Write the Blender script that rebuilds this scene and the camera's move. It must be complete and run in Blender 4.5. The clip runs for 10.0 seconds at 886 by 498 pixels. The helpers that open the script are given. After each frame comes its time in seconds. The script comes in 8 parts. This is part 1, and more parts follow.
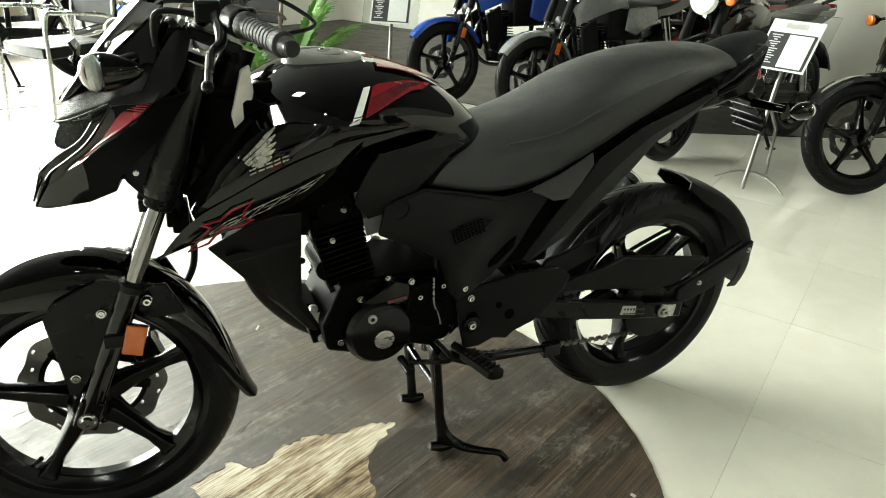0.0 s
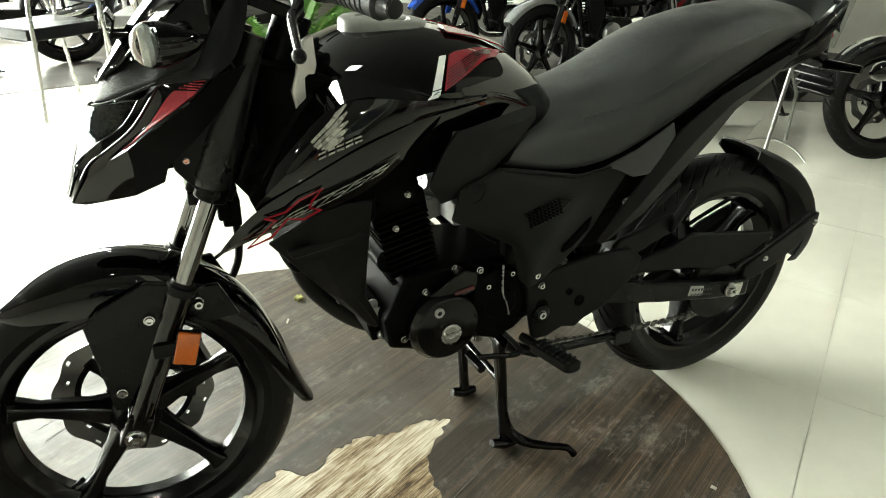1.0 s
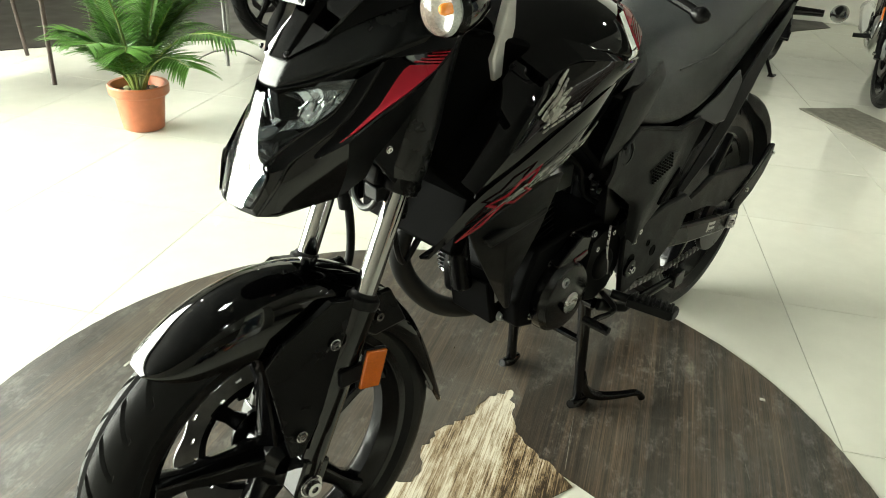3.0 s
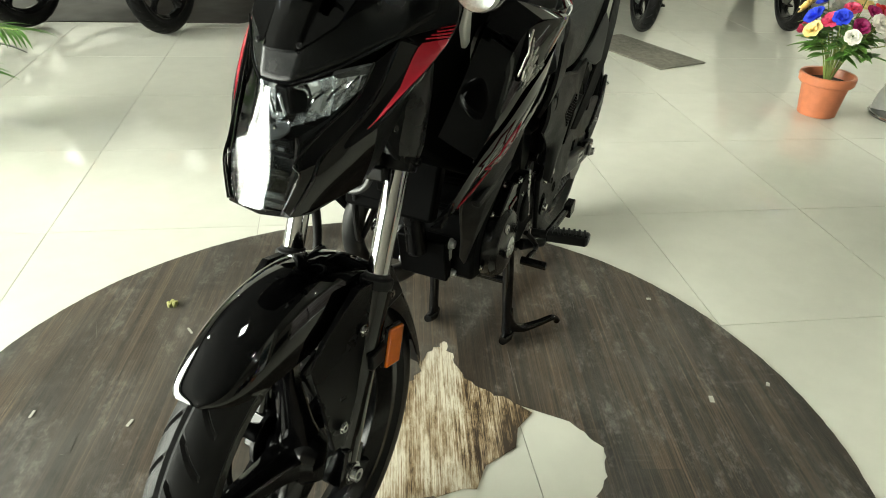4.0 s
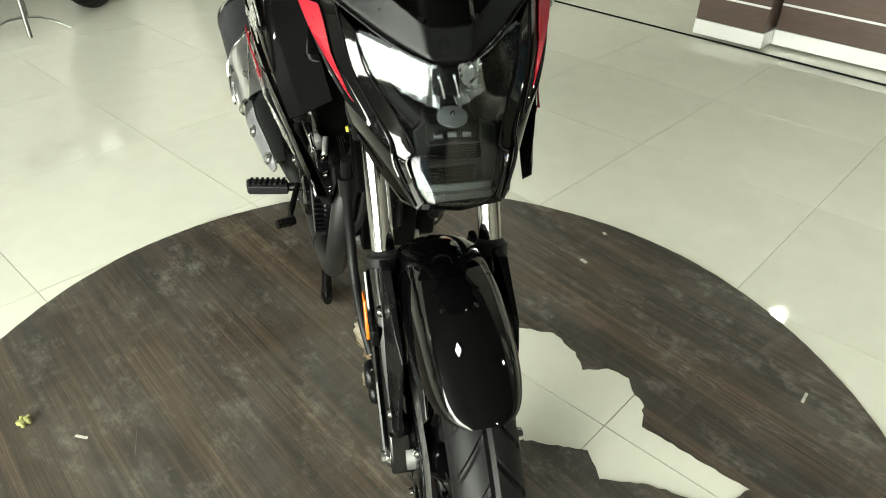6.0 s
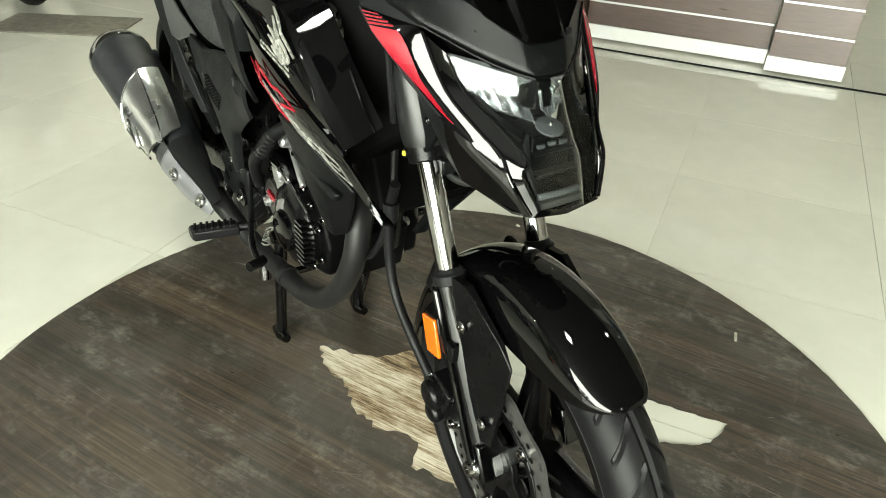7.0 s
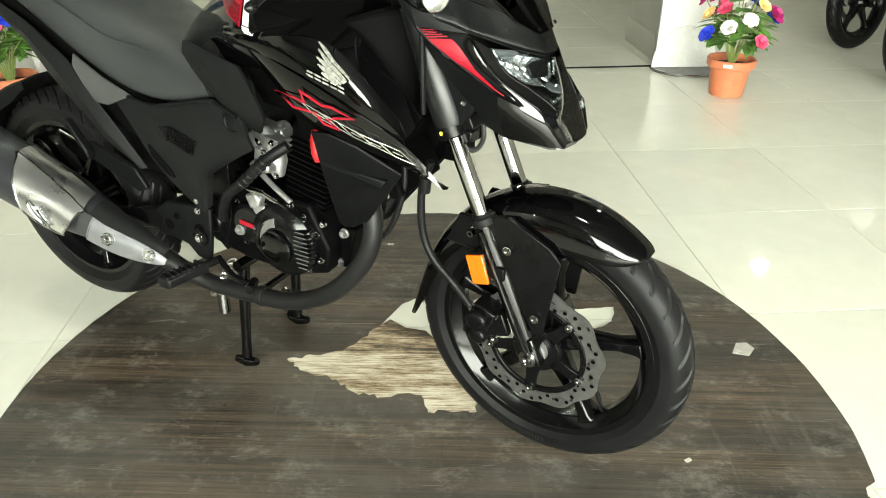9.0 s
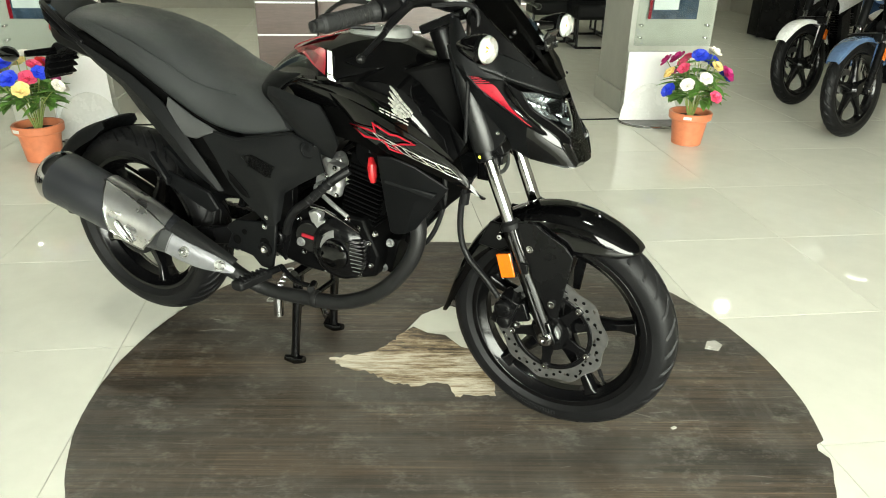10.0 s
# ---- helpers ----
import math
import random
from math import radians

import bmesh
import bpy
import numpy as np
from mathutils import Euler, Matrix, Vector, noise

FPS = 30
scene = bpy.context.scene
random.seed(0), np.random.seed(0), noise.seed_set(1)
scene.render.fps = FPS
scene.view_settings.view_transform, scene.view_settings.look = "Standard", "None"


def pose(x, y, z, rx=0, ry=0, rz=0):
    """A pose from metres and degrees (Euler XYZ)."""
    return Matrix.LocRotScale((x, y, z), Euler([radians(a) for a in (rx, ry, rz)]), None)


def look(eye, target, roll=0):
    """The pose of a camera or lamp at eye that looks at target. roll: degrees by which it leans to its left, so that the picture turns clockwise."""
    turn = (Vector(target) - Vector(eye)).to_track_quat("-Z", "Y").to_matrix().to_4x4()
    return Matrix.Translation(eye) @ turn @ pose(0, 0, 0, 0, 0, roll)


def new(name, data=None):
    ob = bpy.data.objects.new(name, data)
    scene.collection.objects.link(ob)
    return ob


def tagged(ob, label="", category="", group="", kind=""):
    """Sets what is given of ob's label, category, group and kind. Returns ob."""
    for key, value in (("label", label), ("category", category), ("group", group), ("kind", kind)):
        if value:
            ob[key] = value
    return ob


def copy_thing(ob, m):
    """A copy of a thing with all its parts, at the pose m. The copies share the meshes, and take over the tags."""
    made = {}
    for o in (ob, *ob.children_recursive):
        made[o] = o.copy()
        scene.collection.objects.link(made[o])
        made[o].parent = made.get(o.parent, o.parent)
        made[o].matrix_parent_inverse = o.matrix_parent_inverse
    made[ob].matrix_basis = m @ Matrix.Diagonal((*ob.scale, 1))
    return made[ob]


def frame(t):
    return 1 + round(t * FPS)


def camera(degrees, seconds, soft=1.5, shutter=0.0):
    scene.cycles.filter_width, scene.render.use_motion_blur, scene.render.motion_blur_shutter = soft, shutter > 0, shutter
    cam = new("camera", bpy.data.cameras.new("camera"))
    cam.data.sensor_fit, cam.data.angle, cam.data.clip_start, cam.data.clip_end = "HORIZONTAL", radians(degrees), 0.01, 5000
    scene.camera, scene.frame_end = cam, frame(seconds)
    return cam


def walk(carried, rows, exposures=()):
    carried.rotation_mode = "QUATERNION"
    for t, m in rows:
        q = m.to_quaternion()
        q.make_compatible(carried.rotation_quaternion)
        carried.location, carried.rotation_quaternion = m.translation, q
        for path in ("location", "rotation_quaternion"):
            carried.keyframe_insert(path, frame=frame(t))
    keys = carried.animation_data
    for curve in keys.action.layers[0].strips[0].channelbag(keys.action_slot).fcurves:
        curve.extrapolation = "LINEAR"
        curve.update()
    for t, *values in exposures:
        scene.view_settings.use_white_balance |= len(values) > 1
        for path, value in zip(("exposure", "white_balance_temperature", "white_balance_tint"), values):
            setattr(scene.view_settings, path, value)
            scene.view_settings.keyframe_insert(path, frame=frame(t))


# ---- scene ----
cam = camera(65.1, 10.0, soft=1.0)
PATH = [
    (0, (0.514, 1.325, 1.176), (-0.245, -0.325, 0.34), 3.0),
    (0.5, (0.548, 1.249, 1.151), (-0.217, -0.378, 0.276), 2.5),
    (1, (0.617, 1.143, 1.133), (-0.178, -0.459, 0.237), 1.8),
    (1.5, (0.704, 1.044, 1.113), (-0.183, -0.48, 0.169), 2.7),
    (2, (0.81, 0.939, 1.121), (-0.268, -0.438, 0.151), 3.7),
    (2.5, (0.97, 0.828, 1.099), (-0.189, -0.453, 0.092), 1.2),
    (2.7, (1.018, 0.778, 1.095), (-0.179, -0.475, 0.096), 2.5),
    (3.8, (1.252, 0.506, 1.08), (-0.315, -0.273, 0.112), 2.5),
    (4, (1.275, 0.465, 1.104), (-0.31, -0.179, 0.067), 3.0),
    (4.5, (1.314, 0.31, 1.087), (-0.324, -0.11, 0.018), 2.4),
    (5, (1.303, 0.141, 1.085), (-0.383, 0.073, 0.01), 1.5),
    (5.5, (1.313, -0.035, 1.087), (-0.359, 0.213, 0.018), 2.9),
    (6, (1.306, -0.207, 1.092), (-0.28, 0.255, -0.035), 2.1),
    (6.2, (1.274, -0.271, 1.095), (-0.302, 0.274, -0.009), 2.1),
    (7.3, (1.173, -0.615, 1.094), (-0.078, 0.478, -0.02), 2.6),
    (7.5, (1.171, -0.676, 1.088), (0.005, 0.485, -0.049), 2.5),
    (8, (1.119, -0.796, 1.056), (0.151, 0.481, -0.14), 2.3),
    (8.5, (1.041, -0.922, 1.06), (0.237, 0.504, -0.089), 1.1),
    (9, (1.013, -1.093, 1.124), (0.195, 0.444, 0.139), 0.1),
    (9.5, (1.02, -1.31, 1.162), (0.155, 0.258, 0.271), 0.7),
    (10, (1.03, -1.468, 1.17), (0.267, 0.178, 0.329), 1.1),
]
walk(cam, [(t, look(eye, target, roll)) for t, eye, target, roll in PATH], [(0, 0.07, 6650, 7), (2.5, 0.0, 6700, 7), (4.5, -0.16, 6700, 7), (5.5, -0.12, 6700, 7), (7.5, -0.20, 6700, 7), (8.5, -0.06, 6700, 7), (9.5, -0.10, 6700, 7), (10, -0.25, 6700, 7)])

# ---------------------------------------------------------------- light
world = bpy.data.worlds.new("sky")
scene.world = world
world.use_nodes = True
wn, wl = world.node_tree.nodes, world.node_tree.links
sky = wn.new("ShaderNodeTexSky")
sky.sky_type = "NISHITA"
sky.sun_disc = False
sky.sun_elevation, sky.sun_rotation = radians(48), radians(200)
wl.new(sky.outputs[0], wn["Background"].inputs[0])
wn["Background"].inputs[1].default_value = 0.12
sun = new("sun", bpy.data.lights.new("sun", "SUN"))
sun.data.energy, sun.data.angle, sun.data.color = 2.5, radians(0.6), (1.0, 0.95, 0.88)
sun.matrix_world = look((0, 0, 30), (-6, 10, 20))

# the room is turned against the motorcycle: u along the counter, v across
ROOM = radians(32.0)
UX, UY = math.cos(ROOM), math.sin(ROOM)


def uv(u, v, z=0.0):
    return Vector((u * UX - v * UY, u * UY + v * UX, z))


def area_lamp(name, place, aim, sx, sy, power, colour):
    ob = new(name, bpy.data.lights.new(name, "AREA"))
    ob.data.shape, ob.data.size, ob.data.size_y = "RECTANGLE", sx, sy
    ob.data.energy, ob.data.color = power, colour
    ob.matrix_world = look(place, aim)
    return ob


# daylight through the glazed shop front
area_lamp("daylight", uv(0.40, -5.62, 1.46), uv(0.40, 0, 0.80), 6.0, 2.3, 1720, (0.955, 1.0, 0.91))

# ---------------------------------------------------------------- materials


def noise_ramp(nt, scale, detail, lo, hi, coord, stretch=(1, 1, 1), rough=0.6):
    """A noise texture between two values, on the given coordinates."""
    mp = nt.nodes.new("ShaderNodeMapping")
    mp.inputs["Scale"].default_value = stretch
    nz = nt.nodes.new("ShaderNodeTexNoise")
    nz.inputs["Scale"].default_value, nz.inputs["Detail"].default_value = scale, detail
    nz.inputs["Roughness"].default_value = rough
    nt.links.new(coord, mp.inputs[0])
    nt.links.new(mp.outputs[0], nz.inputs["Vector"])
    mr = nt.nodes.new("ShaderNodeMapRange")
    mr.inputs["From Min"].default_value, mr.inputs["From Max"].default_value = 0.3, 0.7
    mr.inputs["To Min"].default_value, mr.inputs["To Max"].default_value = lo, hi
    nt.links.new(nz.outputs["Fac"], mr.inputs["Value"])
    return mr.outputs[0]


def material(name, colour, rough=0.5, metal=0.0, vary=0.12, grain=60.0, bump=0.0, bump_scale=200.0,
             rough_vary=0.08, coat=0.0, spec=0.5, emit=0.0, stretch=(1, 1, 1), alpha=1.0, by_object=0.0):
    m = bpy.data.materials.new(name)
    m.use_nodes = True
    nt = m.node_tree
    b = nt.nodes["Principled BSDF"]
    tc = nt.nodes.new("ShaderNodeTexCoord").outputs["Object"]
    base = nt.nodes.new("ShaderNodeRGB")
    base.outputs[0].default_value = (*colour, 1)
    hsv = nt.nodes.new("ShaderNodeHueSaturation")
    nt.links.new(base.outputs[0], hsv.inputs["Color"])
    value = noise_ramp(nt, grain, 5, 1 - vary, 1 + vary, tc, stretch)
    big = noise_ramp(nt, grain / 12, 3, 1 - vary * 0.7, 1 + vary * 0.7, tc, stretch)
    mul = nt.nodes.new("ShaderNodeMath")
    mul.operation = "MULTIPLY"
    nt.links.new(value, mul.inputs[0])
    nt.links.new(big, mul.inputs[1])
    out = mul.outputs[0]
    if by_object:
        oi = nt.nodes.new("ShaderNodeObjectInfo")
        mr = nt.nodes.new("ShaderNodeMapRange")
        mr.inputs["To Min"].default_value, mr.inputs["To Max"].default_value = 1 - by_object, 1 + by_object
        nt.links.new(oi.outputs["Random"], mr.inputs["Value"])
        m2 = nt.nodes.new("ShaderNodeMath")
        m2.operation = "MULTIPLY"
        nt.links.new(out, m2.inputs[0])
        nt.links.new(mr.outputs[0], m2.inputs[1])
        out = m2.outputs[0]
    nt.links.new(out, hsv.inputs["Value"])
    nt.links.new(hsv.outputs[0], b.inputs["Base Color"])
    r = noise_ramp(nt, grain / 4, 4, max(0.02, rough - rough_vary), min(1, rough + rough_vary), tc, stretch)
    nt.links.new(r, b.inputs["Roughness"])
    b.inputs["Metallic"].default_value = metal
    b.inputs["Specular IOR Level"].default_value = spec
    b.inputs["Coat Weight"].default_value = coat
    b.inputs["Coat Roughness"].default_value = 0.03
    if emit:
        b.inputs["Emission Color"].default_value = (*colour, 1)
        b.inputs["Emission Strength"].default_value = emit
    if bump:
        h = noise_ramp(nt, bump_scale, 4, 0, 1, tc, stretch)
        bp = nt.nodes.new("ShaderNodeBump")
        bp.inputs["Strength"].default_value, bp.inputs["Distance"].default_value = bump, 0.002
        nt.links.new(h, bp.inputs["Height"])
        nt.links.new(bp.outputs[0], b.inputs["Normal"])
    return m


def clear_material(name, colour, gloss=0.04, tint=1.0, ior=1.42):
    """A thin clear pane: what lies behind shows through, with a sheen that grows at a slant."""
    m = bpy.data.materials.new(name)
    m.use_nodes = True
    nt = m.node_tree
    nt.nodes.remove(nt.nodes["Principled BSDF"])
    tr, gl, mx = (nt.nodes.new("ShaderNodeBsdf" + k) for k in ("Transparent", "Glossy")), None, nt.nodes.new("ShaderNodeMixShader")
    tr = list(tr)
    tr[0].inputs[0].default_value = (*[c * tint for c in colour], 1)
    tr[1].inputs["Roughness"].default_value = gloss
    fr = nt.nodes.new("ShaderNodeFresnel")
    fr.inputs[0].default_value = ior
    nt.links.new(fr.outputs[0], mx.inputs[0])
    nt.links.new(tr[0].outputs[0], mx.inputs[1])
    nt.links.new(tr[1].outputs[0], mx.inputs[2])
    nt.links.new(mx.outputs[0], nt.nodes["Material Output"].inputs[0])
    return m


GLOSS = material("gloss_black_paint", (0.0010, 0.0010, 0.0011), 0.030, vary=0.15, spec=0.38, rough_vary=0.012)
MATTE = material("matte_black_plastic", (0.0016, 0.0018, 0.0021), 0.50, vary=0.15, bump=0.12, bump_scale=900, spec=0.145)
BROW = material("satin_brow_plastic", (0.0024, 0.0026, 0.0027), 0.24, vary=0.1, bump=0.1, bump_scale=900, spec=0.12)
SMOKED_GREY = material("grey_lamp_plastic", (0.06, 0.063, 0.066), 0.25, vary=0.1, spec=0.5)
GREY_PLASTIC = material("dark_grey_plastic", (0.0025, 0.0028, 0.0031), 0.53, vary=0.1, bump=0.12, bump_scale=900, spec=0.19)
COVER_GREY = material("satin_fork_cover", (0.005, 0.0052, 0.0052), 0.34, vary=0.1, bump=0.1, bump_scale=900, spec=0.34)
SATIN = material("satin_black_metal", (0.0024, 0.0024, 0.0026), 0.28, vary=0.2, grain=30, spec=0.15)
SATIN_GREY = material("silver_grey_plastic", (0.026, 0.027, 0.027), 0.36, vary=0.08, spec=0.5)
SEAT_VINYL = material("seat_vinyl", (0.0165, 0.0180, 0.0184), 0.42, vary=0.12, bump=0.25, bump_scale=1400, spec=0.45)
RUBBER = material("tyre_rubber", (0.0048, 0.0048, 0.0051), 0.42, vary=0.25, grain=40, bump=0.12, bump_scale=700, spec=0.14)
GRIP_RUBBER = material("grip_rubber", (0.0085, 0.0085, 0.0088), 0.5, bump=0.3, bump_scale=900, spec=0.25)
CHROME = material("chrome", (0.46, 0.46, 0.46), 0.09, 1.0, vary=0.05, rough_vary=0.04)
STEEL = material("brushed_steel", (0.55, 0.55, 0.54), 0.30, 1.0, vary=0.12, grain=90, stretch=(1, 1, 5))
ALLOY = material("cast_alloy", (0.42, 0.42, 0.42), 0.38, 0.9, vary=0.15, grain=40, bump=0.2, bump_scale=500)
SILVER_PAINT = material("silver_paint", (0.62, 0.61, 0.58), 0.38, 0.3, vary=0.06)
SHIELD = material("heat_shield_alloy", (0.24, 0.24, 0.255), 0.34, 0.7, vary=0.08)
MUFFLER = material("muffler_black_coat", (0.020, 0.0212, 0.0245), 0.42, 0.3, vary=0.1, bump=0.15, bump_scale=900)
PIPE = material("exhaust_pipe_coat", (0.0090, 0.0090, 0.0090), 0.5, 0.2, vary=0.25, grain=25, spec=0.25)
RED = material("red_decal", (0.20, 0.0055, 0.013), 0.24, vary=0.12, grain=40, spec=0.3)
RED_DARK = material("dark_red_line", (0.07, 0.004, 0.007), 0.2, vary=0.1)
ENGINE_BLACK = material("engine_black_coat", (0.0016, 0.0016, 0.0017), 0.46, vary=0.3, grain=30, spec=0.035)
COVER_BLACK = material("engine_cover_black", (0.0022, 0.0022, 0.0024), 0.18, vary=0.2, grain=30, spec=0.26)
INK_BLACK = material("dull_black", (0.0018, 0.0018, 0.0018), 0.6, vary=0.2, spec=0.02)
CAP_GREY = material("filler_cap_grey", (0.17, 0.175, 0.165), 0.35, vary=0.08, grain=120)
POLISHED = material("polished_shield", (0.80, 0.80, 0.80), 0.30, 1.0, vary=0.08, grain=30)
CHAIN_STEEL = material("chain_steel", (0.16, 0.155, 0.15), 0.35, 1.0, vary=0.2, grain=90)
RED_RUBBER = material("red_rubber_cap", (0.36, 0.010, 0.014), 0.4)
WHITE_DECAL = material("white_decal", (0.75, 0.75, 0.74), 0.2, vary=0.05, coat=0.6)
SILVER_DECAL = material("silver_decal", (0.29, 0.29, 0.265), 0.28, 0.5, vary=0.2, grain=200)
AMBER = material("amber_reflector", (0.47, 0.098, 0.005), 0.18, vary=0.15, grain=500, coat=0.6)
DISC_STEEL = material("brake_disc_steel", (0.175, 0.173, 0.168), 0.38, 0.85, vary=0.15, grain=60)
WHEEL_BLACK = material("wheel_black_enamel", (0.0016, 0.0016, 0.0018), 0.17, vary=0.2, grain=30, spec=0.28, rough_vary=0.05)
CLEAR = clear_material("clear_lens", (0.93, 0.95, 0.95), ior=1.36)
SMOKE = clear_material("smoked_screen", (0.035, 0.036, 0.040))
WHITE_LENS = material("white_lamp_glass", (0.72, 0.72, 0.70), 0.12, vary=0.2, grain=350, bump=0.4, bump_scale=250, coat=0.8)
ORANGE_BULB = material("orange_bulb", (0.8, 0.25, 0.04), 0.2)
FORK_CHROME = material("fork_chrome", (0.33, 0.33, 0.33), 0.07, 1.0, vary=0.05, rough_vary=0.03)
LAMP_CHROME = material("lamp_reflector", (0.74, 0.75, 0.77), 0.24, 0.92, vary=0.1, grain=80, bump=0.25, bump_scale=60)
YELLOW = material("yellow_paint_mark", (0.65, 0.6, 0.05), 0.4)
PLATE_STICKER = material("silver_sticker", (0.40, 0.40, 0.39), 0.4, 0.3, vary=0.2, grain=300)
DULL_STEEL = material("dull_steel", (0.26, 0.26, 0.25), 0.36, 1.0, vary=0.12, grain=60)
HOSE_GREY = material("grey_hose", (0.022, 0.023, 0.022), 0.4, vary=0.1)
INK = material("dark_print", (0.03, 0.03, 0.03), 0.5)

# ---------------------------------------------------------------- building helpers


class Geo:
    """Collects vertices and faces of one part."""

    def __init__(self):
        self.v, self.f = [], []

    def add(self, verts, faces):
        n = len(self.v)
        self.v += [tuple(p) for p in verts]
        self.f += [tuple(i + n for i in q) for q in faces]
        return self

    def rings(self, rings, closed=True, cap=True, loop=False):
        """Joins rows of points into a skin."""
        m, n = len(rings[0]), len(rings)
        verts = [p for r in rings for p in r]
        faces = []
        for i in range(n if loop else n - 1):
            for j in range(m if closed else m - 1):
                a, b, k = i * m + j, i * m + (j + 1) % m, (i + 1) % n * m
                faces.append((a, b, k + (j + 1) % m, k + j))
        if cap and closed and not loop:
            faces += [tuple(range(m))[::-1], tuple(range((n - 1) * m, n * m))]
        return self.add(verts, faces)

    def tube(self, pts, r, seg=12, cap=True):
        """A round bar along points; r is one radius or one for each."""
        pts = [Vector(p) for p in pts]
        rs = r if isinstance(r, (list, tuple)) else [r] * len(pts)
        rows, side = [], None
        for i, p in enumerate(pts):
            d = (pts[min(i + 1, len(pts) - 1)] - pts[max(i - 1, 0)]).normalized()
            if side is None:
                side = d.orthogonal().normalized()
            side = (side - d * side.dot(d)).normalized()
            up = d.cross(side)
            rows.append([p + rs[i] * (side * math.cos(a) + up * math.sin(a)) for a in (2 * math.pi * k / seg for k in range(seg))])
        return self.rings(rows, cap=cap)

    def curve(self, pts, r, seg=12, steps=6):
        """A tube along a smooth curve through points."""
        p = [Vector(q) for q in pts]
        rs = r if isinstance(r, (list, tuple)) else [r] * len(p)
        out, rr = [], []
        for i in range(len(p) - 1):
            a, b, c, d = p[max(i - 1, 0)], p[i], p[i + 1], p[min(i + 2, len(p) - 1)]
            for k in range(steps):
                t = k / steps
                out.append(0.5 * (2 * b + (c - a) * t + (2 * a - 5 * b + 4 * c - d) * t * t + (3 * b - a - 3 * c + d) * t ** 3))
                rr.append(rs[i] * (1 - t) + rs[i + 1] * t)
        return self.tube(out + [p[-1]], rr + [rs[-1]], seg)

    def lathe(self, profile, origin, axis=(0, 1, 0), seg=48, cap=True, closed_profile=False):
        """Turns (along, radius) pairs round an axis."""
        o, ax = Vector(origin), Vector(axis).normalized()
        s = ax.orthogonal().normalized() if abs(ax.y) < 0.99 else Vector((1, 0, 0))
        u = ax.cross(s)
        rows = [[o + ax * h + r * (s * math.cos(a) + u * math.sin(a)) for a in (2 * math.pi * k / seg for k in range(seg))] for h, r in profile]
        return self.rings(rows, cap=cap and not closed_profile, loop=closed_profile)

    def box(self, c, size, rot=None):
        x, y, z = (k / 2 for k in size)
        m = rot if rot else Matrix.Identity(3)
        vs = [Vector(c) + m @ Vector((a * x, b * y, d * z)) for a in (-1, 1) for b in (-1, 1) for d in (-1, 1)]
        return self.add(vs, [(0, 1, 3, 2), (4, 6, 7, 5), (0, 4, 5, 1), (2, 3, 7, 6), (0, 2, 6, 4), (1, 5, 7, 3)])

    def slab(self, poly, y0, y1):
        """An outline in x and z drawn out from y0 to y1 (numbers, or functions of x and z)."""
        g = lambda y, p: y(*p) if callable(y) else y
        a = [(p[0], g(y0, p), p[1]) for p in poly]
        b = [(p[0], g(y1, p), p[1]) for p in poly]
        return self.rings([a, b])

    def sheet(self, rows, thick=0.004):
        """A skin over rows of points, given some thickness towards the middle plane."""
        m, n = len(rows[0]), len(rows)
        P = [[Vector(p) for p in r] for r in rows]
        N = []
        for i in range(n):
            for j in range(m):
                a = P[min(i + 1, n - 1)][j] - P[max(i - 1, 0)][j]
                b = P[i][min(j + 1, m - 1)] - P[i][max(j - 1, 0)]
                N.append(a.cross(b).normalized())
        flat = [p for r in P for p in r]
        mid = sum(flat, Vector()) / len(flat)
        s = 1 if sum((p - Vector((mid.x, 0, mid.z))).dot(q) for p, q in zip(flat, N)) > 0 else -1
        back = [p - q * thick * s for p, q in zip(flat, N)]
        faces = [(i * m + j, i * m + j + 1, (i + 1) * m + j + 1, (i + 1) * m + j) for i in range(n - 1) for j in range(m - 1)]
        k = len(flat)
        faces += [tuple(x + k for x in q[::-1]) for q in faces]
        rim = [j for j in range(m)] + [i * m + m - 1 for i in range(1, n)] + [(n - 1) * m + j for j in range(m - 2, -1, -1)] + [i * m for i in range(n - 2, 0, -1)]
        faces += [(rim[i], rim[(i + 1) % len(rim)], rim[(i + 1) % len(rim)] + k, rim[i] + k) for i in range(len(rim))]
        return self.add(flat + back, faces)

    def mirrored(self):
        n = Geo()
        n.v = [(x, -y, z) for x, y, z in self.v]
        n.f = [q[::-1] for q in self.f]
        return n


def mesh_of(g, angle=35, smooth=True):
    me = bpy.data.meshes.new("mesh")
    me.from_pydata([tuple(p) for p in g.v], [], g.f)
    bm = bmesh.new()
    bm.from_mesh(me)
    bmesh.ops.remove_doubles(bm, verts=bm.verts, dist=1e-5)
    bmesh.ops.recalc_face_normals(bm, faces=bm.faces)
    bm.to_mesh(me)
    bm.free()
    if smooth:
        for p in me.polygons:
            p.use_smooth = True
        me.set_sharp_from_angle(angle=radians(angle))
    return me


def crease_rims(me, degrees, hold=1.0):
    """Keeps sharp edges sharp under smoothing."""
    bm = bmesh.new()
    bm.from_mesh(me)
    lay = bm.edges.layers.float.new("crease_edge")
    for e in bm.edges:
        if len(e.link_faces) == 2 and e.calc_face_angle(0) > radians(degrees):
            e[lay] = hold
    bm.to_mesh(me)
    bm.free()


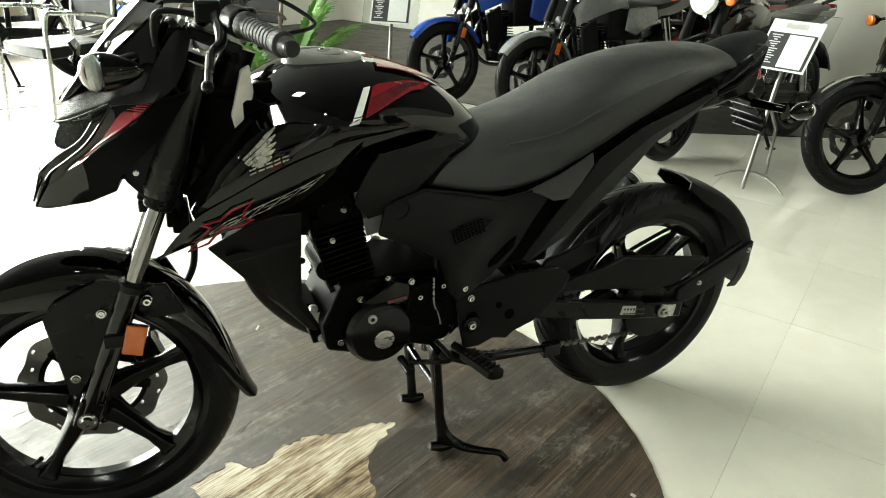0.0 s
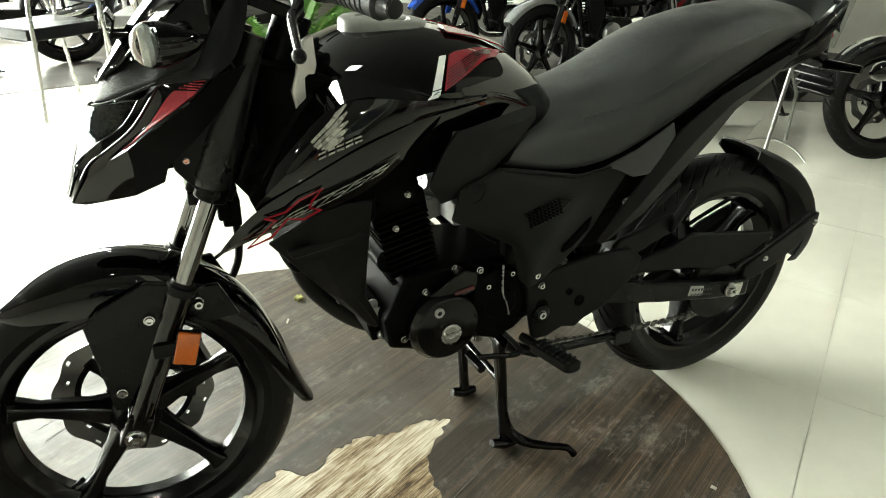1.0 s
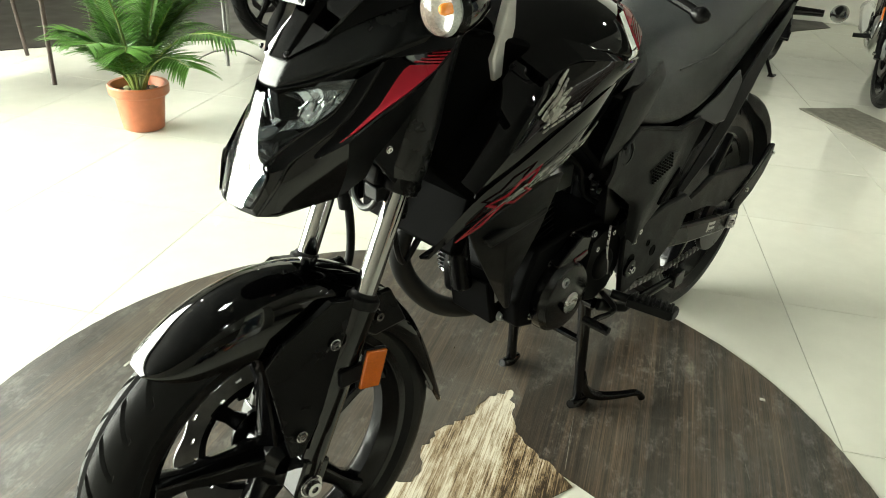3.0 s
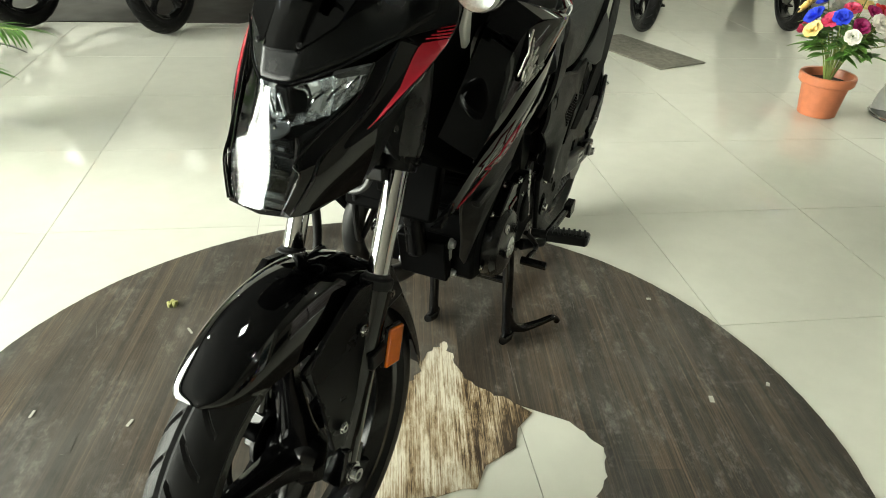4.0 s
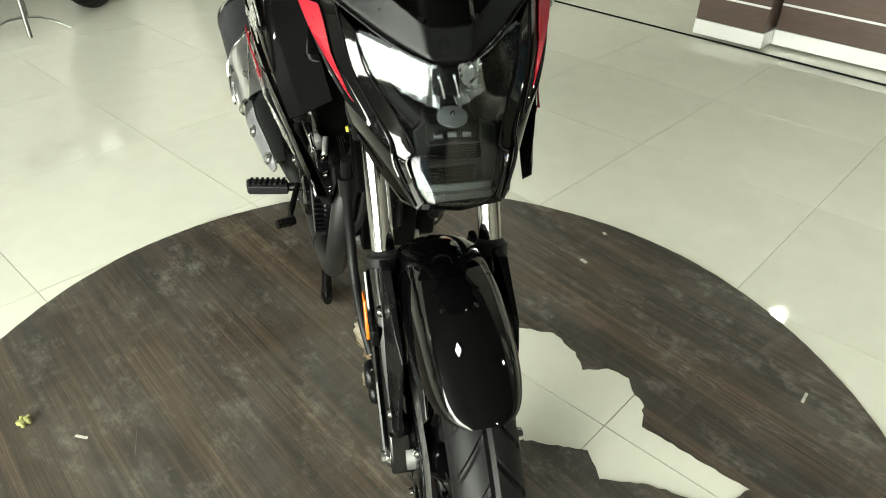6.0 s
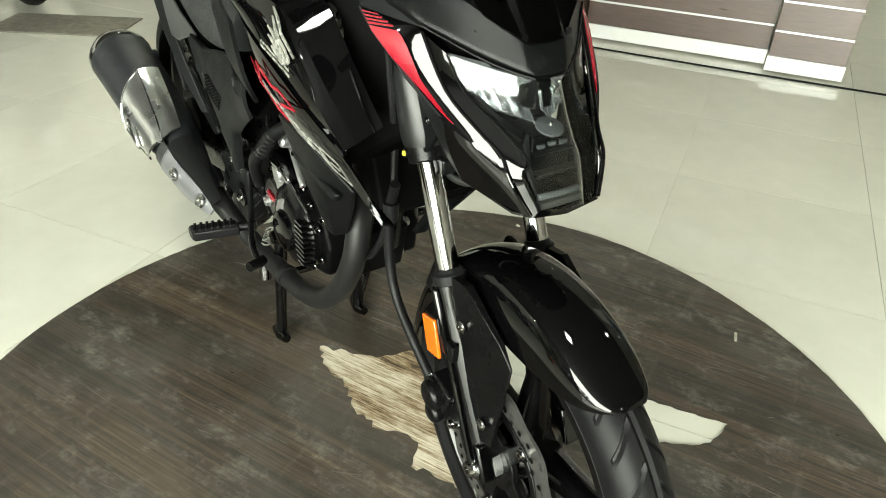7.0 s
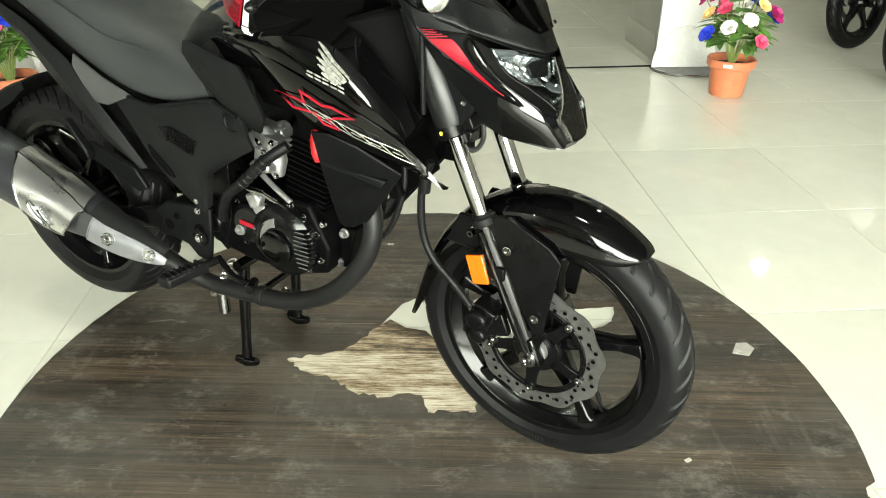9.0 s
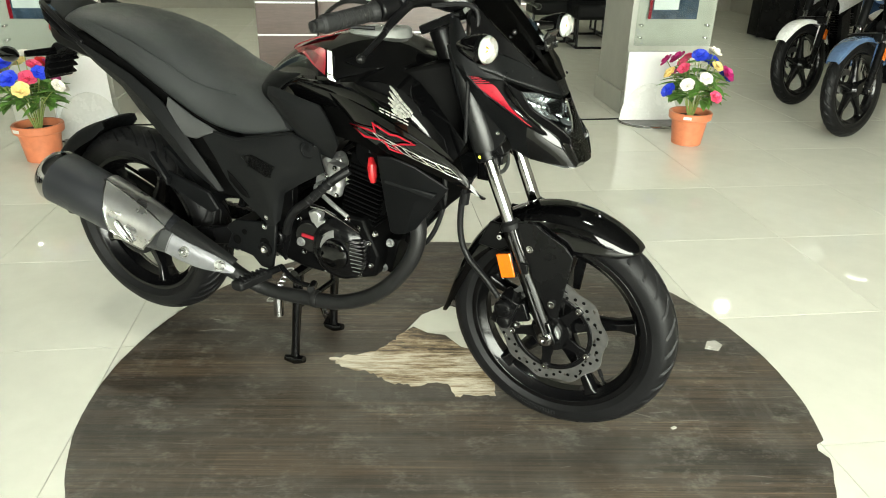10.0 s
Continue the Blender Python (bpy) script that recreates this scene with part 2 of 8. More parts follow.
def part(name, g, mat, parent=None, label="", m=None, bevel=0.0, sub=0, angle=35, kind="", segs=2, crease=62, hold=1.0):
    ob = new(name, mesh_of(g, angle))
    ob.data.materials.append(mat)
    if parent:
        ob.parent = parent
    if m is not None:
        ob.matrix_basis = m
    if bevel:
        b = ob.modifiers.new("bevel", "BEVEL")
        b.width, b.segments, b.limit_method, b.angle_limit = bevel, segs, "ANGLE", radians(28)
        b.harden_normals = False
    if sub:
        crease_rims(ob.data, crease, hold)
        s = ob.modifiers.new("sub", "SUBSURF")
        s.levels = s.render_levels = sub
        s.boundary_smooth = "PRESERVE_CORNERS"
    if label or kind:
        tagged(ob, label=label, kind=kind)
    return ob


def thing(name, place, label, category, group="", rz=0.0):
    e = new(name)
    e.empty_display_size = 0.1
    e.matrix_basis = Matrix.Translation(place) @ Matrix.Rotation(rz, 4, "Z")
    return tagged(e, label, category, group)


def bolt(g, p, axis, r=0.007, h=0.005):
    g.lathe([(0, r * 1.25), (h * 0.35, r * 1.25), (h * 0.4, r), (h, r * 0.9), (h, r * 0.45), (h * 0.6, r * 0.4)], p, axis, 12)
    return g

# ---------------------------------------------------------------- the motorcycle on the round mat
PZ = 0.003  # top of the mat
STEER = Matrix.Translation((0.45, 0.007, 0.71)) @ Matrix.Rotation(radians(-4.5), 4, Vector((-0.42, 0, 1))) @ Matrix.Translation((-0.45, 0, -0.71))
bike = thing("motorcycle", (0, 0, PZ), "glossy black motorcycle with red stripes on its centre stand", "motorcycle")
FA, RA = Vector((0.668, 0, 0.287)), Vector((-0.674, 0, 0.302))


def tyre_geo(c, R, half, rim_r, blocks, cols, groove, slant):
    """A tyre round the y axis. The mesh is slanted along the tread, so that the grooves follow its columns."""
    prof, n, seg = [], 26, blocks * cols
    for i in range(n + 1):
        a = math.pi * (i / n - 0.5)
        y = half * math.sin(a) if abs(i / n - 0.5) < 0.36 else half * math.sin(a) * (1 - 0.10 * (abs(i / n - 0.5) - 0.36) / 0.14)
        prof.append((y, rim_r + (R - rim_r) * max(0.0, math.cos(a)) ** 0.62))
    prof = [(-half * 0.62, rim_r - 0.006)] + prof[1:-1] + [(half * 0.62, rim_r - 0.006)]
    rows = []
    for y, r in prof:
        row, s = [], y / half
        for k in range(seg):
            th = 2 * math.pi * (k / seg - slant * abs(s) / blocks)
            d = groove((k + (cols // 2 if s > 0 else 0)) % cols, abs(s)) if r > rim_r + (R - rim_r) * 0.45 else 0.0
            row.append(c + Vector(((r - d) * math.cos(th), y, (r - d) * math.sin(th))))
        rows.append(row)
    return Geo().rings(rows, loop=True)


def front_groove(k, s):
    if k in (0, 1) and 0.22 < s < 0.78:
        return 0.0042
    return 0.003 if s < 0.06 else 0.0


def rear_groove(k, s):
    if k in (0, 1) and 0.08 < s < 0.86:
        return 0.005
    return 0.004 if k in (9, 10) and 0.35 < s < 0.80 else 0.0


def rim_geo(c, r, half):
    g = Geo()
    return g.lathe([(-half, r + 0.004), (-half, r - 0.010), (-half * 0.75, r - 0.016), (-half * 0.4, r - 0.030), (half * 0.4, r - 0.030),
                    (half * 0.75, r - 0.016), (half, r - 0.010), (half, r + 0.004), (half * 0.6, r - 0.004), (-half * 0.6, r - 0.004)], c, (0, 1, 0), 72, closed_profile=True)


def spoke_geo(c, r, half, hub_r, angle_, w0, w1):
    """One tapered spoke from the hub to the rim."""
    a = radians(angle_)
    e, t = Vector((math.cos(a), 0, math.sin(a))), Vector((-math.sin(a), 0, math.cos(a)))
    rows = []
    for s, w, h in ((hub_r * 0.6, w0, 0.030), (hub_r + 0.03, w0 * 0.72, 0.022), (r - 0.07, w1 * 0.75, 0.016), (r - 0.035, w1, 0.020), (r - 0.022, w1 * 1.5, 0.024)):
        o = c + e * s
        yy = h * half / 0.03
        rows.append([o + t * w * a_ + Vector((0, yy * b_, 0)) for a_, b_ in ((0.55, 1), (1, 0.3), (1, -0.3), (0.55, -1), (-0.55, -1), (-1, -0.3), (-1, 0.3), (-0.55, 1))])
    return Geo().rings(rows)


def cast_wheel(name, owner, c, half, rim_r, spoke_at, m, hub=(0.045, 0.045), fat=1.0, label="satin black five-spoke cast wheel"):
    w = part(name, rim_geo(c, rim_r, half * 0.72), WHEEL_BLACK, owner, label, m, angle=30, bevel=0.0015)
    hr, hh = hub
    part("hub", Geo().lathe([(-hh, 0.012), (-hh, hr * 0.7), (-hh * 0.6, hr), (hh * 0.6, hr), (hh, hr * 0.7), (hh, 0.012)], c, (0, 1, 0), 32), WHEEL_BLACK, w)
    for k in range(5):
        part("spoke", spoke_geo(c, rim_r, half * 0.72, hr, spoke_at + 72 * k, 0.030 * fat, 0.019 * fat), WHEEL_BLACK, w, bevel=0.003)
    return w


def disc_geo(c, y, r0, r1, petals, thick=0.004, seg=160):
    """A brake disc with a waved rim and real holes through it."""
    g = Geo()
    rows = 7
    pt = lambda i, k, yy: c + Vector(((r0 + (r1 + 0.004 * math.sin(petals * 2 * math.pi * k / seg) - r0) * i / rows) * math.cos(2 * math.pi * k / seg), yy,
                                      (r0 + (r1 + 0.004 * math.sin(petals * 2 * math.pi * k / seg) - r0) * i / rows) * math.sin(2 * math.pi * k / seg)))
    hole = lambda i, k: (k % 8 in (1, 2) and i == (1, 3, 5)[(k // 8) % 3])
    V, F = [], []
    for yy in (y - thick / 2, y + thick / 2):
        V += [pt(i, k, yy) for i in range(rows + 1) for k in range(seg)]
    half = (rows + 1) * seg
    solid = lambda i, k: 0 <= i < rows and not hole(i, k % seg)
    for i in range(rows):
        for k in range(seg):
            if not solid(i, k):
                continue
            a, b, d, e = i * seg + k, i * seg + (k + 1) % seg, (i + 1) * seg + (k + 1) % seg, (i + 1) * seg + k
            F += [(a, b, d, e), (e + half, d + half, b + half, a + half)]
            for other, (p, q) in (((i - 1, k), (a, b)), ((i + 1, k), (d, e)), ((i, k - 1), (e, a)), ((i, k + 1), (b, d))):
                if not solid(*other):
                    F.append((q, p, p + half, q + half))
    return g.add(V, F)


fw = cast_wheel("front_wheel", bike, FA, 0.046, 0.222, 14, STEER)
ft = part("tyre", tyre_geo(FA, 0.287, 0.0435, 0.220, 34, 12, front_groove, 1.2), RUBBER, fw, "black rubber tyre with slanted grooves", angle=24)
marks = Geo()
for k in range(9):
    a = radians(247 + 3.4 * k)
    e, t_ = Vector((math.cos(a), 0, math.sin(a))), Vector((-math.sin(a), 0, math.cos(a)))
    for d in (-1, 1):
        o = FA + e * 0.250 + t_ * 0.0042 * d + Vector((0, -0.0402, 0))
        marks.box(o, (0.0022, 0.0022, 0.011), Matrix((t_, Vector((0, 1, 0)), e)).transposed())
    marks.box(FA + e * (0.246 + 0.008 * (k % 2)) + Vector((0, -0.0402, 0)), (0.009, 0.0022, 0.0022), Matrix((t_, Vector((0, 1, 0)), e)).transposed())
part("sidewall_mark", marks, GRIP_RUBBER, ft, "raised plain blocks on the sidewall", kind="stuff")
g = Geo().tube([FA + Vector((0.045, 0.0, -0.196)), FA + Vector((0.040, 0.012, -0.172))], 0.0035, 10).tube([FA + Vector((0.0403, 0.0115, -0.174)), FA + Vector((0.037, 0.02, -0.158))], 0.0052, 10)
g.v = [tuple(FA + Matrix.Rotation(radians(-29), 3, "Y") @ (Vector(p) - FA)) for p in g.v]
part("valve", g, RUBBER, fw, m=Matrix.Identity(4))
disc = part("brake_disc", disc_geo(FA, -0.053, 0.100, 0.137, 10), DISC_STEEL, fw, "perforated wavy steel brake disc", angle=20)
g = Geo()
for k in range(40):
    a, r = 2 * math.pi * k / 40, (0.110, 0.119, 0.127, 0.119)[k % 4]
    for yy, sg_ in ((-0.0584, -1), (-0.0536, 1)):
        g.lathe([(0, 0.0042), (0.0004, 0.0042)], FA + Vector((r * math.cos(a), yy, r * math.sin(a))), (0, sg_, 0), 10)
part("drilling", g, INK_BLACK, disc, kind="stuff")
g = Geo()
for k in range(5):
    a = radians(50 + 72 * k)
    e, t = Vector((math.cos(a), 0, math.sin(a))), Vector((-math.sin(a), 0, math.cos(a)))
    o = FA + Vector((0, -0.054, 0))
    g.rings([[o + e * s + t * w + Vector((0, 0.004, 0)), o + e * s - t * w + Vector((0, 0.004, 0)), o + e * s - t * w - Vector((0, 0.004, 0)), o + e * s + t * w - Vector((0, 0.004, 0))]
             for s, w in ((0.040, 0.016), (0.075, 0.011), (0.100, 0.013), (0.108, 0.010))])
g.lathe([(-0.004, 0.020), (-0.004, 0.050), (0.006, 0.052), (0.006, 0.02)], FA + Vector((0, -0.054, 0)), (0, 1, 0), 40, closed_profile=True)
g.lathe([(-0.004, 0.093), (-0.004, 0.104), (0.004, 0.104), (0.004, 0.093)], FA + Vector((0, -0.054, 0)), (0, 1, 0), 60, closed_profile=True)
part("disc_carrier", g, SATIN, fw, "black disc carrier", bevel=0.0015)
for k in range(5):
    a = radians(50 + 72 * k)
    part("bolt", bolt(Geo(), FA + Vector((0.101 * math.cos(a), -0.059, 0.101 * math.sin(a))), (0, -1, 0), 0.0062, 0.006), CHROME, fw)
g = Geo().lathe([(0, 0.027), (0.012, 0.027), (0.013, 0.020), (0.022, 0.020), (0.023, 0.013)], FA + Vector((0, -0.058, 0)), (0, -1, 0), 28)
part("hub_spacer", g, ALLOY, fw)

rw = cast_wheel("rear_wheel", bike, RA, 0.066, 0.222, 62, Matrix.Identity(4), (0.075, 0.05), 0.78)
part("tyre", tyre_geo(RA, 0.302, 0.066, 0.220, 22, 18, rear_groove, 1.4), RUBBER, rw, "wide black rear tyre", angle=24)
g = Geo().lathe([(0.0, 0.03), (0.0, 0.088), (0.03, 0.085), (0.045, 0.06), (0.048, 0.02)], RA + Vector((0, -0.05, 0)), (0, -1, 0), 48)
part("brake_drum", g, SATIN, rw, "satin black rear drum brake plate", bevel=0.002)
g = Geo()
for k in range(42):
    a0, a1 = 2 * math.pi * k / 42, 2 * math.pi * (k + 0.5) / 42
    P = lambda a, r, y: RA + Vector((r * math.cos(a), y, r * math.sin(a)))
    g.rings([[P(a0, 0.083, y), P(a0 + 0.03, 0.092, y), P(a1 - 0.03, 0.092, y), P(a1, 0.083, y), P(a1, 0.05, y), P(a0, 0.05, y)] for y in (0.076, 0.082)])
g.lathe([(0.0, 0.02), (0, 0.083), (0.006, 0.083), (0.006, 0.02)], RA + Vector((0, 0.076, 0)), (0, 1, 0), 48, closed_profile=True)
part("hub_drum", Geo().lathe([(0.0, 0.03), (0.0, 0.098), (0.012, 0.096), (0.014, 0.03)], RA + Vector((0, 0.084, 0)), (0, 1, 0), 48), SATIN, rw)
part("sprocket", g, CHAIN_STEEL, rw, "toothed steel sprocket", angle=20)

# ---- fork
FZ = lambda z: 0.556 - 0.42 * (z - 0.556)
for s in (1, -1):
    y = 0.0740 * s
    g = Geo().tube([(FZ(0.278) - 0.001, y, 0.278), (FZ(0.30), y, 0.30), (FZ(0.52), y, 0.52), (FZ(0.548), y, 0.548)], [0.017, 0.0205, 0.0225, 0.024], 24)
    g.box((FA.x - 0.004, y, FA.z + 0.01), (0.044, 0.036, 0.062), Matrix.Rotation(radians(-22), 3, "Y"))
    leg = part("fork_leg", g, GLOSS, bike, "gloss black fork slider with a chrome tube", STEER, bevel=0.004)
    part("fork_tube", Geo().tube([(FZ(0.54), y, 0.54), (FZ(0.71), y, 0.71)], 0.0158, 32), FORK_CHROME, leg, "polished chrome fork tube")
    g = Geo().lathe([(0, 0.0235), (0.010, 0.0245), (0.014, 0.0245), (0.017, 0.020), (0.022, 0.0175)], (FZ(0.544), y, 0.544), (-0.42, 0, 1), 28)
    part("dust_seal", g, RUBBER, leg, bevel=0.001)
    g = bolt(Geo(), (FA.x, y + 0.018 * s, FA.z), (0, s, 0), 0.0125, 0.012)
    g.lathe([(0, 0.018), (0.003, 0.018)], (FA.x, y + 0.017 * s, FA.z), (0, s, 0), 24)
    part("axle_bolt", g, CHROME, leg, "bright zinc axle bolt")
    if s < 0:
        part("slider_edge", Geo().tube([(FZ(0.30) + 0.004, y - 0.0235, 0.30), (FZ(0.54) + 0.002, y - 0.0262, 0.54)], 0.004, 8), GLOSS, leg)
    # covers between the clamps
    g = Geo().tube([(FZ(z) + dx, y * k, z) for z, dx, k in ((0.722, 0.004, 1), (0.735, 0.006, 1), (0.80, 0.008, 1), (0.87, 0.010, 0.98), (0.945, 0.010, 0.96))], [0.029, 0.0315, 0.030, 0.0225, 0.0175], 28)
    part("fork_cover", g, COVER_GREY, bike, "satin dark grey fork cover", STEER)
    g = Geo().slab([(0.398, 0.908), (0.422, 0.904), (0.449, 0.890), (0.475, 0.829), (0.513, 0.816), (0.542, 0.770), (0.540, 0.754), (0.508, 0.714), (0.470, 0.716), (0.432, 0.800)], 0.078 * s, 0.088 * s)
    sp = part("fork_side_panel", g, MATTE, bike, "matte black panel behind the headlamp cowl", STEER, bevel=0.003)
    part("bolt", bolt(Geo(), (0.522, 0.088 * s, 0.768), (0, s, 0), 0.004, 0.003), CHROME, sp)
g = Geo().box((FZ(0.712), 0, 0.712), (0.075, 0.13, 0.026), Matrix.Rotation(radians(-22), 3, "Y"))
for s in (1, -1):
    g.lathe([(-0.014, 0.026), (0.014, 0.026)], (FZ(0.712), 0.074 * s, 0.712), (-0.42, 0, 1), 24)
    g.box((FZ(0.712) + 0.02, 0.055 * s, 0.70), (0.035, 0.03, 0.022))
yoke = part("fork_yoke", g, SATIN, bike, "satin black lower fork yoke", STEER, bevel=0.003)
for s in (1, -1):
    part("bolt", bolt(Geo(), (FZ(0.712) - 0.004, 0.098 * s, 0.712), (0, s, 0), 0.0065, 0.006), SATIN, yoke, "clamp bolt")
    if s < 0:
        part("paint_mark", Geo().box((FZ(0.712) - 0.002, -0.1055, 0.713), (0.004, 0.003, 0.006)), YELLOW, yoke, "yellow paint mark")
part("steering_stem", Geo().tube([(0.44, 0, 0.70), (0.33, 0, 0.965)], 0.03, 20), SATIN, bike, m=STEER)
part("top_yoke", Geo().box((0.375, 0, 0.985), (0.09, 0.20, 0.02), Matrix.Rotation(radians(-22), 3, "Y")), SATIN, bike, m=STEER, bevel=0.004)

# ---- front mudguard: an arched sheet round the tyre
MUD = [(0.8470, 0.5275, 0.018, 0.003), (0.8430, 0.5325, 0.030, 0.012), (0.8335, 0.5405, 0.040, 0.027), (0.8165, 0.5530, 0.048, 0.046), (0.788, 0.5725, 0.053, 0.062), (0.742, 0.5935, 0.056, 0.080), (0.680, 0.6060, 0.058, 0.088), (0.610, 0.6015, 0.059, 0.080),
       (0.535, 0.5720, 0.060, 0.066), (0.474, 0.5230, 0.059, 0.057), (0.425, 0.455, 0.056, 0.046), (0.393, 0.370, 0.052, 0.036), (0.372, 0.300, 0.046, 0.028), (0.352, 0.245, 0.036, 0.020), (0.347, 0.238, 0.028, 0.016)]


def crowned(x, z, w, drop, c):
    """One cross-section of the front mudguard, crowned in the middle, with its sides bent down."""
    n = Vector((x - c.x, 0, z - c.z)).normalized()
    half = [(0, 0), (0.34, 0.030), (0.62, 0.100), (0.80, 0.190), (0.90, 0.290), (0.99, 0.44), (1.05, 0.60), (1.08, 0.82), (1.08, 1.0)]
    half = [(a, d * drop) for a, d in half]
    return [Vector((x, w * a * sg, z)) - n * d for sg, seq in ((-1, half[:0:-1]), (1, half)) for a, d in seq]


def arch(x, z, w, c, drop, flare):
    """One cross-section of a mudguard at the point (x, z), bent down on both sides towards the axle c."""
    n = Vector((x - c.x, 0, z - c.z)).normalized()
    prof = [(-1.0 * flare, drop), (-1.0 * flare, drop * 0.55), (-0.98, drop * 0.26), (-0.86, 0.007), (-0.80, 0.0035), (-0.4, 0.0005), (0, 0), (0.4, 0.0005), (0.80, 0.0035), (0.86, 0.007), (0.98, drop * 0.26), (flare, drop * 0.55), (flare, drop)]
    return [Vector((x, w * a, z)) - n * d for a, d in prof]


part("front_mudguard", Geo().sheet([crowned(x, z, w, d, FA) for x, z, w, d in MUD], 0.003), GLOSS, bike, "glossy black plastic front mudguard", STEER, sub=2, angle=60)
# matte rear half of the mudguard's sides
for s in (1, -1):
    g = Geo()
    outer = [(0.566, 0.562), (0.612, 0.572), (0.690, 0.531), (0.712, 0.503), (0.700, 0.42), (0.690, 0.345), (0.672, 0.345), (0.640, 0.40), (0.578, 0.497)]
    g.slab(outer, lambda x, z: s * (0.070 + 0.10 * max(0, 0.53 - z) * 0.2), lambda x, z: s * (0.082 + 0.02 * (0.60 - z) - 0.25 * max(0, x - 0.67)))
    pl = part("fork_protector", g, SATIN, bike, "matte black fork protector plate", STEER, bevel=0.004)
    for (x, z), mt in (((0.613, 0.508), CHROME), ((0.674, 0.380), CHROME)):
        part("bolt", bolt(Geo(), (x, s * 0.0865, z), (0, s, 0), 0.0072, 0.005), mt, pl)
    g = Geo().slab([(0.50, 0.545), (0.555, 0.545), (0.555, 0.495), (0.53, 0.475), (0.47, 0.48)], s * 0.055, s * 0.066)
    br = part("mudguard_bracket", g, SATIN, bike, m=STEER, bevel=0.003)
    part("bolt", bolt(Geo(), (0.535, s * 0.066, 0.52), (0, s, 0), 0.0075, 0.02), CHROME, br)
    # amber reflectors
    R22 = Matrix.Rotation(radians(-16), 3, "Y")
    rz = 0.454 if s > 0 else 0.462
    rf = part("reflector_holder", Geo().box((0.563, s * 0.0985, rz), (0.038, 0.006, 0.064), R22).box((0.590, s * 0.096, rz), (0.05, 0.01, 0.026)), SATIN, bike, m=STEER, bevel=0.002)
    part("reflector", Geo().box((0.563, s * 0.104, rz), (0.036, 0.006, 0.060), R22), AMBER, rf, "amber side reflector", bevel=0.002)
# caliper and hose on the disc side
g = Geo().box((0.560, -0.070, 0.330), (0.050, 0.050, 0.085), Matrix.Rotation(radians(20), 3, "Y"))
g.lathe([(0, 0.024), (0.02, 0.023), (0.024, 0.016)], (0.562, -0.09, 0.345), (0, -1, 0), 24).lathe([(0, 0.019), (0.016, 0.018), (0.02, 0.01)], (0.563, -0.09, 0.308), (0, -1, 0), 24)
g.box((0.590, -0.075, 0.33), (0.05, 0.016, 0.05), Matrix.Rotation(radians(-20), 3, "Y"))
cal = part("brake_caliper", g, SATIN, bike, "black hydraulic brake caliper", STEER, bevel=0.004)
for p in ((0.590, -0.084, 0.355), (0.592, -0.084, 0.300), (0.545, -0.096, 0.372)):
    part("bolt", bolt(Geo(), p, (0, -1, 0), 0.007, 0.006), CHROME, cal)
hose = Geo().curve([(0.470, -0.11, 0.66), (0.450, -0.112, 0.60), (0.448, -0.112, 0.52), (0.468, -0.112, 0.465), (0.515, -0.108, 0.415), (0.545, -0.10, 0.372)], 0.0075, 12)
hose.lathe([(0, 0.0105), (0.03, 0.0115)], (0.456, -0.112, 0.598), (0.1, 0, 1), 14)
part("brake_hose", hose, RUBBER, cal, "black rubber brake hose")

# hose loop and bracket between the fork tubes
part("hose_loop", Geo().curve([(0.470, -0.050, 0.690), (0.492, -0.034, 0.662), (0.500, -0.004, 0.650), (0.500, 0.024, 0.664), (0.490, 0.034, 0.700)], 0.005, 10), HOSE_GREY, bike, "grey hose loop under the headlamp", STEER)
g = Geo().box((0.462, 0.0, 0.655), (0.03, 0.07, 0.05)).box((0.475, 0.045, 0.672), (0.02, 0.03, 0.04)).box((0.475, -0.05, 0.668), (0.02, 0.022, 0.05))
part("hose_bracket", g, ENGINE_BLACK, bike, "black bracket under the yoke", STEER, bevel=0.004)

# ---- headlamp cowl
both = lambda pts: [Vector(p) for p in pts]


def sided(name, rows, thick, mat, parent, label="", m=None, sub=2, angle=50, crease=62):
    """A panel on each side: the rows are of the left one."""
    for s in (1, -1):
        g = Geo().sheet(rows, thick)
        part(name, g if s > 0 else g.mirrored(), mat, parent, label, m, sub=sub, angle=angle, crease=crease)


def across(rows, thick=0.003):
    """A skin from the right side over the middle to the left; the rows run from the middle to the left."""
    return Geo().sheet([[Vector((p[0], -p[1], p[2])) for p in r[:0:-1]] + [Vector(p) for p in r] for r in rows], thick)


